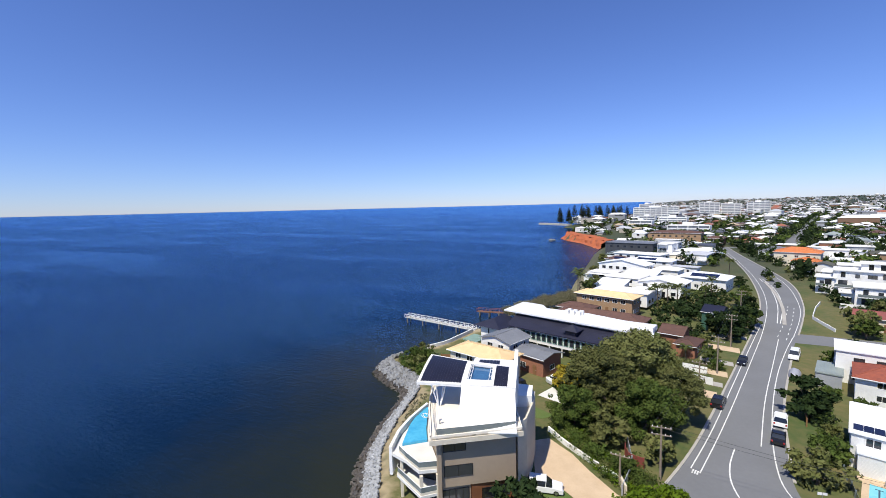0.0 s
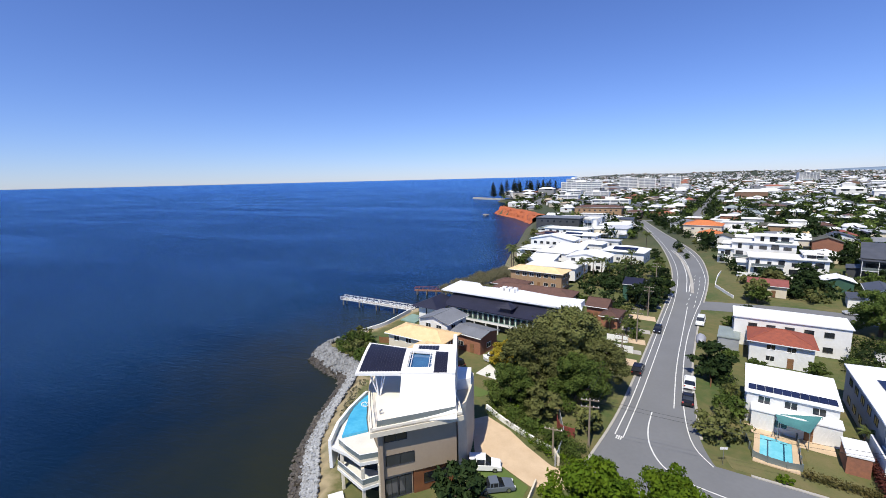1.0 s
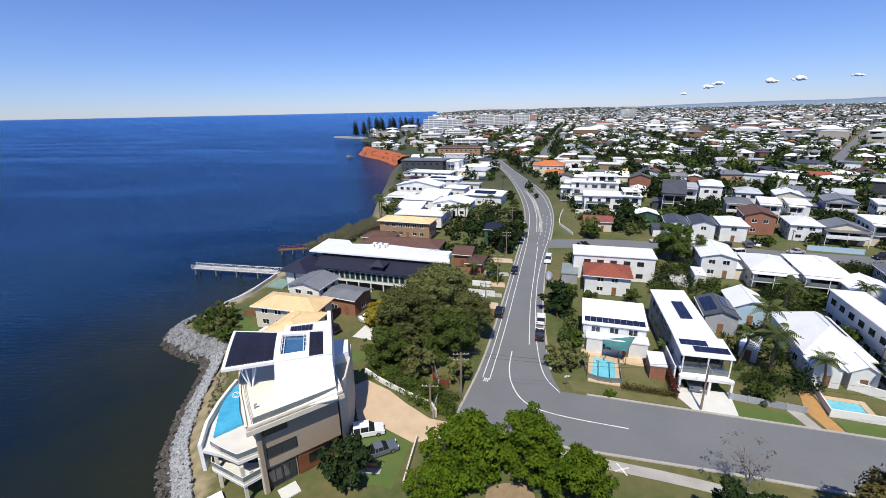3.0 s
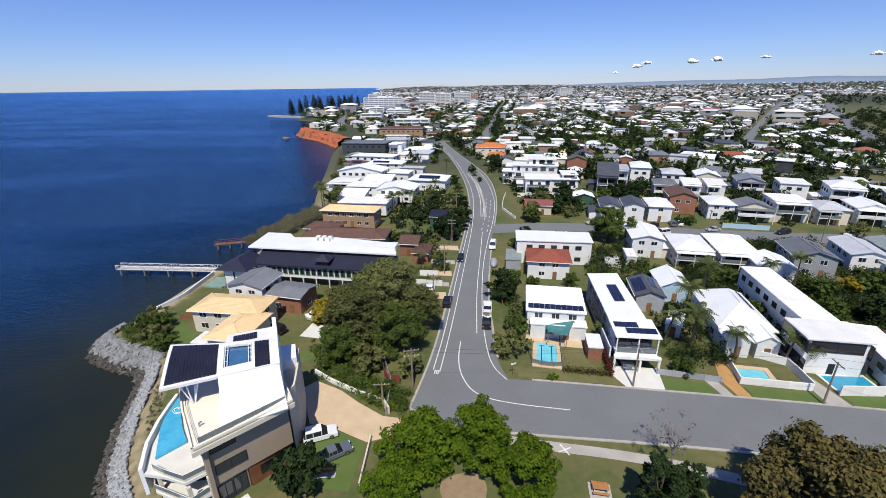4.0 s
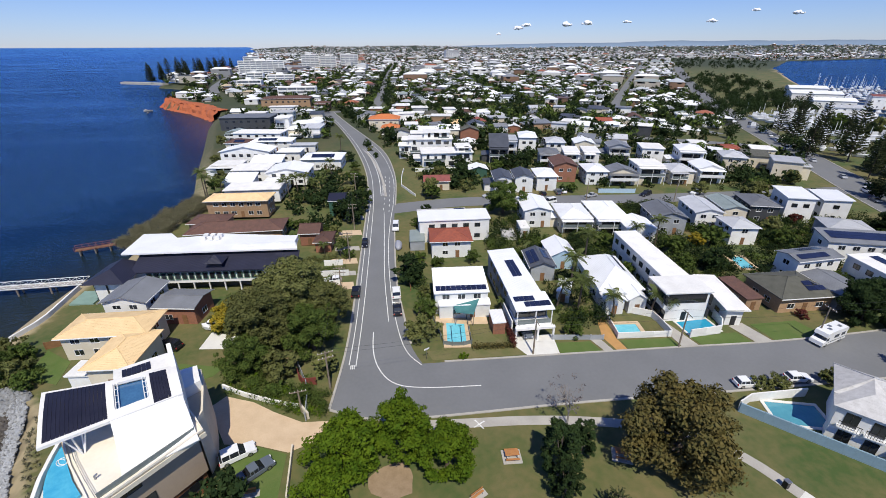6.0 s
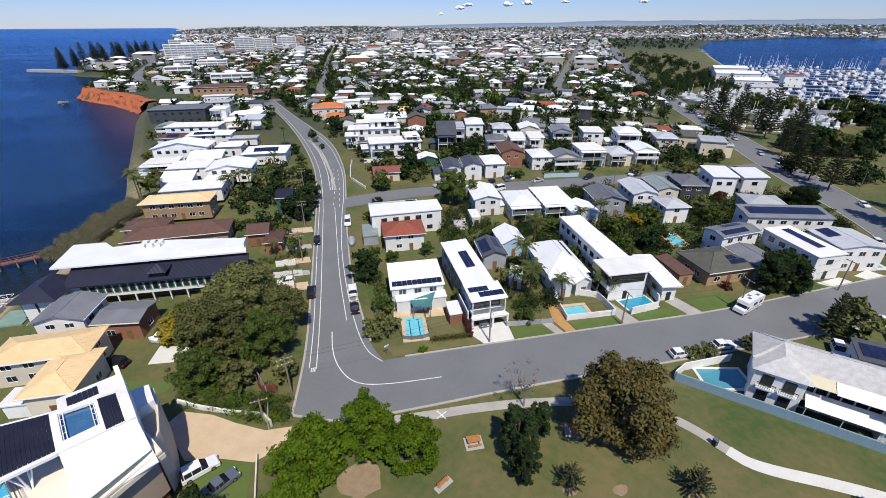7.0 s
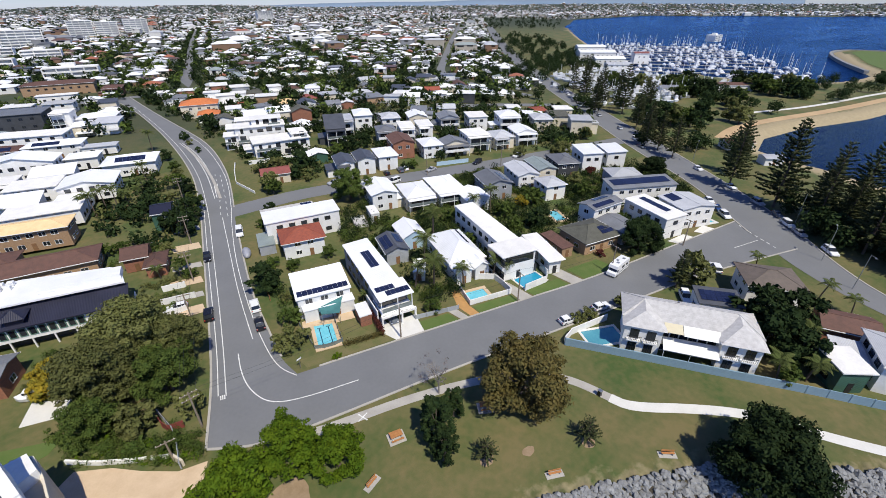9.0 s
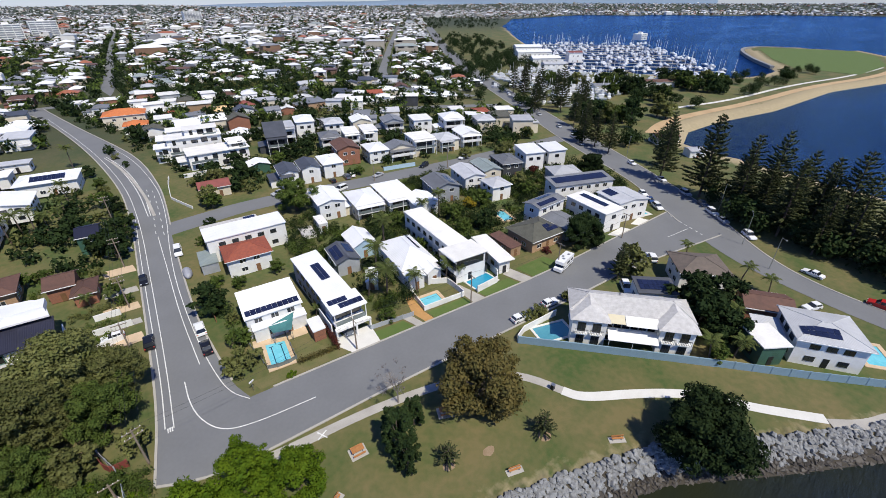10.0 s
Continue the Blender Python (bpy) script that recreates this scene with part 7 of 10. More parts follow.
def house_kind(seed):
    """A shared middle-distance house: main block, wing, porch, garage, windows and a dark pane for porch shade."""
    rng = np.random.default_rng(seed)
    kind = ["hip", "gable", "hip", "gable", "flat", "skillion", "hip", "flat"][seed % 8]
    w, d = 8.0 + 3.6 * rng.random(), 9.0 + 5.0 * rng.random()
    h = [3.3, 5.2, 5.0, 3.6, 6.2, 5.6, 3.6, 7.4][seed % 8] - 0.6 * rng.random()
    pitch = 0.06 if kind == "skillion" else 0.24 + 0.16 * rng.random()
    ridge = "v" if rng.random() < 0.6 else "u"
    wl = wall_mesh(kind, w, d, h, pitch, ridge, 0.45)
    rf = roof_mesh(kind, w, d, h, pitch, ridge)
    side = 1 if rng.random() < 0.5 else -1
    # a wing beside the main block
    w2, d2, h2 = 4.0 + 2.5 * rng.random(), 5.0 + 4.0 * rng.random(), max(2.7, h - 0.5 - 2.2 * rng.random())
    k2 = ["gable", "hip", "skillion", "flat"][int(rng.integers(4))] if kind != "flat" else "flat"
    ox, oy = side * (w / 2 + w2 / 2 - 0.9), (rng.random() - 0.6) * (d - d2)
    r2 = "u" if k2 == "gable" else "v"
    p2 = 0.06 if k2 == "skillion" else 0.28
    ww2, wr2, pr = bmesh.new(), bmesh.new(), bmesh.new()
    moved(wall_mesh(k2, w2, d2, h2, p2, r2, 0.4), ox, oy, ww2)
    moved(roof_mesh(k2, w2, d2, h2, p2, r2), ox, oy, wr2)
    # a porch roof in front
    pw, pd, ph = 3.2 + (w - 4) * rng.random(), 2.4 + 2.2 * rng.random(), 2.5 if h < 4.4 else h * 0.5
    px = (rng.random() - 0.5) * (w - pw)
    y1 = -d / 2 + 0.5
    prism(pr, [(px - pw / 2, y1 - pd), (px + pw / 2, y1 - pd), (px + pw / 2, y1), (px - pw / 2, y1)], lambda x, y: ph + (y - y1) * 0.05, lambda x, y: ph + 0.16 + (y - y1) * 0.05)
    out = []
    for bm, nm in ((wl, "wall"), (rf, "roof"), (ww2, "wing_wall"), (wr2, "wing_roof"), (pr, "porch_roof")):
        me = bpy.data.meshes.new(nm)
        bm.to_mesh(me)
        bm.free()
        out.append(me)
    # First dark pane fills the porch opening and stands in for its shade.
    wins = [pose(px, y1 - 0.05, 0.2) @ Matrix.Diagonal((max(0.9, (pw - 0.8) / 2.6), 1, (ph - 0.6) / 1.6, 1))]
    ww, wd = w / 2 - 0.47, d / 2 - 0.47
    if h > 4.4:
        wins += [pose(-w * 0.2, -wd, h - 2.1) @ Matrix.Diagonal((0.5 + 0.5 * rng.random(), 1, 0.8, 1)), pose(w * 0.22, -wd, h - 2.2) @ Matrix.Diagonal((0.4 + 0.4 * rng.random(), 1, 0.95, 1))]
    wins += [pose(-side * ww, d * 0.22, h - 2.2, 0, 0, -side * 90) @ Matrix.Diagonal((0.8, 1, 0.75, 1)), pose(-side * ww, -d * 0.2, h - 2.2, 0, 0, -side * 90) @ Matrix.Diagonal((0.5, 1, 0.8, 1))]
    return out[0], out[1], wins, (kind, w, d, h, pitch, ridge), out[2:]


WALLS_MIX = ["white"] * 7 + ["boards"] * 4 + ["cream"] * 4 + ["grey"] * 3 + ["tanbrick", "brick", "dark"]
ROOFS_MIX = ["white"] * 16 + ["lightgrey"] * 4 + ["grey"] * 4 + ["charcoal"] * 4 + ["brown", "brown", "redbrown", "terracotta", "greygreen", "olive", "tan"]
FLATS_MIX = ["flatwhite"] * 6 + ["grey", "lightgrey"]
WORDS = {"white": "white", "lightgrey": "pale grey", "grey": "grey", "charcoal": "charcoal", "brown": "brown tiled", "redbrown": "faded red", "terracotta": "terracotta tiled", "greygreen": "grey-green", "olive": "olive tiled", "tan": "buff tiled", "flatwhite": "flat white"}
WORDW = {"white": "white rendered", "boards": "white boarded", "cream": "cream", "grey": "grey boarded", "tanbrick": "tan brick", "brick": "red brick", "dark": "dark clad"}
KINDS = [house_kind(s) for s in range(32)]
VAR = {}


def mid_house(k, wl, rf, x, y, rot, s, windows):
    key = (k, wl, rf)
    if key not in VAR:
        a, b = KINDS[k][0].copy(), KINDS[k][1].copy()
        a.materials.append(WALL[wl])
        b.materials.append(ROOF[rf])
        more = [me.copy() for me in KINDS[k][4]]
        for me, mt in zip(more, (WALL[wl], ROOF[rf], ROOF[rf])):
            me.materials.append(mt)
        VAR[key] = a, b, more
    a, b, more = VAR[key]
    o = part("house", a, None, m=Matrix.Translation((x, y, gz(x, y) - 0.1)) @ Matrix.Rotation(radians(rot), 4, "Z") @ Matrix.Scale(s, 4))
    tagged(o, f"{WORDW[wl]} house with a {WORDS[rf]} roof", "house", "suburban houses")
    part("roof", b, None, o)
    for nm, me in zip(("wing_wall", "wing_roof", "porch_roof"), more):
        part(nm, me, None, o)
    if windows:
        fr, pn = window_meshes(2.6, 1.6, k % 2 == 0)
        for m in KINDS[k][2]:
            part("window", pn, None, o, m=m)
        if (k + int(x)) % 4 == 0:
            kd, w, d, h, pi, rg = KINDS[k][3]
            solar_rows(o, [(w * 0.2, 0.0, 2, 3, 1.7, 1.0)], kd, w, d, h, pi, rg)


PICK = random.Random(11)
PLOTS, FARPLOTS, FARTREES, MIDTREES = [], [], [], []
EYE = Vector((0, -62))


def plots():
    """Street blocks turned with the two grids of streets."""
    for rot, cond in ((-12, lambda x, y: x < 60 + 0.42 * y), (-38, lambda x, y: x >= 60 + 0.42 * y)):
        c, s = math.cos(radians(rot)), math.sin(radians(rot))
        for j in range(-20, 200):
            v = j * 15.4 + (j // 2) * 6.0 + PICK.uniform(-1.5, 1.5)
            for i in range(-80, 250):
                u = i * 12.4 + (i // 9) * 7.0 + (j * 37 % 11)
                x, y = u * c - v * s, u * s + v * c
                if y < 14 or not cond(x, y):
                    continue
                dist = math.hypot(x, y + 62)
                if dist > 3300 or dist > 1500 and (i * 7 + j * 13) % 5 > 1 or abs(math.degrees(math.atan2(x, y + 62)) - 8) > 84:
                    continue
                x += PICK.uniform(-2.0, 2.0)
                y += PICK.uniform(-3.4, 3.4)
                yield x, y, rot + PICK.choice((0, 0, 90, 180, -90)) + PICK.uniform(-6, 6), dist


SPOTS = list(plots())
ALL = list(zip(SPOTS, shore_distance(np.array([p[0] for p in SPOTS]), np.array([p[1] for p in SPOTS]))))
for (x, y, rot, dist), sd in ALL:
    if sd < 14 or right_of_esplanade(x, y) and 90 < x < 1500:
        continue
    if y < 130 and x < 175 and x > -8 or (x < 20 and y < 190):
        continue
    if on_road(x, y, 2.5) or near_house(x, y, 5.0):
        if dist < 230 and not on_road(x, y, -1.5) and not near_house(x, y, 1.0):
            MIDTREES.append((x, y))
        continue
    if PICK.random() < (0.93 if dist < 700 else 0.72):
        (PLOTS if dist < 370 else FARPLOTS).append((x, y, rot, dist))
    n = 4 if dist < 800 else 2
    for _ in range(n):
        tx, ty = x + PICK.choice((-1, 1)) * PICK.uniform(5.5, 8), y + PICK.uniform(-10, 10)
        if on_road(tx, ty, -2.5):
            continue
        (MIDTREES if dist < 230 and PICK.random() < 0.6 else FARTREES).append((tx, ty))
for x, y, rot, dist in PLOTS:
    k = PICK.randrange(32)
    flat = k % 8 in (4, 7)
    mid_house(k, PICK.choice(WALLS_MIX), PICK.choice(FLATS_MIX if flat else ROOFS_MIX), x, y, rot, PICK.uniform(0.85, 1.08), dist < 208)


def far_suburb():
    """Houses too far off to pick apart, in two meshes."""
    rng = np.random.default_rng(3)
    wv, wf, rv, rf, gv, gf = [], [], [], [], [], []
    both = []
    for x, y, rot, dist in FARPLOTS:
        both.append((x, y, rot, dist, 1.0))
        if dist < 1400 and rng.random() < 0.6:
            q = radians(rot + rng.choice((0, 90, 180, 270)))
            both.append((x + 6.2 * math.cos(q), y + 6.2 * math.sin(q), rot + rng.choice((0, 90)), dist, 0.55))
    for _ in range(6400):
        a, dist = radians(rng.uniform(-9, 98)), rng.uniform(2500, 4750)
        x, y = dist * math.sin(a), dist * math.cos(a)
        both.append((x, y, rng.uniform(0, 90), dist, 1.0))
    wet = shore_distance(np.array([b[0] for b in both]), np.array([b[1] for b in both])) < 12
    both = [b for b, w in zip(both, wet) if not w]
    for x, y, rot, dist, big in both:
        w, d, h = rng.uniform(8, 12.5), rng.uniform(9, 14), rng.choice((2.9, 3.2, 3.6, 5.2, 5.6, 6.2))
        w, d, h = w * big, d * big, max(2.6, h * (0.3 + 0.7 * big))
        if big == 1 and rng.random() < 0.04 and dist > 600:
            w, d, h = rng.uniform(18, 34), rng.uniform(12, 20), rng.uniform(8, 13)
        c, s = math.cos(radians(rot)), math.sin(radians(rot))
        z = far_z(x, y)

        def put(px, py, pz):
            return (x + px * c - py * s, y + px * s + py * c, z + pz)
        o = len(wv)
        a, b = w / 2 - 0.4, d / 2 - 0.4
        wv += [put(*p) for p in ((-a, -b, 0), (a, -b, 0), (a, b, 0), (-a, b, 0), (-a, -b, h), (a, -b, h), (a, b, h), (-a, b, h))]
        wf += [(o, o + 1, o + 5, o + 4), (o + 1, o + 2, o + 6, o + 5), (o + 2, o + 3, o + 7, o + 6), (o + 3, o, o + 4, o + 7)]
        # Dark panes for windows and for the shade inside verandas.
        for side in (0, 1):
            for k in range(int(rng.integers(1, 4))):
                o = len(gv)
                g0 = rng.uniform(-0.42, 0.2)
                g1 = g0 + rng.uniform(0.1, 0.3)
                z1 = h - 0.5
                z0 = z1 - rng.uniform(1.2, 2.4)
                if side == 0:
                    gv += [put(g0 * w, -b - 0.06, z0), put(g1 * w, -b - 0.06, z0), put(g1 * w, -b - 0.06, z1), put(g0 * w, -b - 0.06, z1)]
                else:
                    gv += [put(-a - 0.06, g1 * d, z0), put(-a - 0.06, g0 * d, z0), put(-a - 0.06, g0 * d, z1), put(-a - 0.06, g1 * d, z1)]
                gf.append((o, o + 1, o + 2, o + 3))
        o = len(rv)
        a, b = w / 2, d / 2
        t = 0.3 if rng.random() < 0.25 else min(a, b) * rng.uniform(0.25, 0.45)
        k = 0.05 if t < 0.4 else min(a, b)
        rr = ((0, -b + k, h + t), (0, b - k, h + t)) if b > a else ((-a + k, 0, h + t), (a - k, 0, h + t))
        if t < 0.4:
            rv += [put(*p) for p in ((-a, -b, h), (a, -b, h), (a, b, h), (-a, b, h), (-a, -b, h + t), (a, -b, h + t), (a, b, h + t), (-a, b, h + t))]
            rf += [(o, o + 1, o + 5, o + 4), (o + 1, o + 2, o + 6, o + 5), (o + 2, o + 3, o + 7, o + 6), (o + 3, o, o + 4, o + 7), (o + 4, o + 5, o + 6, o + 7)]
        else:
            rv += [put(*p) for p in ((-a, -b, h), (a, -b, h), (a, b, h), (-a, b, h), *rr)]
            if b > a:
                rf += [(o, o + 1, o + 4), (o + 1, o + 2, o + 5, o + 4), (o + 2, o + 3, o + 5), (o + 3, o, o + 4, o + 5)]
            else:
                rf += [(o, o + 1, o + 5, o + 4), (o + 1, o + 2, o + 5), (o + 2, o + 3, o + 4, o + 5), (o + 3, o, o + 4)]

    def island(name, stops, rough):
        m = bpy.data.materials.new(name)
        m.use_nodes = True
        n, ln = m.node_tree.nodes, m.node_tree.links.new
        g = n.new("ShaderNodeNewGeometry")
        cr = n.new("ShaderNodeValToRGB")
        cr.color_ramp.interpolation = "CONSTANT"
        el = cr.color_ramp.elements
        while len(el) < len(stops):
            el.new(0.5)
        for e, (pos, col) in zip(el, stops):
            e.position = pos
            e.color = (*col, 1)
        ln(g.outputs["Random Per Island"], cr.inputs[0])
        nz = n.new("ShaderNodeTexNoise")
        nz.inputs["Scale"].default_value = 0.4
        ln(g.outputs["Position"], nz.inputs["Vector"])
        mx = n.new("ShaderNodeMix")
        mx.data_type = "RGBA"
        mx.blend_type = "MULTIPLY"
        mx.inputs["Factor"].default_value = 0.2
        ln(cr.outputs[0], mx.inputs["A"])
        ln(nz.outputs["Fac"], mx.inputs["B"])
        ln(mx.outputs["Result"], n["Principled BSDF"].inputs["Base Color"])
        n["Principled BSDF"].inputs["Roughness"].default_value = rough
        return m
    roofs = island("far_roofs", [(0, (0.84, 0.85, 0.86)), (0.55, (0.5, 0.52, 0.54)), (0.63, (0.24, 0.25, 0.27)), (0.74, (0.1, 0.105, 0.115)), (0.82, (0.14, 0.08, 0.06)), (0.9, (0.36, 0.13, 0.07)), (0.94, (0.3, 0.34, 0.33)), (0.97, (0.5, 0.4, 0.26))], 0.5)
    # Mixed wall colours, run darker to hold the shade under eaves.
    walls = island("far_walls", [(0, (0.7, 0.69, 0.66)), (0.36, (0.44, 0.4, 0.33)), (0.62, (0.24, 0.25, 0.26)), (0.85, (0.22, 0.13, 0.08))], 0.8)
    for nm, v, f, m in (("far_house_walls", wv, wf, walls), ("far_house_roofs", rv, rf, roofs), ("far_house_windows", gv, gf, GLASS)):
        me = bpy.data.meshes.new(nm)
        me.from_pydata(v, [], f)
        tagged(part(nm, me, m), "crowded far suburb of pale-roofed houses", "far suburb", kind="stuff")


far_suburb()


def far_trees(name, spots, leaf, per, label, size=(2.4, 4.6), seed=9, leaf_size=0.8):
    rng = np.random.default_rng(seed)
    cl, far = [], []
    for x, y in spots:
        r = rng.uniform(*size)
        z = far_z(x, y)
        if math.hypot(x, y) > 800:
            r *= 1.25
            far.append((x, y, z + r * 0.8, r * 0.7))
            continue
        cl += [(x, y, z + r * 0.95, r * 0.85), (x + rng.normal() * r * 0.5, y + rng.normal() * r * 0.5, z + r * 1.35, r * 0.6), (x + rng.normal() * r * 0.6, y + rng.normal() * r * 0.6, z + r * 0.8, r * 0.65)]
    sets = [leaf_quads(rng, c, p, z, 0.9, 0.6, 0.2) for c, p, z in ((cl, per, leaf_size), (far, 0.9, 1.7)) if c]
    tagged(part(name, quads_mesh(name, np.concatenate(sets), LEAF[leaf]), None), label, "far trees", kind="stuff")


for line in (STREETS[2][0], STREETS[7][0], STREETS[8][0]):
    pts = resample([Vector(p) for p in line], 11.0)
    for a, b in zip(pts, pts[1:]):
        d = (b - a).normalized()
        for sgn in (-1, 1):
            q = a + Vector((-d.y, d.x)) * sgn * PICK.uniform(5.0, 7.0)
            if PICK.random() < 0.75:
                FARTREES.append((q.x, q.y))
WOODS = []
W = random.Random(5)
for _ in range(900):
    x, y = W.uniform(250, 700), W.uniform(120, 620)
    if right_of_esplanade(x, y) and float(shore_distance(np.array([x]), np.array([y]))[0]) > 6 and not on_road(x, y, -2) and (x - 350) * 0.75 + (150 - y) * 0.66 < 0 and not (260 < x < 400 and 110 < y < 200):
        WOODS.append((x, y))
RING = []
for _ in range(7000):
    a, d = radians(W.uniform(-9, 98)), W.uniform(1150, 4800)
    RING.append((d * math.sin(a), d * math.cos(a)))
WOODS += [p for p, sd in zip(RING, shore_distance(np.array([p[0] for p in RING]), np.array([p[1] for p in RING]))) if sd > 20 and math.hypot(*p) > 1150]
far_trees("far_trees", FARTREES[::3] + FARTREES[1::3], "dark", 2.2, "dark green trees scattered through the far suburb", seed=9, leaf_size=1.1)
far_trees("far_trees", FARTREES[2::3], "green", 2.2, "green trees scattered through the far suburb", seed=10, leaf_size=1.1)
far_trees("far_trees", [p for p in WOODS if math.hypot(*p) < 1150], "dark", 9, "dark belt of trees beside the marina", (3.0, 5.5), 12, 0.6)
far_trees("far_trees", [p for p in WOODS if math.hypot(*p) >= 1150], "dark", 4, "dark woods far off behind the suburb", (3.5, 6.5), 13)
T = random.Random(21)
for x, y in MIDTREES:
    if float(shore_distance(np.array([x]), np.array([y]))[0]) < 8:
        continue
    if T.random() < 0.08:
        palm(T.randrange(3), x, y, T.uniform(0.8, 1.1))
    else:
        s = T.uniform(0.6, 1.15)
        tree(T.choice(("mid", "mid2", "mid3", "mid", "mid3")), x, y, s, group="garden trees")

# ---------------------------------------------------------------- tall flats far off


def flats(x, y, w, d, h, rot, floors, label):
    r = root("apartment_building", pose(x, y, gz(x, y), 0, 0, rot), label, "apartment building")
    part("wall", box(bmesh.new(), -w / 2 + 1.5, w / 2 - 1.5, -d / 2 + 1.5, d / 2, 0, h), WALL["grey"], r)
    fh = h / floors
    for k in range(floors + 1):
        part("floor_slab", box(bmesh.new(), -w / 2, w / 2, -d / 2, d / 2 - 0.5, k * fh - 0.3, k * fh + 0.9 if k < floors else k * fh + 0.5), WALL["white"], r)
    n = max(2, int(w / 9))
    for k in range(n + 1):
        xx = -w / 2 + w * k / n
        part("dividing_wall", box(bmesh.new(), xx - 0.4, xx + 0.4, -d / 2 + 0.1, d / 2 - 0.6, 0, h), WALL["white"], r)
    part("plant_room", box(bmesh.new(), -w * 0.15, w * 0.1, -d * 0.2, d * 0.2, h, h + 3.2), WALL["white"], r)
    return r


flats(-82, 812, 74, 22, 24, 8, 7, "long white seven-storey flats with deep balconies")
flats(-100, 840, 26, 18, 30, 8, 9, "white apartment tower behind lower flats")
flats(2, 985, 36, 24, 30, 0, 9, "white stepped apartment building")
flats(40, 1010, 34, 24, 27, 0, 8, "white apartment building on the skyline")
flats(92, 1080, 40, 24, 29, 0, 8, "broad white apartment building on the skyline")
flats(-70, 520, 26, 16, 11, -5, 3, "white three-storey flats above the shore road")
flats(-40, 600, 34, 16, 12, -5, 4, "white four-storey flats above the shore road")
flats(-76, 640, 22, 14, 13, -5, 4, "white flats beside the shore road")
flats(-15, 420, 36, 14, 10, -8, 3, "pale brick flats with long balconies")
flats(600, 1900, 60, 30, 34, 0, 9, "pale tower block far off on the skyline")
flats(840, 300, 24, 16, 9, 0, 3, "white boat-storage tower beside the marina")

# ---------------------------------------------------------------- pines
for k, (x, y, s) in enumerate([(166.4, -9.3, 0.92), (159.3, -25.6, 1.2), (154.1, -38.1, 0.84), (158.4, -44.2, 0.96), (144.4, -51.3, 0.98), (150.6, -57.5, 0.78), (182.3, 19.8, 0.68), (187.5, 29.2, 0.74), (188.6, 36.1, 0.62),
                              (238.0, 79.7, 1.0), (231.6, 60.8, 0.9), (226, 90, 0.7), (245, 100, 0.9), (255, 120, 0.95), (270, 140, 0.75), (214, 56, 0.7), (205, 44, 0.72), (181.7, -4.4, 0.68), (142.0, -66, 0.85), (155, -72, 0.8), (147.4, -62.6, 0.9), (138.6, -60.4, 0.7), (140.6, -75, 0.9), (150, -80, 0.9), (163, -36, 0.7), (150.4, -44.6, 0.8), (147, -57, 0.75), (153.6, -52, 0.85),
                              (280, 110, 0.8), (300, 150, 0.8), (263, 80.6, 0.7), (133, -82, 0.85)]):
    tree(("norfolk", "norfolk2", "norfolk3")[k % 3], x, y, s, group="esplanade pines")
H = random.Random(4)
for k in range(26):
    u = k / 25
    x, y = -210 + 55 * u + H.uniform(-9, 9), 672 + 270 * u ** 1.2 + H.uniform(-12, 12)
    tree(("norfolk", "norfolk2", "norfolk3")[k % 3], x, y, H.uniform(0.95, 1.15), "tall dark conifer on the far headland", group="headland pines")
for k in range(34):
    u = H.random()
    x, y = -142 + 40 * u + H.uniform(-8, 12), 470 + 180 * H.random()
    if float(shore_distance(np.array([x]), np.array([y]))[0]) > 5 and not on_road(x, y):
        tree(H.choice(("mid", "mid3", "mid2")), x, y, H.uniform(1.0, 1.7), "green coastal tree above the red cliff", group="cliff-top trees")
tree("norfolk2", 91.0, -29.8, 0.44, "dark conifer beside a parked caravan")
tree("mid2", 95.0, -31.0, 1.45)
tree("darkround", 100.5, -14.8, 0.9, "broad dark green shade tree beside the street", sz=1.0)
tree("darkround", 156.4, 13.8, 0.8)
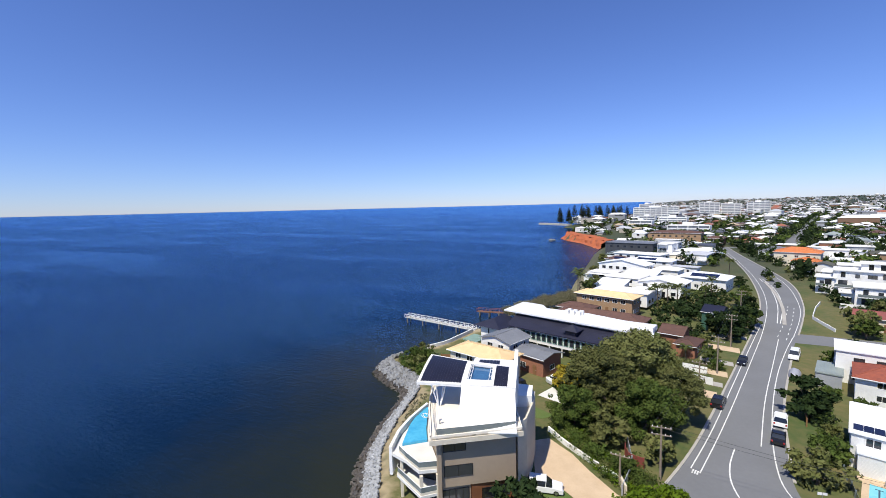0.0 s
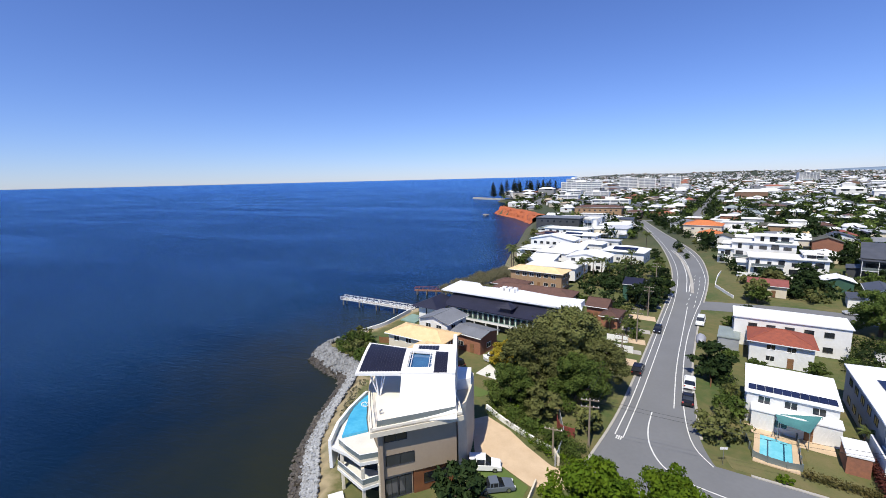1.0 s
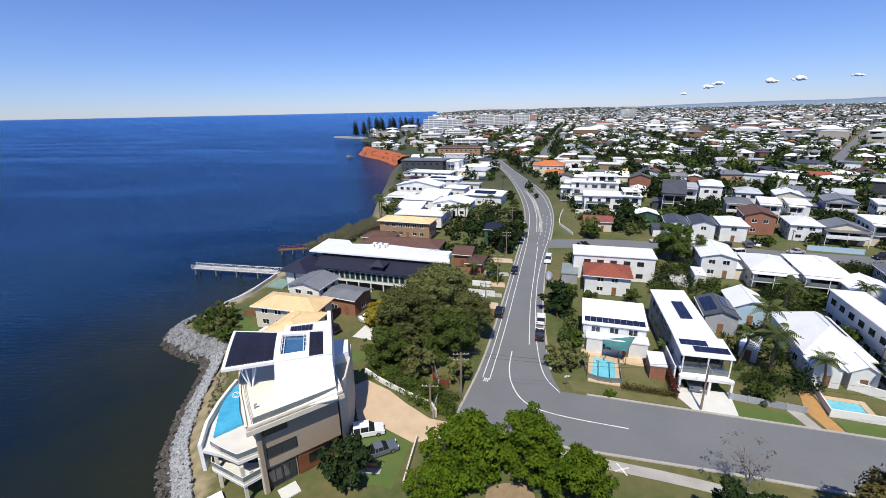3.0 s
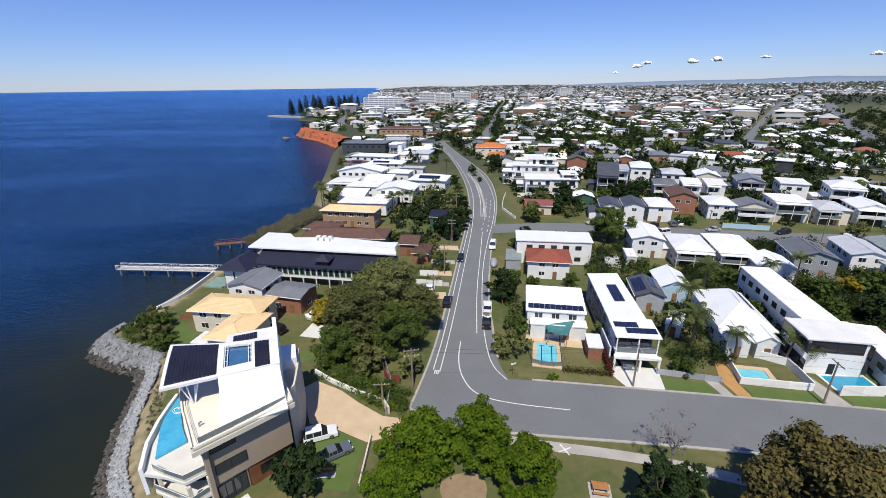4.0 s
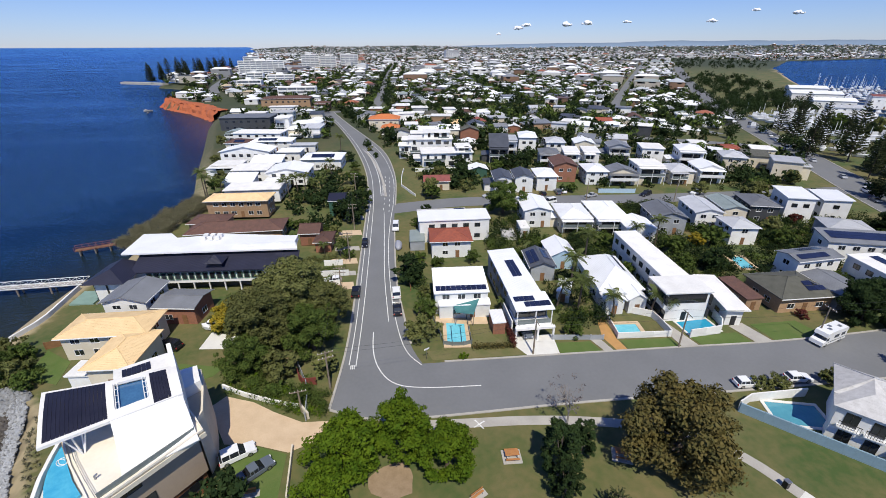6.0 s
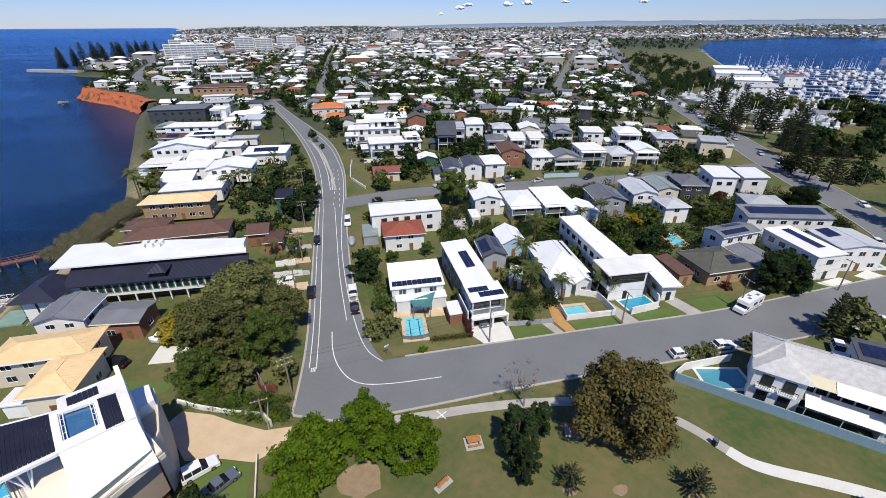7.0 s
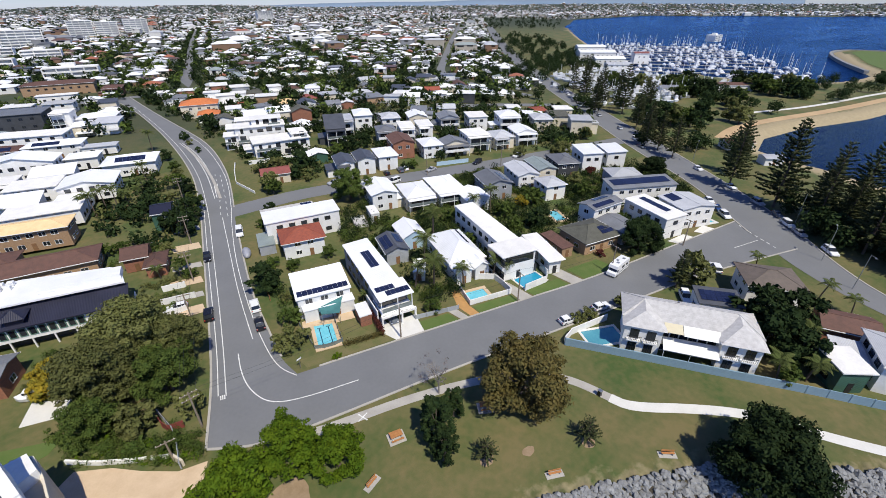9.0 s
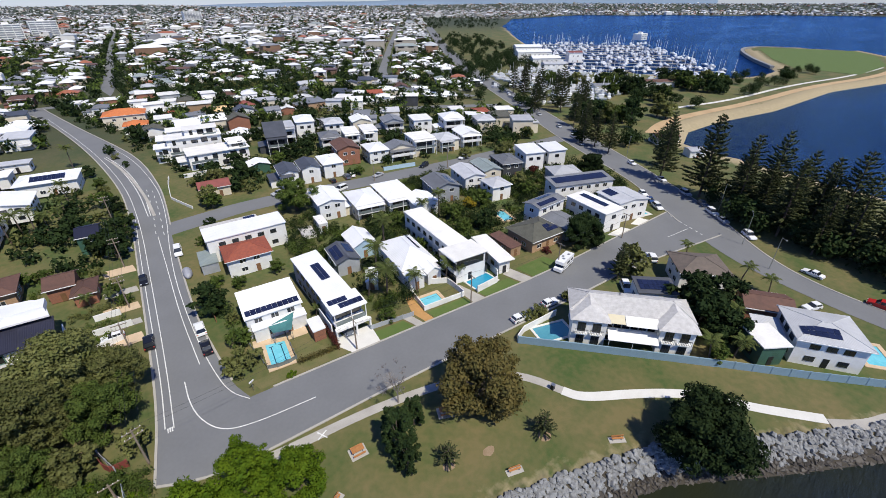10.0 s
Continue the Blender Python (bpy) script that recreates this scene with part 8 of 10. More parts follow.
for k, x, y, s in (("mid3", 90.0, -47, 1.5), ("mid3", 85.5, -50, 1.45), ("mid3", 84.2, -55, 1.2), ("mid3", 94.4, -51, 1.4), ("mid", 78.6, -55.6, 0.7), ("mid2", 75.2, -26.2, 0.55), ("bush2", 63.4, -23.6, 0.9), ("bush2", 66.2, -24.4, 1.0),
                   ("mid3", 16.4, 26.2, 1.1), ("bush2", 13.8, 4.4, 1.9), ("bush", 16.4, 11.4, 1.5), ("lowbright", 19.6, -3.4, 0.7), ("bush", 20.6, 35.9, 1.1), ("bush", 24.3, 32, 1.1), ("mid", 33.5, 31.4, 0.6), ("bush2", 18.2, 20, 0.9),
                   ("mid", 54.2, 33.4, 0.6), ("bush", 41.9, -2.9, 1.2), ("mid", 66, 14.6, 0.7), ("mid2", 63.4, 19, 0.7), ("mid", 71, 29, 0.8), ("mid", 86.6, 21.7, 0.9), ("mid3", 88.8, 10, 1.0), ("mid", 82, 13, 0.8),
                   ("yellow", 95.6, 23, 0.85), ("mid", 99.5, 22.5, 1.1), ("mid", 117.4, 16, 1.0), ("mid2", 123.4, 24, 1.0), ("yellow", 120, 18.6, 0.6), ("redbush", 138, 28.5, 1.6), ("mid", 112, -2, 0.5), ("redbush", 89.6, -10.6, 0.9),
                   ("figs2", 54.6, 61.0, 0.95), ("mid2", 43.6, 99, 1.15), ("mid3", 51.6, 97, 1.1), ("mid", 35.6, 80.8, 0.9), ("mid2", 36.0, 84.0, 1.2), ("mid3", 30.2, 66.6, 0.55), ("bush", 25.4, 58.6, 1.1),
                   ("mid3", 56, 113, 0.95), ("mid", 88, 74, 0.6), ("mid", 70, 104, 1.0), ("mid3", 76, 106, 1.1), ("mid3", 84, 108, 1.0), ("mid2", 143, 47, 1.4), ("mid2", 132, 59, 0.9), ("mid", 150, 52, 1.2),
                   ("mid3", 6.3, 66.6, 1.1), ("mid3", 9.5, 74, 1.2), ("mid3", 4.5, 70.5, 1.0), ("mid", 11.8, 82, 1.0), ("mid3", 12.4, 96, 0.9), ("mid", 10.6, 105, 0.9), ("mid2", 12.4, 114, 0.7), ("mid", 12.6, 122, 0.7), ("mid3", 12.2, 138, 0.7),
                   ("bush", -57.4, 16, 1.6), ("bush2", -54, 12.6, 1.6), ("bush", -51, 9.6, 1.3), ("bush2", -58.6, 20, 1.5), ("bush", -55.2, 17.8, 1.3),
                   ("mid", -12, 66, 0.6), ("bush", -8.5, 66, 1.2), ("mid", 2.2, 48, 0.6), ("bush", 3.4, 43, 1.0), ("mid2", 0.8, 58, 0.6), ("mid", -40, 110, 0.8), ("mid2", -38.5, 119, 0.9), ("mid2", -46, 150, 0.7), ("mid2", -50, 190, 0.9), ("mid", -54, 240, 1.0)):
    tree(k, x, y, s)
for k, x, y, s in ((0, 46.6, 3.4, 0.95), (0, 51.4, 14, 0.9), (0, 60, 22, 1.0), (1, 53, 0.2, 0.8), (1, 60.4, -1.4, 0.8), (1, 63, -2.6, 0.7), (1, 43.6, 6.4, 0.9), (2, 84.6, 26, 0.9), (0, 79, 28, 0.9), (1, 31.4, 8.6, 0.5), (1, 113.3, -37.7, 0.8), (1, 112, -51, 0.8), (1, 110, -57, 0.8), (2, 148, -66, 1.0), (2, 143, -74, 1.0),
                   (2, -39.4, 96, 1.0), (2, -42, 104, 1.0), (1, -36.6, 104, 1.0), (0, -13, 94.4, 1.0), (0, -7.3, 96.7, 1.0), (0, -10.2, 99.0, 0.9), (0, -4.4, 93.0, 0.9), (1, -1.6, 98.6, 0.9), (1, -15, 99, 0.9), (0, 0.6, 104, 0.8), (0, 2.6, 118, 0.9), (2, 9.0, 152, 0.9), (1, 1.4, 44.4, 0.6), (1, -2.6, 46.4, 0.6), (1, 77.2, -54.6, 0.9), (1, 81.4, -57.6, 0.9), (0, 88.6, -54.6, 0.8)):
    palm(k, x, y, s * (1.35 if 40 < x < 66 and y > -5 else 1.1))
# shrubs round the forecourt and under the big trees
S = random.Random(8)
for k in range(20):
    u = S.random()
    x, y = -19.5 + 12.5 * u + S.uniform(-0.8, 0.8), 1.6 - 9.4 * u + S.uniform(-0.4, 2.6)
    tree(S.choice(("bush", "lowbright", "bush", "bush2", "lowbright")), x, y, S.uniform(0.5, 0.95), group="forecourt shrubs")
for k in range(16):
    x, y = S.uniform(-27, -20), S.uniform(17, 22)
    tree(S.choice(("bush", "bush2", "yellow", "lowbright")), x, y, S.uniform(0.3, 0.45) if k % 5 == 2 else S.uniform(0.5, 0.9), group="garden shrubs")


G = random.Random(61)
for cx, cy, n, sp in ((352, 104, 5, 9), (326, 72, 5, 9), (308, 46, 4, 8), (376, 58, 5, 10), (384, 30, 3, 8), (242, 44, 4, 7), (230, 62, 3, 7), (322, 132, 3, 9), (233, 96, 4, 6), (398, 70, 3, 8), (270, 30, 2, 6)):
    for _ in range(n):
        x, y = cx + G.gauss(0, sp), cy + G.gauss(0, sp)
        if on_road(x, y, 1) or float(shore_distance(np.array([x]), np.array([y]))[0]) < 6:
            continue
        tree(G.choice(("mid3", "mid3", "mid", "mid2")), x, y, G.uniform(1.3, 2.2), "broad dark tree on the foreshore grass", group="foreshore trees")


SHADE = []
for cx, cy, n, sp in ((352, 104, 9, 13), (326, 72, 9, 13), (308, 46, 8, 11), (376, 58, 10, 13), (384, 30, 6, 10), (242, 44, 8, 10), (230, 62, 6, 9), (322, 132, 6, 12), (236, 96, 9, 8), (398, 70, 6, 10), (252, 118, 8, 8), (262, 150, 8, 8), (300, 215, 14, 16), (350, 240, 16, 18), (400, 262, 16, 20), (205, 22, 5, 7), (196, 36, 5, 6), (440, 34, 7, 9), (486, 16, 6, 9), (528, 16, 5, 8), (146, -42, 6, 3), (152, -34, 6, 3), (159, -22, 6, 3), (165, -12, 6, 3), (150, -50, 7, 5), (148, -66, 8, 6), (142, -78, 9, 6), (166, -32, 4, 5)):
    for _ in range(n):
        x, y = cx + G.gauss(0, sp), cy + G.gauss(0, sp)
        if not on_road(x, y, -1) and float(shore_distance(np.array([x]), np.array([y]))[0]) > 5:
            SHADE.append((x, y))
far_trees("foreshore_trees", SHADE, "dark", 17, "dark shade trees crowded behind the foreshore", (2.8, 4.8), 63, 0.52)


def undergrowth(name, boxes, leaf, label, per_m2, r0, r1, seed, leaf_size=0.2):
    """Countless garden shrubs between the houses, in one mesh."""
    rng = np.random.default_rng(seed)
    cl = []
    for x0, x1, y0, y1 in boxes:
        for _ in range(int((x1 - x0) * (y1 - y0) * per_m2)):
            x, y = rng.uniform(x0, x1), rng.uniform(y0, y1)
            if in_house(x, y, 0.5) or any((x - a) ** 2 + (y - b) ** 2 < r * r for a, b, r in YARDS) or on_road(x, y, -1.5) or (49 < x < 61 and -7 < y < 0) or (x > 175 and y < 60) or (x > 61 and y < -5):
                continue
            r = rng.uniform(r0, r1)
            z = gz(x, y)
            cl += [(x, y, z + r * 0.7, r), (x + rng.normal() * r * 0.6, y + rng.normal() * r * 0.6, z + r * 1.1, r * 0.7), (x + rng.normal() * r * 0.7, y + rng.normal() * r * 0.7, z + r * 0.5, r * 0.7)]
    q = leaf_quads(rng, cl, 32 if leaf_size < 0.25 else 9, leaf_size * 1.15 if leaf_size < 0.25 else 0.6, 0.9, 0.55, 0.2)
    tagged(part(name, quads_mesh(name, q, LEAF[leaf]), None), label, "garden shrubs", kind="stuff")


YARDS = [(20.5, 4, 5), (33, -2, 5), (25, 3, 4), (66.5, -7, 5.5), (99.6, 12.2, 4), (131.6, -17.4, 4)]
NEARBOX = [(43, 66, -3, 32), (62, 92, 4, 40), (14, 20, 12, 34), (92, 160, -8, 62), (40, 60, 28, 56)]
MIDBOX = [(60, 260, 180, 360), (36, 180, 72, 150), (-10, 8, 60, 125), (20, 230, 140, 300), (150, 175, 40, 100), (-14, -2, 84, 104)]
undergrowth("garden_shrubs", NEARBOX, "green", "green shrubs crowded between the houses", 0.12, 0.6, 1.8, 41, 0.19)
undergrowth("garden_shrubs", NEARBOX, "dark", "dark green shrubs crowded between the houses", 0.12, 0.6, 2.2, 42, 0.19)
undergrowth("garden_shrubs", MIDBOX, "dark", "dark green shrubs and small trees between houses", 0.03, 1.0, 3.1, 43, 0.36)
undergrowth("garden_shrubs", MIDBOX, "olive", "olive shrubs and small trees between houses", 0.011, 0.9, 2.4, 44, 0.36)


def planted_edge(line, deep, leaf, label, per_m, r0, r1, seed):
    """Shrubs planted in a bed along a line."""
    rng = np.random.default_rng(seed)
    p = resample([Vector(q) for q in line], 1.0)
    cl = []
    for a, b in zip(p, p[1:]):
        d = (b - a).normalized()
        for _ in range(per_m):
            q = a.lerp(b, rng.random()) + Vector((-d.y, d.x)) * deep * rng.random()
            r = rng.uniform(r0, r1)
            cl += [(q.x, q.y, gz(q.x, q.y) + r * 0.6, r), (q.x + rng.normal() * r * 0.5, q.y + rng.normal() * r * 0.5, gz(q.x, q.y) + r * 1.1, r * 0.6)]
    tagged(part("garden_shrubs", quads_mesh("garden_shrubs", leaf_quads(rng, cl, 130, 0.13, 0.9, 0.5), LEAF[leaf]), None), label, "garden shrubs", kind="stuff")


BED = [(-19.6, -0.6), (-15.0, -3.2), (-11.6, -6.2), (-7.4, -9.4), (-4.6, -10.2)]
planted_edge(BED, 2.2, "bright", "bright green shrubs in the bed above the forecourt", 2, 0.4, 0.8, 71)
planted_edge(BED, 5.0, "green", "dark green shrubs in the bed above the forecourt", 3, 0.6, 1.3, 72)
planted_edge([(-20.5, 1.5), (-17, 6), (-20, 14), (-15, 20)], -3.0, "green", "green shrubs at the foot of tall trees", 2, 0.7, 1.4, 73)
planted_edge([(-62.4, 16.4), (-60, 12.6), (-55, 10.6), (-51.5, 9.8)], 4.2, "green", "low green coastal scrub on a bank", 5, 0.6, 1.1, 74)
planted_edge([(-48.5, 64), (-47, 76), (-41.5, 88), (-36, 97)], 9.0, "coast", "grey-green coastal scrub on the bank above the sea", 9, 0.8, 1.7, 77)
for line, leaf, sd in (([(-6.5, 31.6), (-1.0, 30.6)], "bright", 81), ([(-7.0, 36.6), (1.4, 35.0)], "green", 82), ([(-7.0, 42.6), (2.4, 41.0)], "olive", 83), ([(-12.0, 50.0), (-9.0, 60.0)], "green", 84), ([(-9.6, 63.0), (0.6, 60.6)], "green", 85), ([(-40.0, 4.6), (-33.0, 2.6)], "olive", 86), ([(-24.0, 24.0), (-21.0, 30.0)], "green", 87)):
    planted_edge(line, 2.6, leaf, "garden shrubs along a path between the houses and the street", 2, 0.4, 1.0, sd)
planted_edge([(-34.4, -21.0), (-39.0, -13.6), (-43.2, -5.0), (-45.4, 2.4)], 1.6, "coast", "dry grass tufts on the bank below the tall house", 3, 0.15, 0.4, 88)
fence([(-7.2, 30.2), (-1.6, 29.2), (0.2, 29.6)], 1.3, WALL["white"], "white front wall of a waterfront garden", 2.4, 0.2, "boundary_wall", False)
fence([(-8.4, 33.0), (-8.0, 41.6)], 1.5, WALL["white"], "white side wall of a waterfront garden", 2.4, 0.2, "boundary_wall", False)
planted_edge([(43, -2), (50, 1.4)], 4.0, "green", "lush green garden shrubs beside a drive", 3, 0.5, 1.2, 75)
planted_edge([(80, -47.5), (88, -58)], 6.0, "dark", "dark green shrubs crowded beside the guest house", 4, 0.9, 1.8, 76)


def hedge(line, h, w, leaf, label):
    """A clipped hedge of dense leaves."""
    rng = np.random.default_rng(len(line) * 7 + int(abs(line[0][0])))
    pts = resample([Vector(p) for p in line], 0.5)
    cl = [(p.x - pts[0].x, p.y - pts[0].y, h * f, w * 0.55) for p in pts for f in (0.35, 0.75)]
    r = root("hedge", Matrix.Translation((pts[0].x, pts[0].y, gz(pts[0].x, pts[0].y))), label, "hedge")
    part("foliage", quads_mesh("foliage", leaf_quads(rng, cl, 170, 0.13, 1.0, 0.5), LEAF[leaf]), None, r)
    bm = bmesh.new()
    for p in pts[::3]:
        cyl(bm, (p.x - pts[0].x, p.y - pts[0].y, -0.1), (p.x - pts[0].x, p.y - pts[0].y, h * 0.7), 0.04, 0.02, 5)
    part("stems", bm, BARK, r)


hedge([(22.4, -1.4), (29.4, -3.0)], 1.1, 1.0, "brown", "low brownish clipped hedge")
hedge([(29.4, -3.0), (30.8, 3.2)], 1.9, 1.1, "red", "dark red clipped hedge beside a driveway")

# ---------------------------------------------------------------- red cliff and far spit
def red_cliff():
    rng = np.random.default_rng(2)
    line = smooth_line([(-73, 322), (-98, 372), (-128, 412), (-140, 440), (-138, 478), (-141, 505)], 3.0, 2)
    prof = [(9, -3.5), (5, -1.0), (3.4, 1.6), (1.6, 3.6), (0.2, 5.0), (-5, 5.35), (-9, 4.7)]
    v, f = [], []
    for k, p in enumerate(line):
        d = (line[min(k + 1, len(line) - 1)] - line[max(0, k - 1)]).normalized()
        n = Vector((-d.y, d.x))
        for o, z in prof:
            w = rng.normal() * 0.8
            q = p + n * (o + w)
            v.append((q.x, q.y, z + rng.normal() * 0.2))
    m = len(prof)
    for k in range(len(line) - 1):
        for j in range(m - 1):
            f.append((k * m + j, k * m + j + 1, (k + 1) * m + j + 1, (k + 1) * m + j))
    me = bpy.data.meshes.new("cliff")
    me.from_pydata(v, [], f)
    bm = bmesh.new()
    bm.from_mesh(me)
    bmesh.ops.recalc_face_normals(bm, faces=bm.faces[:])
    bm.to_mesh(me)
    bm.free()
    tagged(part("cliff", me, REDEARTH), "low cliff of bright red earth above the water", "cliff", kind="structure")


red_cliff()
band("breakwater", [(-205, 690), (-240, 715), (-275, 740)], 9, -0.9, CONCRETE, "low pale breakwater at the far headland", "breakwater", 4.0, 3.0)
band("breakwater", [(832, 62), (820, 118), (760, 122), (650, 80), (575, 42)], 3.6, 0.6, ROCK, "grey rock breakwater round the marina", "breakwater", 6.0, 4.5)
band("beach", [(230, 21), (258, 26), (292, 21), (352, 6), (458, -9), (552, -39), (642, -50)], 6, 0.03, mat("beach_sand", (0.5, 0.36, 0.2), (0.4, 0.27, 0.15), 0.1, fine=1.5, rough=0.95, world_space=True), "strip of orange sand along the bay", "beach", 5.0, 0.4)
for k in range(7):
    rg = np.random.default_rng(50 + k)
    part_rock = part("reef_rock", ROCKS[k], None, m=Matrix.Translation((-146 + rg.normal() * 4, 405 + rg.normal() * 6, -2.4)) @ Matrix.Scale(3.2, 4))
    tagged(part_rock, "dark rock standing out of the water", "rock", "reef rocks")


# ---------------------------------------------------------------- marina
HULL = mat("white_boat_hull", (0.8, 0.81, 0.82), (0.7, 0.71, 0.72), 0.5, rough=0.3, rand=0.08)
BLUEHULL = mat("navy_boat_hull", (0.03, 0.06, 0.16), None, 0.5, rough=0.3)


def boat(kind, ln, hull):
    r = root("sailing_boat" if kind == "sail" else "motor_boat", Matrix.Translation((0, 0, -500)), "white sailing boat with a bare mast at its berth" if kind == "sail" else "white motor boat with a cabin at its berth", "boat", "marina boats")
    bm = bmesh.new()
    w = ln * 0.16
    secs = []
    for k in range(7):
        u = k / 6
        bw = w * (0.75 + 0.35 * math.sin(min(1, u * 1.5) * math.pi * 0.5)) * (1 if u < 0.6 else math.sqrt(max(0.0, 1 - ((u - 0.6) / 0.4) ** 2)) + 0.02)
        y = ln * (u - 0.5)
        top = 1.0 + 0.5 * u
        secs.append([bm.verts.new(p) for p in ((-bw, y, top), (-bw * 0.7, y, -0.2), (bw * 0.7, y, -0.2), (bw, y, top))])
    for a, b in zip(secs, secs[1:]):
        for i in range(3):
            bm.faces.new((a[i], b[i], b[i + 1], a[i + 1]))
        bm.faces.new((a[3], b[3], b[0], a[0]))
    bm.faces.new(secs[0])
    bmesh.ops.recalc_face_normals(bm, faces=bm.faces[:])
    part("hull", bm, hull, r)
    ch = 0.9 if kind == "sail" else 2.0
    part("cabin", bevelled(box(bmesh.new(), -w * 0.6, w * 0.6, -ln * 0.18, ln * 0.2, 1.2, 1.3 + ch), 0.2), HULL, r)
    if kind == "sail":
        part("mast", cyl(bmesh.new(), (0, ln * 0.06, 1.3), (0, ln * 0.06, ln * 1.3), 0.09, 0.06, 5), GREYMETAL, r)
    else:
        part("cabin_windows", box(bmesh.new(), -w * 0.62, w * 0.62, -ln * 0.16, ln * 0.205, 2.1, 2.8), GLASS, r)
    return r


BOATS = [boat("sail", 11, HULL), boat("motor", 12, HULL), boat("sail", 13, HULL), boat("motor", 9.5, HULL), boat("sail", 12, BLUEHULL)]
MR = random.Random(15)
ax, ay = Vector((0.80, 0.60)), Vector((-0.60, 0.80))
org = Vector((470, 70))
count = 0
for row in range(12):
    for s in range(26):
        p = org + ax * (row * 30 + 6) + ay * (s * 9 - 30)
        p2 = p + ax * MR.choice((-7, 7))
        if MR.random() < 0.5 or count >= 120:
            continue
        if float(shore_distance(np.array([p2.x]), np.array([p2.y]))[0]) > -9 or p2.y > 470 or p2.x > 860:
            continue
        copy_thing(BOATS[MR.choice((0, 0, 2, 2, 1, 3, 4))], Matrix.Translation((p2.x, p2.y, -2.4)) @ Matrix.Rotation(math.atan2(ax.y, ax.x) - math.pi / 2 + MR.choice((0, math.pi)), 4, "Z") @ Matrix.Scale(MR.uniform(0.95, 1.3), 4))
        count += 1
for row in range(12):
    a, b = org + ax * (row * 30 + 6) + ay * -20, org + ax * (row * 30 + 6) + ay * 190
    ok = [q for q in resample([a, b], 4.0) if float(shore_distance(np.array([q.x]), np.array([q.y]))[0]) < -5]
    if len(ok) > 3:
        ribbon("jetty_pontoon", offset_line(ok, -1.2), offset_line(ok, 1.2), -1.7, CONCRETE, "pale floating pontoon between moored boats", "pontoon", 0.6)


def boat_crowd(name, spots, label):
    """Small boats packed too closely and too far off to pick apart: hulls, cabins and masts in one mesh."""
    v, f = [], []
    for x, y, z, a, ln, mast in spots:
        c, s = math.cos(a), math.sin(a)

        def put(*ps):
            o = len(v)
            v.extend((x + px * c - py * s, y + px * s + py * c, z + pz) for px, py, pz in ps)
            return o
        w = ln * 0.16
        o = put((-ln / 2, -w, 1.3), (ln * 0.2, -w, 1.3), (ln / 2, 0, 1.6), (ln * 0.2, w, 1.3), (-ln / 2, w, 1.3), (-ln / 2, -w * 0.6, 0), (ln * 0.2, -w * 0.6, 0), (ln * 0.42, 0, 0), (ln * 0.2, w * 0.6, 0), (-ln / 2, w * 0.6, 0))
        f.append((o, o + 1, o + 2, o + 3, o + 4))
        f.extend((o + k, o + 5 + k, o + 5 + (k + 1) % 5, o + (k + 1) % 5) for k in range(5))
        for q0, q1, r, h0, h1 in ((-ln * 0.2, ln * 0.18, w * 0.6, 1.3, 2.3 if mast else 3.4),) + (((ln * 0.02, ln * 0.02 + 0.22, 0.11, 1.3, ln * 1.25),) if mast else ()):
            o = put((q0, -r, h0), (q1, -r, h0), (q1, r, h0), (q0, r, h0), (q0, -r, h1), (q1, -r, h1), (q1, r, h1), (q0, r, h1))
            f.extend(((o, o + 1, o + 5, o + 4), (o + 1, o + 2, o + 6, o + 5), (o + 2, o + 3, o + 7, o + 6), (o + 3, o, o + 4, o + 7), (o + 4, o + 5, o + 6, o + 7)))
    me = bpy.data.meshes.new(name)
    me.from_pydata(v, [], f)
    tagged(part(name, me, HULL), label, "boats", kind="stuff")


yard, afloat = [], []
for k in range(1500):
    x, y = MR.uniform(243, 400), MR.uniform(80, 210)
    if len(yard) < 230 and right_of_esplanade(x, y) and not on_road(x, y, -1) and float(shore_distance(np.array([x]), np.array([y]))[0]) > 8 and (x - 250) * 0.62 + (y - 84) * 0.78 > 2 and all(math.hypot(x - q[0], y - q[1]) > 5 for q in yard):
        yard.append((x, y, gz(x, y) + 0.3, MR.choice((0.65, 2.2)) + MR.uniform(-0.15, 0.15), MR.uniform(5.5, 9.5), MR.random() < 0.3))
for row in range(13):
    for k in range(44):
        p = org + ax * (row * 30 + MR.choice((-1, 13))) + ay * (k * 5.2 - 34)
        if MR.random() < 0.4 and float(shore_distance(np.array([p.x]), np.array([p.y]))[0]) < -9 and p.x < 880:
            afloat.append((p.x, p.y, -2.6, math.atan2(ax.y, ax.x) + MR.choice((0, math.pi)), MR.uniform(9, 14), MR.random() < 0.75))
boat_crowd("boats_on_stands", yard, "white boats and trailers packed into a boatyard")
boat_crowd("moored_boats", afloat, "white yachts packed along the marina berths")
for b in BOATS:
    k = BOATS.index(b)
    b.matrix_basis = Matrix.Translation((640 + 45 * k, 10 + 30 * (k % 2) - 150, -2.4)) @ Matrix.Rotation(1.2 * k, 4, "Z")
for x, y, w, d, h, rf in ((420, 215, 30, 18, 8, "white"), (455, 255, 40, 20, 9, "white"), (400, 190, 24, 14, 6, "lightgrey"), (505, 300, 34, 20, 9, "white"), (330, 96, 26, 12, 4, "grey"), (372, 78, 30, 12, 4, "brown"), (410, 60, 22, 10, 4, "lightgrey"), (218, 10, 12, 8, 3.4, "brown"), (206, -8, 8, 6, 3, "lightgrey"), (470, 210, 16, 12, 10, "redbrown")):
    house(x, y, w, d, -40, h, "gable", "white", rf, f"{WORDS[rf]}-roofed white shed beside the marina", 0.2, "u", 0.4, category="shed", name="marina_shed", sides="S", gap=5)

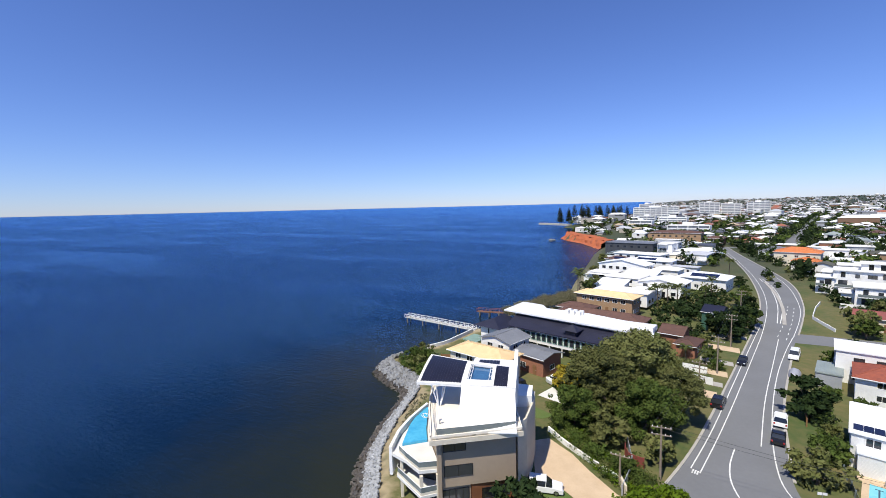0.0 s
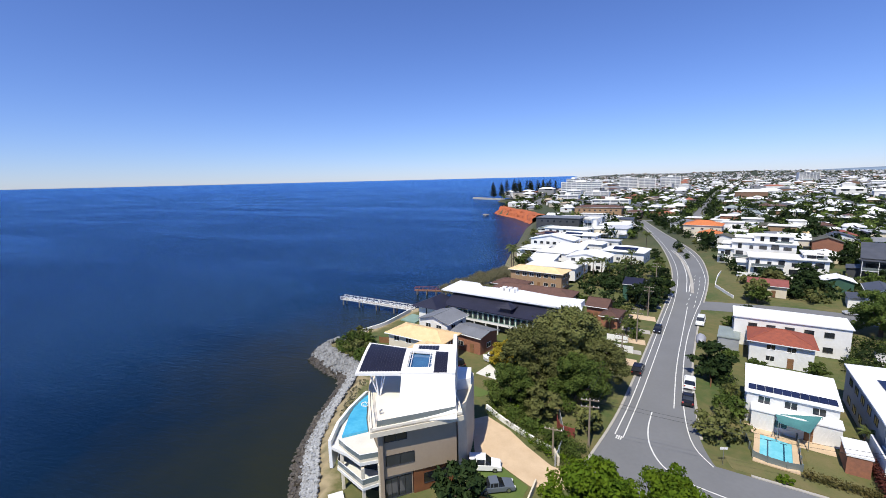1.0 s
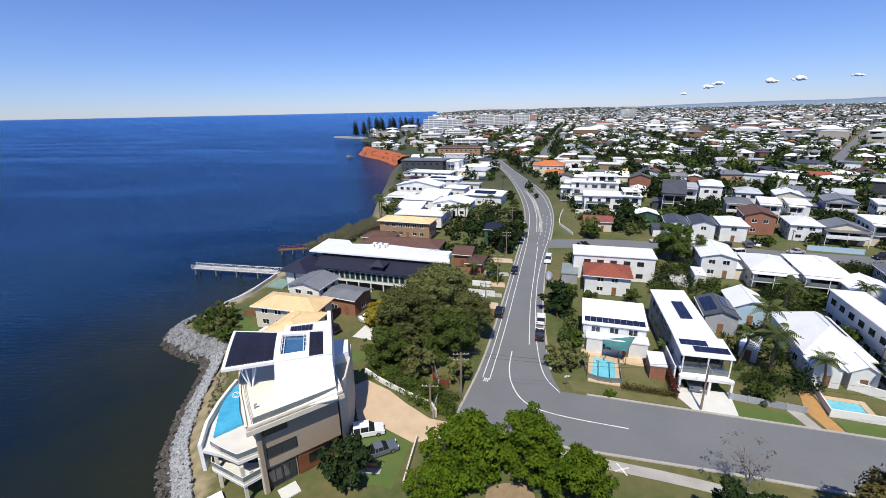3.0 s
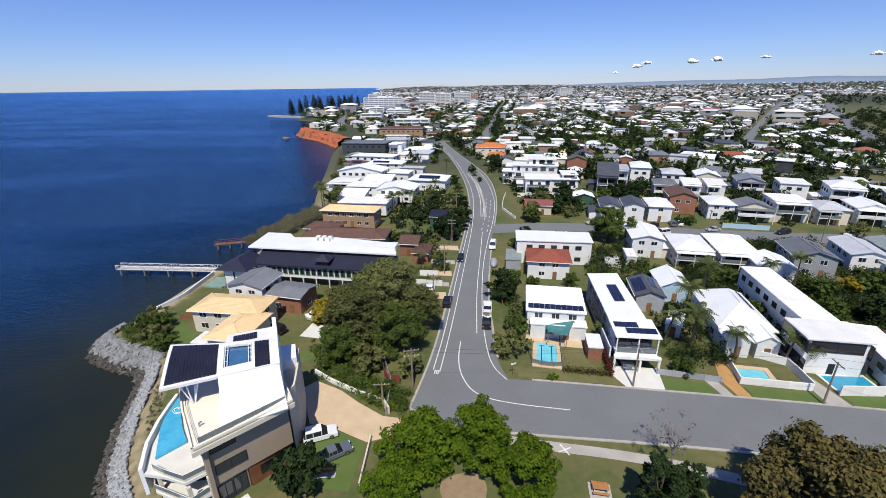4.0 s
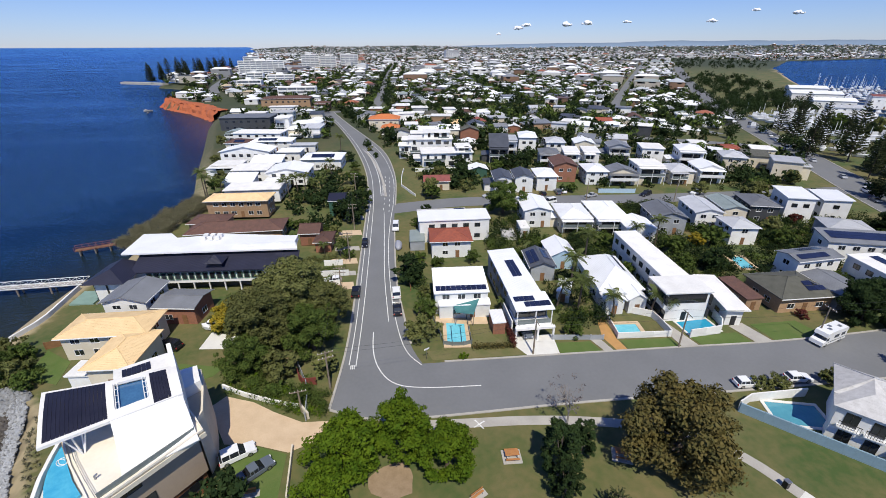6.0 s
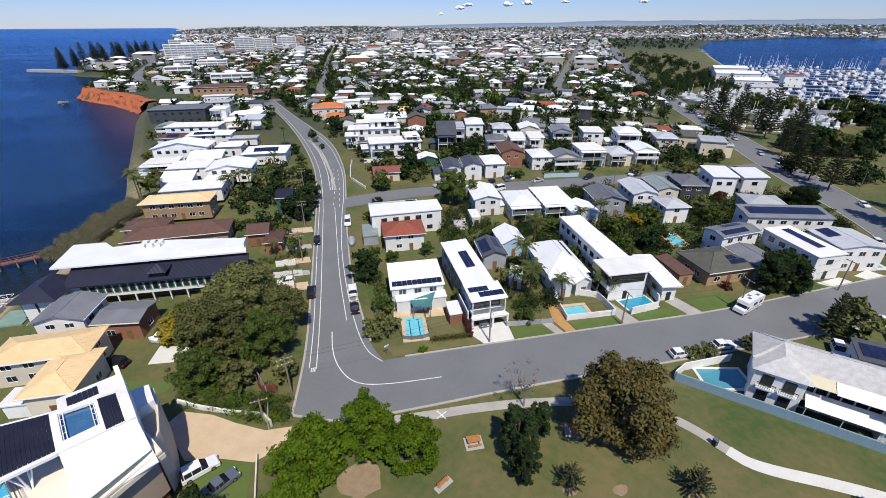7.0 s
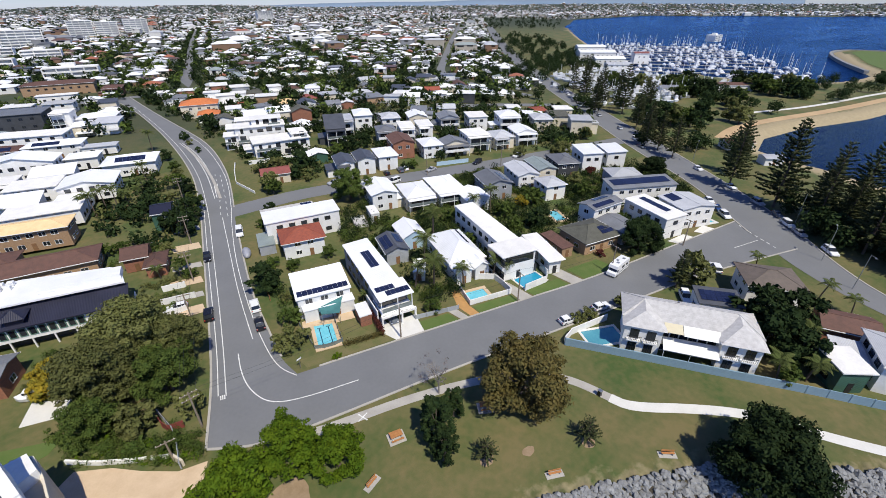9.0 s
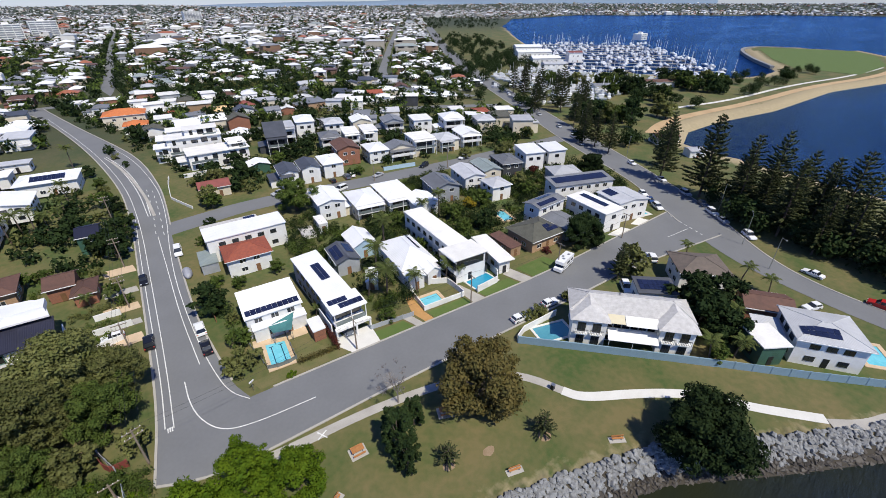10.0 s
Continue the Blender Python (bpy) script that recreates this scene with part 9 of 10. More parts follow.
# ---------------------------------------------------------------- house details
def carport_wing():
    r = root("carport_wing", pose(34.5, 1.2, 0, 0, 0, -9), "white-framed carport under a glazed upper room with solar panels", "carport")
    part("rear_wall", box(bmesh.new(), -3.2, 3.2, 2.0, 2.8, 0, 3.0), WALL["dark"], r)
    part("upper_wall", box(bmesh.new(), -3.2, 3.2, -0.4, 2.8, 3.2, 6.1), WALL["grey"], r)
    part("floor_slab", bevelled(box(bmesh.new(), -3.4, 3.4, -2.6, 2.8, 2.9, 3.2), 0.03), TRIM, r)
    part("roof", roof_mesh("skillion", 7.4, 5.8, 6.2, 0.05, "v"), ROOF["white"], r, m=pose(0, 0.1, 0))
    solar_rows(r, [(-1.2, 0.9, 4, 1, 1.0, 1.6), (0.9, -0.9, 5, 1, 1.0, 1.6)], "skillion", 7.4, 5.8, 6.2, 0.05, "v")
    part("glazing", box(bmesh.new(), -3.0, 3.0, -0.5, -0.42, 3.4, 5.9), GLASS, r, "wide dark glazing")
    part("balustrade", box(bmesh.new(), -3.35, 3.35, -2.56, -2.5, 3.2, 4.2), CLEAR, r)
    for x in (-3.3, 0.2, 3.3):
        part("post", box(bmesh.new(), x - 0.09, x + 0.09, -2.6, -2.42, 3.2, 6.2), TRIM, r)
    for x in (-3.6, 0.6, 3.6):
        part("carport_post", box(bmesh.new(), x - 0.17, x + 0.17, -3.6, -3.2, 0, 2.6), WALL["white"], r)
    part("carport_beam", bevelled(box(bmesh.new(), -3.8, 3.8, -3.7, -3.1, 2.6, 3.1), 0.03), WALL["white"], r)
    part("carport_roof", box(bmesh.new(), -3.6, 3.6, -3.1, -2.6, 2.75, 2.95), TRIM, r)
    part("side_wall", box(bmesh.new(), -4.0, -3.75, -1.5, 5.0, 0, 3.4), WALL["white"], r)


carport_wing()


def shade_sail():
    r = root("shade_sail", pose(23.6, 7.2, 0, 0, 0, -10), "teal triangular shade sail over a pool patio", "shade sail")
    bm = bmesh.new()
    n = 6
    c = [Vector((-2.4, 1.4, 3.1)), Vector((3.0, 2.4, 3.7)), Vector((1.2, -1.6, 2.7)), Vector((-2.2, -1.0, 3.0))]
    g = [[None] * (n + 1) for _ in range(n + 1)]
    for i in range(n + 1):
        for j in range(n + 1):
            u, v = i / n, j / n
            p = c[0].lerp(c[1], u).lerp(c[3].lerp(c[2], u), v)
            p.z -= 0.5 * math.sin(u * math.pi) * math.sin(v * math.pi)
            g[i][j] = bm.verts.new(p)
    for i in range(n):
        for j in range(n):
            bm.faces.new((g[i][j], g[i + 1][j], g[i + 1][j + 1], g[i][j + 1]))
    part("cloth", bm, mat("teal_cloth", (0.06, 0.2, 0.2), (0.045, 0.15, 0.155), 0.8, rough=0.9), r)
    for k in (0, 1, 2, 3):
        part("post", cyl(bmesh.new(), (c[k].x, c[k].y, 0), tuple(c[k]), 0.06, 0.05, 6), GREYMETAL, r)


shade_sail()
slab("pavement", [(17.6, 8.6), (18.2, 10.6), (28.4, 8.4), (27.6, 5.2), (23.6, 6.2)], SANDPAVE, "tan paved patio beside the lap pool", "patio", 0.05)
house(22.4, 45.8, 4.2, 8.0, -12, 2.6, "flat", "grey", "greygreen", "pale blue-grey flat carport beside a red-roofed house", 0, "u", 0.15, storeys=1, sides="", category="carport", name="carport")
house(53.8, 44.6, 2.7, 6.4, -14, 2.8, "flat", "boards", "flatwhite", "small white garden shed on a lawn", 0, "u", 0.1, storeys=1, sides="S", category="shed", name="garden_shed")
house(49.0, 44.2, 3.8, 6.2, -14, 0.9, "flat", "white", "slate", "low unfinished concrete box on a lawn", 0, "u", 0.05, storeys=1, sides="", category="outbuilding", name="outbuilding")
house(-41.6, 8.4, 4.6, 4.0, -14, 2.6, "flat", "white", "flatwhite", "white flat patio roof beside a buff-tiled house", 0, "u", 0.3, storeys=1, sides="", category="patio roof", name="patio_shelter")
# verge crossings beside the street
for y, wd, mt in ((26.5, 3.4, SANDPAVE), (33.0, 2.2, CONCRETE), (39.0, 3.0, SANDPAVE), (46.5, 2.6, CONCRETE), (56.5, 3.6, SANDPAVE), (68.0, 3.0, CONCRETE)):
    k = min(range(len(MAIN_L)), key=lambda i: abs(MAIN_L[i].y - y))
    x = MAIN_L[k].x - 0.5
    slab("pavement", [(x, y), (x, y + wd), (x - 6.5, y + wd + 1.2), (x - 6.5, y + 1.2)], mt, "driveway crossing over the grass verge", "driveway", 0.05)
slab("terrace", [(-56.5, 36.6), (-51.6, 35.6), (-50.6, 41.0), (-55.6, 42.0)], mat("green_terrace", (0.22, 0.33, 0.28), (0.17, 0.26, 0.22), 0.6, rough=0.7), "pale green deck above the shore", "terrace", 0.25)
slab("pavement", [(-26.4, 12.6), (-20.4, 11.0), (-19.6, 14.4), (-25.0, 17.8)], PALECONC, "cluttered white concrete yard", "yard", 0.05)
slab("pavement", [(-34, 2.0), (-22.6, 4.0), (-21, 6.0), (-30, 9.6)], LAWN, "grassy yard beside the tall house", "yard", 0.04)
fence([(-61.5, 24.6), (-58.6, 31), (-57.4, 44)], 0.9, WALL["white"], "white sea wall above the beach", 2.6, 0.35, "retaining_wall", False)

# ---------------------------------------------------------------- jetties


def jetty(a, b, z, width, material, label, truss, pile_step):
    a, b = Vector(a), Vector(b)
    ln = (b - a).length
    r = root("jetty", Matrix.Translation((a.x, a.y, z)) @ Matrix.Rotation(math.atan2(b.y - a.y, b.x - a.x), 4, "Z"), label, "jetty")
    for k in range(int(ln / 1.6)):
        part("deck_board", box(bmesh.new(), k * 1.6 + 0.02, k * 1.6 + 1.58, -width / 2, width / 2, -0.12, 0), TIMBER if not truss else CONCRETE, r)
    for s in (-1, 1):
        bm = bmesh.new()
        y = s * width / 2
        for zz in (0.08, 1.15):
            cyl(bm, (0, y, zz), (ln, y, zz), 0.07 if truss else 0.05, None, 6)
        n = int(ln / 1.5)
        for k in range(n):
            x0, x1 = ln * k / n, ln * (k + 1) / n
            cyl(bm, (x0, y, 0.0), (x0, y, 1.15), 0.05, None, 5)
            if truss:
                cyl(bm, (x0, y, 0.08), (x1, y, 1.15) if k % 2 else (x1, y, 0.1), 0.045, None, 5)
                cyl(bm, (x0, y, 1.15 if k % 2 == 0 else 0.1), (x1, y, 0.08 if k % 2 == 0 else 1.1), 0.045, None, 5)
        part("railing", bm, material, r)
    k = 1.0
    while k < ln:
        for s in (-1, 1):
            part("pile", cyl(bmesh.new(), (k, s * width * 0.4, -5.5), (k, s * width * 0.4, 0.2), 0.2, 0.18, 8), POLEWOOD, r)
        k += pile_step


jetty((-87.4, 52.2), (-57.6, 48.6), -0.6, 2.0, TRIM, "white steel truss jetty on dark piles over the water", True, 7.0)
jetty((-69.5, 71.0), (-54.0, 74.2), -0.9, 1.8, REDPAINT, "old red-painted timber jetty over the water", False, 3.5)

# ---------------------------------------------------------------- cars
TYRE = mat("tyre_rubber", (0.015, 0.015, 0.016), None, 3.0, rough=0.85)
RIM = mat("alloy_rim", (0.5, 0.5, 0.52), None, 3.0, rough=0.3, metal=0.9)
LAMPWHITE = mat("headlight_lens", (0.75, 0.77, 0.8), None, 3.0, rough=0.1)
LAMPRED = mat("tail_light_lens", (0.4, 0.02, 0.02), None, 3.0, rough=0.2)
PAINTS = {"white": (0.78, 0.79, 0.8), "black": (0.012, 0.012, 0.014), "silver": (0.42, 0.43, 0.45), "grey": (0.12, 0.14, 0.17), "red": (0.4, 0.02, 0.02), "blue": (0.03, 0.07, 0.2)}
PAINTM = {k: mat("car_paint_" + k, v, tuple(c * 0.92 for c in v), 1.0, rough=0.22, spec=0.6) for k, v in PAINTS.items()}
CARS = {}


def car(kind, colour):
    """A car facing local +y, on its wheels."""
    if (kind, colour) in CARS:
        return CARS[kind, colour]
    ln, wd, bh, rh = {"suv": (4.7, 1.88, 1.0, 1.78), "hatch": (4.1, 1.74, 0.92, 1.46), "sedan": (4.7, 1.8, 0.9, 1.44), "van": (5.0, 1.9, 1.15, 2.0)}[kind]
    r = root({"suv": "suv_car", "hatch": "hatchback_car", "sedan": "sedan_car", "van": "delivery_van"}[kind], Matrix.Translation((0, 0, -400)), f"parked {colour} {kind} with dark windows at the kerb", "car")
    hw, hl = wd / 2, ln / 2
    bm = bmesh.new()
    prof = [(-hl, 0.35), (-hl + 0.08, bh * 0.92), (-hl + 0.5, bh), (hl - 1.2, bh), (hl - 0.12, bh * 0.8), (hl, 0.4), (hl - 0.1, 0.26), (-hl + 0.1, 0.26)]
    a = [bm.verts.new((-hw, y, z)) for y, z in prof]
    b = [bm.verts.new((hw, y, z)) for y, z in prof]
    n = len(prof)
    for k in range(n):
        bm.faces.new((a[k], a[(k + 1) % n], b[(k + 1) % n], b[k]))
    bm.faces.new(a[::-1])
    bm.faces.new(b)
    bmesh.ops.recalc_face_normals(bm, faces=bm.faces[:])
    part("body", bevelled(bm, 0.09, 2), PAINTM[colour], r, smooth=False)
    back = {"suv": -hl + 0.15, "hatch": -hl + 0.2, "sedan": -hl + 0.95, "van": -hl + 0.05}[kind]
    front = hl - (1.0 if kind == "van" else 1.35)
    tb, tf = back + (0.3 if kind != "sedan" else 0.55), front - 0.75

    def cabin(inset, z0, z1, grow):
        c = bmesh.new()
        lo = [(-hw + inset, back - grow, z0), (hw - inset, back - grow, z0), (hw - inset, front + grow, z0), (-hw + inset, front + grow, z0)]
        hi = [(-hw + inset + 0.16, tb - grow, z1), (hw - inset - 0.16, tb - grow, z1), (hw - inset - 0.16, tf + grow, z1), (-hw + inset + 0.16, tf + grow, z1)]
        v = [c.verts.new(p) for p in lo + hi]
        for f in ((3, 2, 1, 0), (4, 5, 6, 7), (0, 1, 5, 4), (1, 2, 6, 5), (2, 3, 7, 6), (3, 0, 4, 7)):
            c.faces.new([v[i] for i in f])
        return c
    part("glasshouse", bevelled(cabin(0.05, bh - 0.02, rh - 0.1, 0.02), 0.05), GLASS, r, "dark car windows")
    c = bmesh.new()
    box(c, -hw + 0.2, hw - 0.2, tb - 0.02, tf + 0.02, rh - 0.12, rh)
    part("roof", bevelled(c, 0.06, 2), PAINTM[colour], r)
    for y in (tb + 0.02, (tb + tf) / 2 - 0.1, tf - 0.05):
        for s in (-1, 1):
            part("pillar", cyl(bmesh.new(), (s * (hw - 0.05), y + (0.35 if y > 0.5 else -0.05), bh), (s * (hw - 0.2), y, rh - 0.08), 0.045, 0.045, 4), PAINTM[colour], r)
    key = "wheel"
    if key not in MESHES:
        t = bmesh.new()
        cyl(t, (-0.12, 0, 0), (0.12, 0, 0), 0.34, 0.34, 16)
        tm = bpy.data.meshes.new("tyre")
        bevelled(t, 0.03).to_mesh(tm)
        tm.materials.append(TYRE)
        t = bmesh.new()
        cyl(t, (-0.13, 0, 0), (0.13, 0, 0), 0.21, 0.21, 10)
        rm = bpy.data.meshes.new("rim")
        t.to_mesh(rm)
        rm.materials.append(RIM)
        MESHES[key] = tm, rm
    for s in (-1, 1):
        for y in (-hl + 0.85, hl - 0.9):
            w = part("wheel", MESHES[key][0], None, r, m=pose(s * (hw - 0.1), y, 0.34))
            part("rim", MESHES[key][1], None, w)
        part("headlight", bevelled(box(bmesh.new(), s * (hw - 0.28) - 0.17, s * (hw - 0.28) + 0.17, hl - 0.12, hl + 0.01, 0.55, 0.72), 0.02), LAMPWHITE, r)
        part("tail_light", bevelled(box(bmesh.new(), s * (hw - 0.18) - 0.12, s * (hw - 0.18) + 0.12, -hl - 0.01, -hl + 0.1, 0.62, 0.88), 0.02), LAMPRED, r)
    CARS[kind, colour] = r
    return r


USED = set()


def park(kind, colour, x, y, rot, lift=0.06):
    c = car(kind, colour)
    m = Matrix.Translation((x, y, gz(x, y) + lift)) @ Matrix.Rotation(radians(rot), 4, "Z")
    if (kind, colour) in USED:
        return copy_thing(c, m)
    USED.add((kind, colour))
    c.matrix_basis = m
    return c


for args in (("suv", "white", -16.2, -14.1, -72), ("sedan", "grey", -13.6, -17.4, -60), ("suv", "black", 3.4, 24.2, -10), ("hatch", "black", 8.3, 49.3, 170), ("sedan", "black", 11.0, 14.8, -8), ("suv", "white", 12.0, 21.4, -8),
             ("van", "white", 18.6, 58.2, 168), ("suv", "grey", 33.4, 0.4, 171), ("hatch", "white", 70.9, -24.0, -104), ("hatch", "white", 61.8, -22.6, -104), ("suv", "white", 88.4, -33.2, 130), ("suv", "white", 106.2, -31.6, -50), ("sedan", "white", 126.6, -62.6, -15),
             ("hatch", "white", 110.2, -65.0, 60), ("suv", "red", 121.6, -75.4, -5), ("suv", "white", 147.6, -33.4, 138), ("sedan", "silver", 144.0, -37.4, 138), ("suv", "white", 138.0, -46.0, 135), ("hatch", "grey", 152.6, -29.0, 140), ("suv", "white", 139.6, -19.4, 140), ("sedan", "blue", 143.4, -15.4, 140),
             ("hatch", "white", 147.2, -11.4, 140), ("suv", "silver", 158.0, -21.6, 145), ("sedan", "white", 166.0, -10.0, 148), ("hatch", "white", 176.0, 6.0, 150), ("suv", "white", 194.5, 44.0, 150), ("sedan", "grey", 186.0, 36.0, 150), ("hatch", "silver", 206.0, 60.0, 145),
             ("van", "white", 74.0, 65.4, 100), ("sedan", "silver", 92.0, 67.6, 100), ("suv", "black", 112.0, 63.4, 104), ("suv", "grey", 82.0, 74.0, -14), ("hatch", "black", 76.0, 74.2, -10), ("sedan", "white", 84.6, 74.6, -14), ("suv", "black", -31.6, 14.6, 60), ("hatch", "white", -1.4, 31.0, 80), ("hatch", "silver", 55.6, 77.0, 95),
             ("suv", "white", 131.0, 59.8, 104), ("suv", "white", 236.0, 108, 145), ("van", "white", 250.0, 124, 145), ("hatch", "white", 262.0, 138, 145), ("sedan", "silver", 222.0, 84.0, 145), ("suv", "white", 276, 158, 145), ("suv", "grey", 290, 176, 145)):
    park(*args)


def covered_car():
    r = root("covered_car", pose(17.0, 45.6, gz(17, 45.6) + 0.05, 0, 0, -10), "car under a silvery grey cover at the kerb", "car")
    bm = bmesh.new()
    bmesh.ops.create_icosphere(bm, subdivisions=3, radius=1.0)
    for v in bm.verts:
        p = v.co
        f = 0.14 * noise.noise(p * 2.4)
        z = max(-0.4, p.z)
        v.co = Vector((p.x * (1.05 + f), p.y * (2.5 + f), (z + 0.4) * 1.15 * (1 + f)))
    part("cover", bm, mat("silver_car_cover", (0.36, 0.37, 0.42), (0.27, 0.28, 0.32), 1.0, rough=0.5, bump=0.03, bscale=3), r, smooth=True)


covered_car()


def caravan():
    r = root("motorhome", pose(86.6, -17.6, 0.06, 0, 0, 97), "white motorhome parked beside the street", "motorhome")
    bm = bmesh.new()
    prof = [(-3.3, 0.45), (-3.3, 2.9), (-3.0, 3.05), (1.6, 3.1), (2.9, 2.9), (3.1, 2.2), (2.4, 2.1), (3.0, 1.4), (3.6, 1.15), (3.7, 0.45)]
    a = [bm.verts.new((-1.1, y, z)) for y, z in prof]
    b = [bm.verts.new((1.1, y, z)) for y, z in prof]
    for k in range(len(prof)):
        bm.faces.new((a[k], a[(k + 1) % len(prof)], b[(k + 1) % len(prof)], b[k]))
    bm.faces.new(a[::-1])
    bm.faces.new(b)
    bmesh.ops.recalc_face_normals(bm, faces=bm.faces[:])
    part("body", bm, PAINTM["white"], r)
    for s in (-1, 1):
        for y0, y1, z0, z1 in ((-2.6, -1.5, 1.5, 2.2), (-0.8, 0.6, 1.5, 2.2), (2.2, 2.9, 1.35, 1.95)):
            part("window", bevelled(box(bmesh.new(), s * 1.1 - 0.02, s * 1.1 + 0.02, y0, y1, z0, z1), 0.01), GLASS, r)
        part("side_stripe", box(bmesh.new(), s * 1.1 - 0.012, s * 1.1 + 0.012, -3.2, 2.2, 0.9, 1.05), PAINTM["grey"], r)
        for y in (-1.9, 2.5):
            w = part("wheel", MESHES["wheel"][0], None, r, m=pose(s * 0.98, y, 0.34))
            part("rim", MESHES["wheel"][1], None, w)
    part("windscreen", prism(bmesh.new(), [(-0.95, 2.45), (0.95, 2.45), (0.95, 3.0), (-0.95, 3.0)], lambda x, y: 2.1 - (y - 2.4) * 1.16, lambda x, y: 2.14 - (y - 2.4) * 1.16), GLASS, r)
    for x, y in ((-0.3, -1.6), (0.4, 0.2), (-0.2, 1.2)):
        part("roof_hatch", bevelled(box(bmesh.new(), x - 0.3, x + 0.3, y - 0.3, y + 0.3, 3.05, 3.2), 0.02), GREYMETAL, r)


caravan()
copy_thing(BOATS[3], Matrix.Translation((-24.6, 18.4, 0.4)) @ Matrix.Rotation(1.2, 4, "Z") @ Matrix.Scale(0.55, 4))

# ---------------------------------------------------------------- poles, wires, lamps
POLES = []


def power_pole(x, y, h, rot, arms=2, label="weathered timber power pole with crossarms"):
    r = root("power_pole", pose(x, y, gz(x, y), 0, 0, rot), label, "power pole")
    part("pole", cyl(bmesh.new(), (0, 0, -0.6), (0, 0, h), 0.17, 0.11, 10), POLEWOOD, r)
    for k in range(arms):
        z = h - 0.35 - k * 1.0
        arm = part("crossarm", box(bmesh.new(), -1.25, 1.25, -0.14, -0.04, z, z + 0.13), POLEWOOD, r)
        for s in (-1.1, -0.5, 0.5, 1.1):
            bm = bmesh.new()
            cyl(bm, (s, -0.09, z + 0.13), (s, -0.09, z + 0.2), 0.05, 0.04, 6)
            cyl(bm, (s, -0.09, z + 0.2), (s, -0.09, z + 0.28), 0.06, 0.03, 6)
            part("insulator", bm, TRIM, arm)
    return r, h


WIRE = mat("black_cable", (0.02, 0.02, 0.02), None, 1.0, rough=0.6)


def wires(a, b, rota, rotb, sides=(-1.1, 1.1)):
    for s in sides:
        p = Vector((a[0] + s * math.cos(radians(rota)), a[1] + s * math.sin(radians(rota)), gz(a[0], a[1]) + a[2] - 0.1))
        q = Vector((b[0] + s * math.cos(radians(rotb)), b[1] + s * math.sin(radians(rotb)), gz(b[0], b[1]) + b[2] - 0.1))
        cu = bpy.data.curves.new("power_cable", "CURVE")
        cu.dimensions = "3D"
        cu.bevel_depth = 0.016
        sp = cu.splines.new("POLY")
        sp.points.add(8)
        for k in range(9):
            u = k / 8
            w = p.lerp(q, u)
            w.z -= 0.7 * math.sin(u * math.pi)
            sp.points[k].co = (*w, 1)
        cu.materials.append(WIRE)
        tagged(new("power_cable", cu), "thin black cable slung between power poles", "power cable", "power cables")


LINE = [(-3.6, -4.4, 7.6, 8), (0.3, 22.4, 8.2, -10), (3.4, 40.6, 8.2, -10), (6.5, 60.3, 8.4, -10), (10.0, 90.7, 8.4, -6)]
for x, y, h, rt in LINE:
    power_pole(x, y, h, rt)
for a, b in zip(LINE, LINE[1:]):
    wires(a, b, a[3], b[3], (-1.1, -0.5, 1.1))
L3 = [(32.0, -5.7, 7.4, 80), (58.6, -11.4, 7.6, 80), (84.4, -17.2, 7.6, 80), (112.0, -20.8, 7.6, 80)]
for x, y, h, rt in L3:
    power_pole(x, y, h, rt, 1, "slim timber power pole with one crossarm")
for a, b in zip(L3, L3[1:]):
    wires(a, b, a[3], b[3], (-1.1, 1.1))
wires(LINE[0], L3[0], 80, 80, (-0.5, 0.5))
for x, y, h, rt in ((-8.0, -8.4, 4.5, 0), (88, 64.6, 8, 80), (60, 71.6, 8, 80), (118, 56.0, 8, 80)):
    power_pole(x, y, h, rt, 1, "timber pole beside a garden wall")


def lamp_post(x, y, h, rot, label="tall grey street lamp with one arm"):
    r = root("street_lamp", pose(x, y, gz(x, y), 0, 0, rot), label, "street lamp")
    part("pole", cyl(bmesh.new(), (0, 0, -0.3), (0, 0, h), 0.1, 0.06, 8), GREYMETAL, r)
    part("arm", cyl(bmesh.new(), (0, 0, h - 0.1), (0, -1.8, h + 0.25), 0.045, 0.035, 6), GREYMETAL, r)
    part("lamp_head", bevelled(box(bmesh.new(), -0.14, 0.14, -2.4, -1.7, h + 0.18, h + 0.32), 0.03), GREYMETAL, r)


for x, y, rt in ((122.6, -54.4, -60), (152, -34, -50), (184, 12, -60), (214, 52, -55), (164, 16, 130), (250, 105, -55), (290, 160, -55), (330, 215, -55), (132, -46, 110)):
    lamp_post(x, y, 9.0, rt)
r = root("street_sign", pose(13.2, -1.9, 0, 0, 0, 20), "small white street sign on a post at the corner", "street sign")
part("post", cyl(bmesh.new(), (0, 0, -0.2), (0, 0, 2.5), 0.04, 0.04, 6), GREYMETAL, r)
part("sign_plate", box(bmesh.new(), -0.5, 0.5, -0.03, 0.03, 2.2, 2.5), TRIM, r)

# ---------------------------------------------------------------- park furniture
ORANGEWOOD = mat("oiled_orange_timber", (0.42, 0.19, 0.06), (0.33, 0.14, 0.045), 2.0, fine=14, rough=0.6)


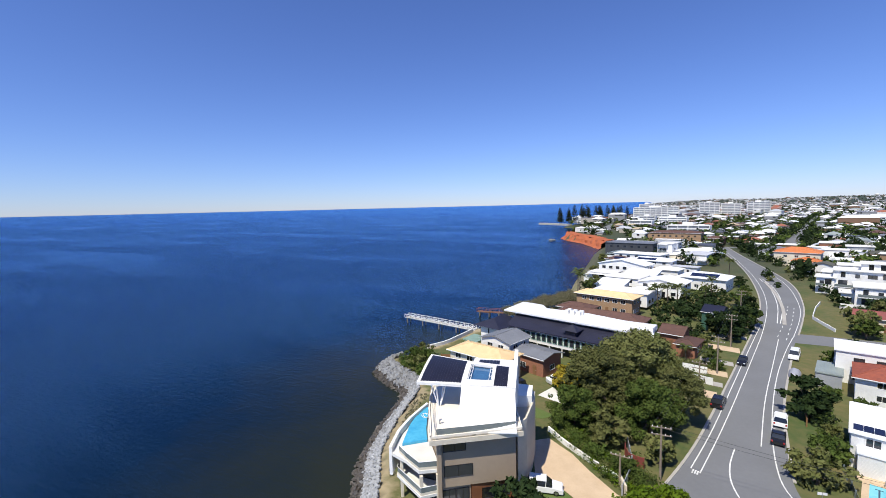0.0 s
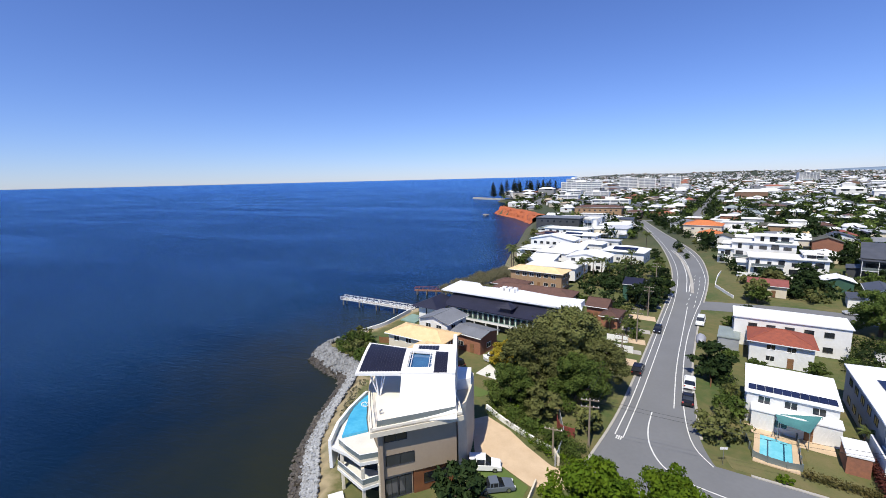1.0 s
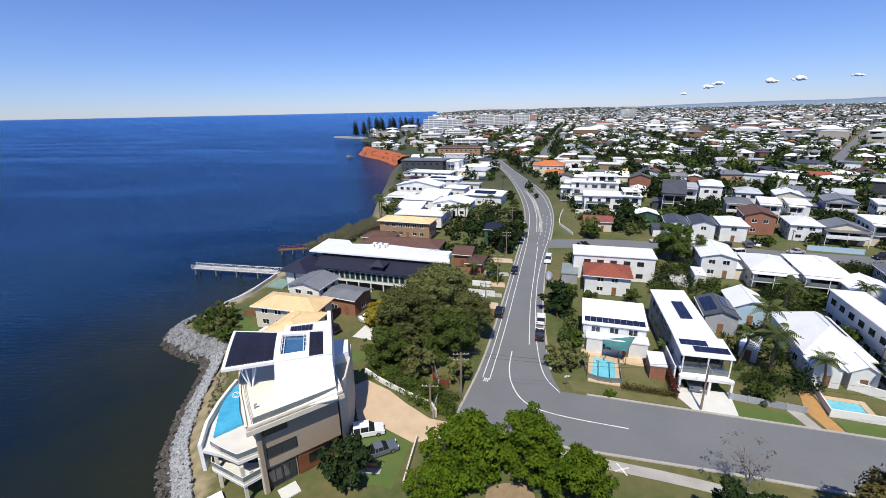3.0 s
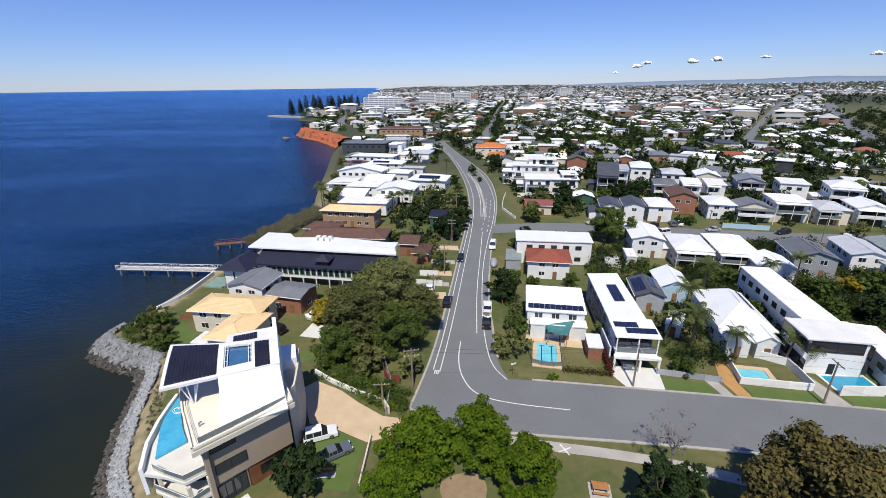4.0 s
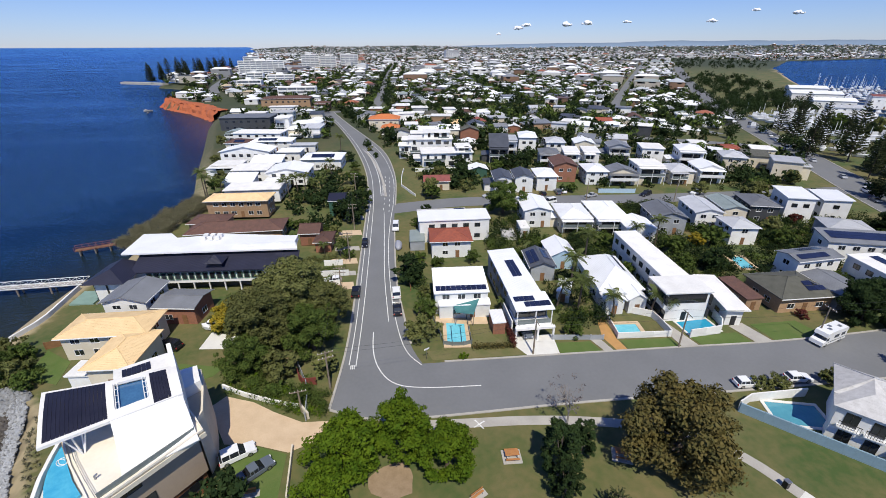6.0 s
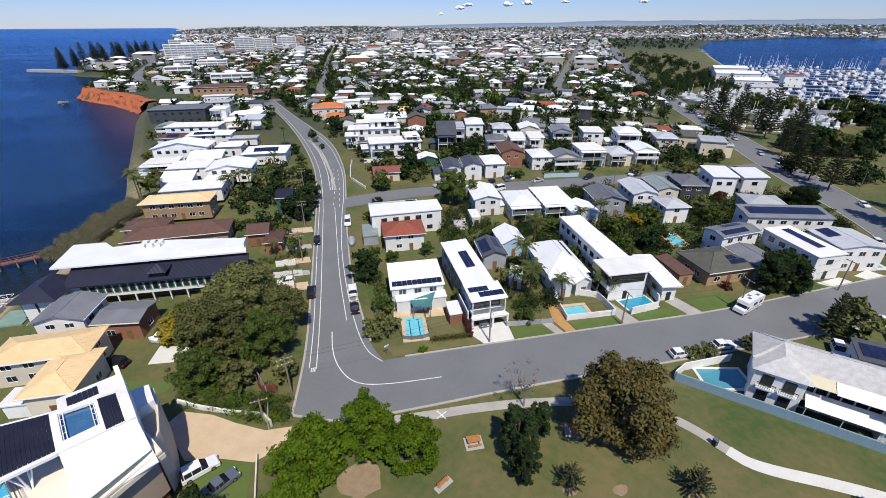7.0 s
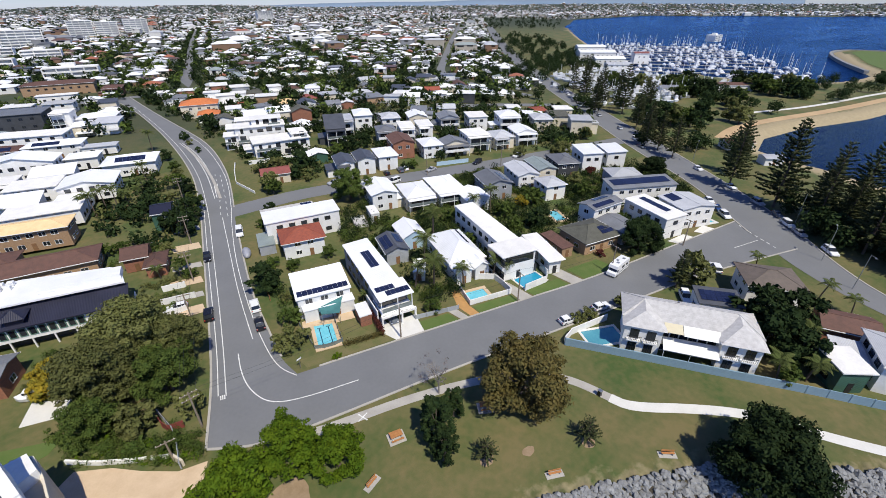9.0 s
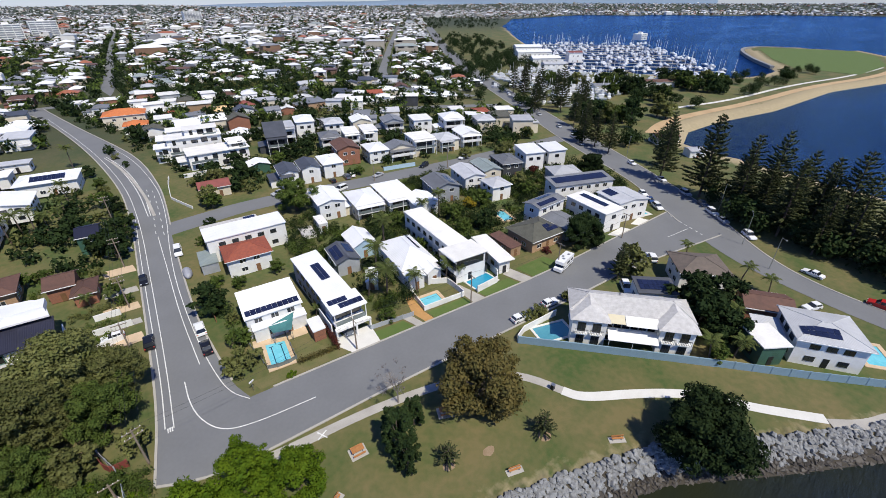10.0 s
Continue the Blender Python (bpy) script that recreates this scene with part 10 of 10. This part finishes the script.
def picnic(x, y, rot, table=True):
    r = root("picnic_table" if table else "park_bench", pose(x, y, 0.07, 0, 0, rot), "orange timber picnic table on a concrete pad" if table else "orange timber bench on a concrete pad", "picnic table" if table else "bench", "park seats")
    part("pad", box(bmesh.new(), -1.3, 1.3, -1.1 if table else -0.5, 1.1 if table else 0.5, -0.15, 0.0), CONCRETE, r)
    if table:
        for k in range(4):
            part("plank", bevelled(box(bmesh.new(), -0.95, 0.95, -0.42 + k * 0.21, -0.23 + k * 0.21, 0.7, 0.75), 0.008), ORANGEWOOD, r)
    for s in ((-1, 1) if table else (0,)):
        part("seat", bevelled(box(bmesh.new(), -0.95, 0.95, s * 0.78 - 0.15, s * 0.78 + 0.15, 0.42, 0.47), 0.008), ORANGEWOOD, r)
    if not table:
        part("backrest", bevelled(box(bmesh.new(), -0.95, 0.95, 0.18, 0.23, 0.55, 0.9), 0.008), ORANGEWOOD, r)
    for s in (-1, 1):
        bm = bmesh.new()
        box(bm, s * 0.7 - 0.04, s * 0.7 + 0.04, -0.8 if table else -0.12, 0.8 if table else 0.2, 0.36, 0.42)
        part("frame", bm, GREYMETAL, r)
        for y2 in ((-0.4, 0.4) if table else (-0.08, 0.16)):
            part("leg", box(bmesh.new(), s * 0.7 - 0.04, s * 0.7 + 0.04, y2 - 0.04, y2 + 0.04, 0, 0.7 if table else 0.42), GREYMETAL, r)


for a in ((19.4, -24.4, -12, True), (33.8, -28.4, -30, True), (49.1, -50.6, -40, False), (33.8, -42.7, -25, False), (13.0, -28.5, 20, False), (-14.2, -20.4, 0, False)):
    picnic(*a)
r = root("litter_bin", pose(50.6, -38.0, 0.02, 0, 0, 0), "small dark litter bin beside the path", "bin")
part("body", bevelled(box(bmesh.new(), -0.3, 0.3, -0.3, 0.3, 0, 1.1), 0.04), DARKTRIM, r)
part("lid", bevelled(box(bmesh.new(), -0.34, 0.34, -0.34, 0.34, 1.1, 1.22), 0.03), GREYMETAL, r)

# ---------------------------------------------------------------- median kerb, clouds, hills
band("traffic_island", [(20.2, 87.2), (22.2, 106), (22.7, 130), (21.3, 152)], 0.9, 0.16, CONCRETE, "narrow pale concrete traffic island", "traffic island", 2.0, 0.2)


def cloud(az, elev, wide, seed):
    rng = np.random.default_rng(seed)
    dist = 4350
    x, y, z = dist * math.sin(radians(az)), -62 + dist * math.cos(radians(az)), 55 + dist * math.tan(radians(elev - 2.2))
    bm = bmesh.new()
    for k in range(16):
        u = rng.uniform(-0.45, 0.45)
        r = wide * (0.1 + 0.12 * rng.random()) * (1.05 - abs(u) * 1.5)
        bmesh.ops.create_icosphere(bm, subdivisions=3, radius=r, matrix=Matrix.Translation((u * wide, rng.normal() * wide * 0.06, r * (0.3 + 0.7 * rng.random()))))
    for v in bm.verts:
        n3 = Vector((noise.noise(v.co * (14 / wide)), noise.noise(v.co * (14 / wide) + Vector((5, 1, 2))), noise.noise(v.co * (14 / wide) + Vector((7, 3, 1)))))
        v.co += n3 * wide * 0.03
        v.co.z *= 0.8
    m = Matrix.Translation((x, y, z)) @ Matrix.Rotation(-radians(az), 4, "Z")
    tagged(part("cloud", bm, CLOUDM, m=m, smooth=True), "small white fair-weather cloud low over the horizon", "cloud", "clouds", "structure")


CLOUDM = mat("cloud_white", (0.95, 0.95, 0.96), (0.92, 0.92, 0.94), 0.004, fine=0.02, rough=1.0, spec=0.0)
for az, el, wd, sd in ((22.6, 3.3, 50, 1), (24.8, 3.9, 100, 2), (25.8, 4.2, 90, 3), (30.2, 4.2, 110, 4), (32.6, 4.3, 100, 5), (36.8, 4.4, 70, 6), (45.0, 4.3, 80, 7), (48.6, 5.2, 60, 9), (52.0, 4.8, 80, 10)):
    cloud(az, el, wd, sd)


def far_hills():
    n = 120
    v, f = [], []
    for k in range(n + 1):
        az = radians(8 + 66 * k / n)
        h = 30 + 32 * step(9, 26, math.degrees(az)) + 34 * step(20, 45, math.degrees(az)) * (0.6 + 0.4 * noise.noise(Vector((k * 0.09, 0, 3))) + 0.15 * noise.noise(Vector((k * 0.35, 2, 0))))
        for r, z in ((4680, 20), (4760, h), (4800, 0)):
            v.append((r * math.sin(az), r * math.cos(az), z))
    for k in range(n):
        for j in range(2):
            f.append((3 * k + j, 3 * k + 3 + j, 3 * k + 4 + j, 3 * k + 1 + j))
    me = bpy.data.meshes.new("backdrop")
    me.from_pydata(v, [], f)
    # Blue base colour stands in for the haze over the distance.
    tagged(part("backdrop", me, mat("haze_blue_hills", (0.2, 0.27, 0.36), (0.17, 0.24, 0.33), 0.002, rough=1.0), smooth=True), "low far hills with haze painted into their blue colour", "hills", kind="structure")


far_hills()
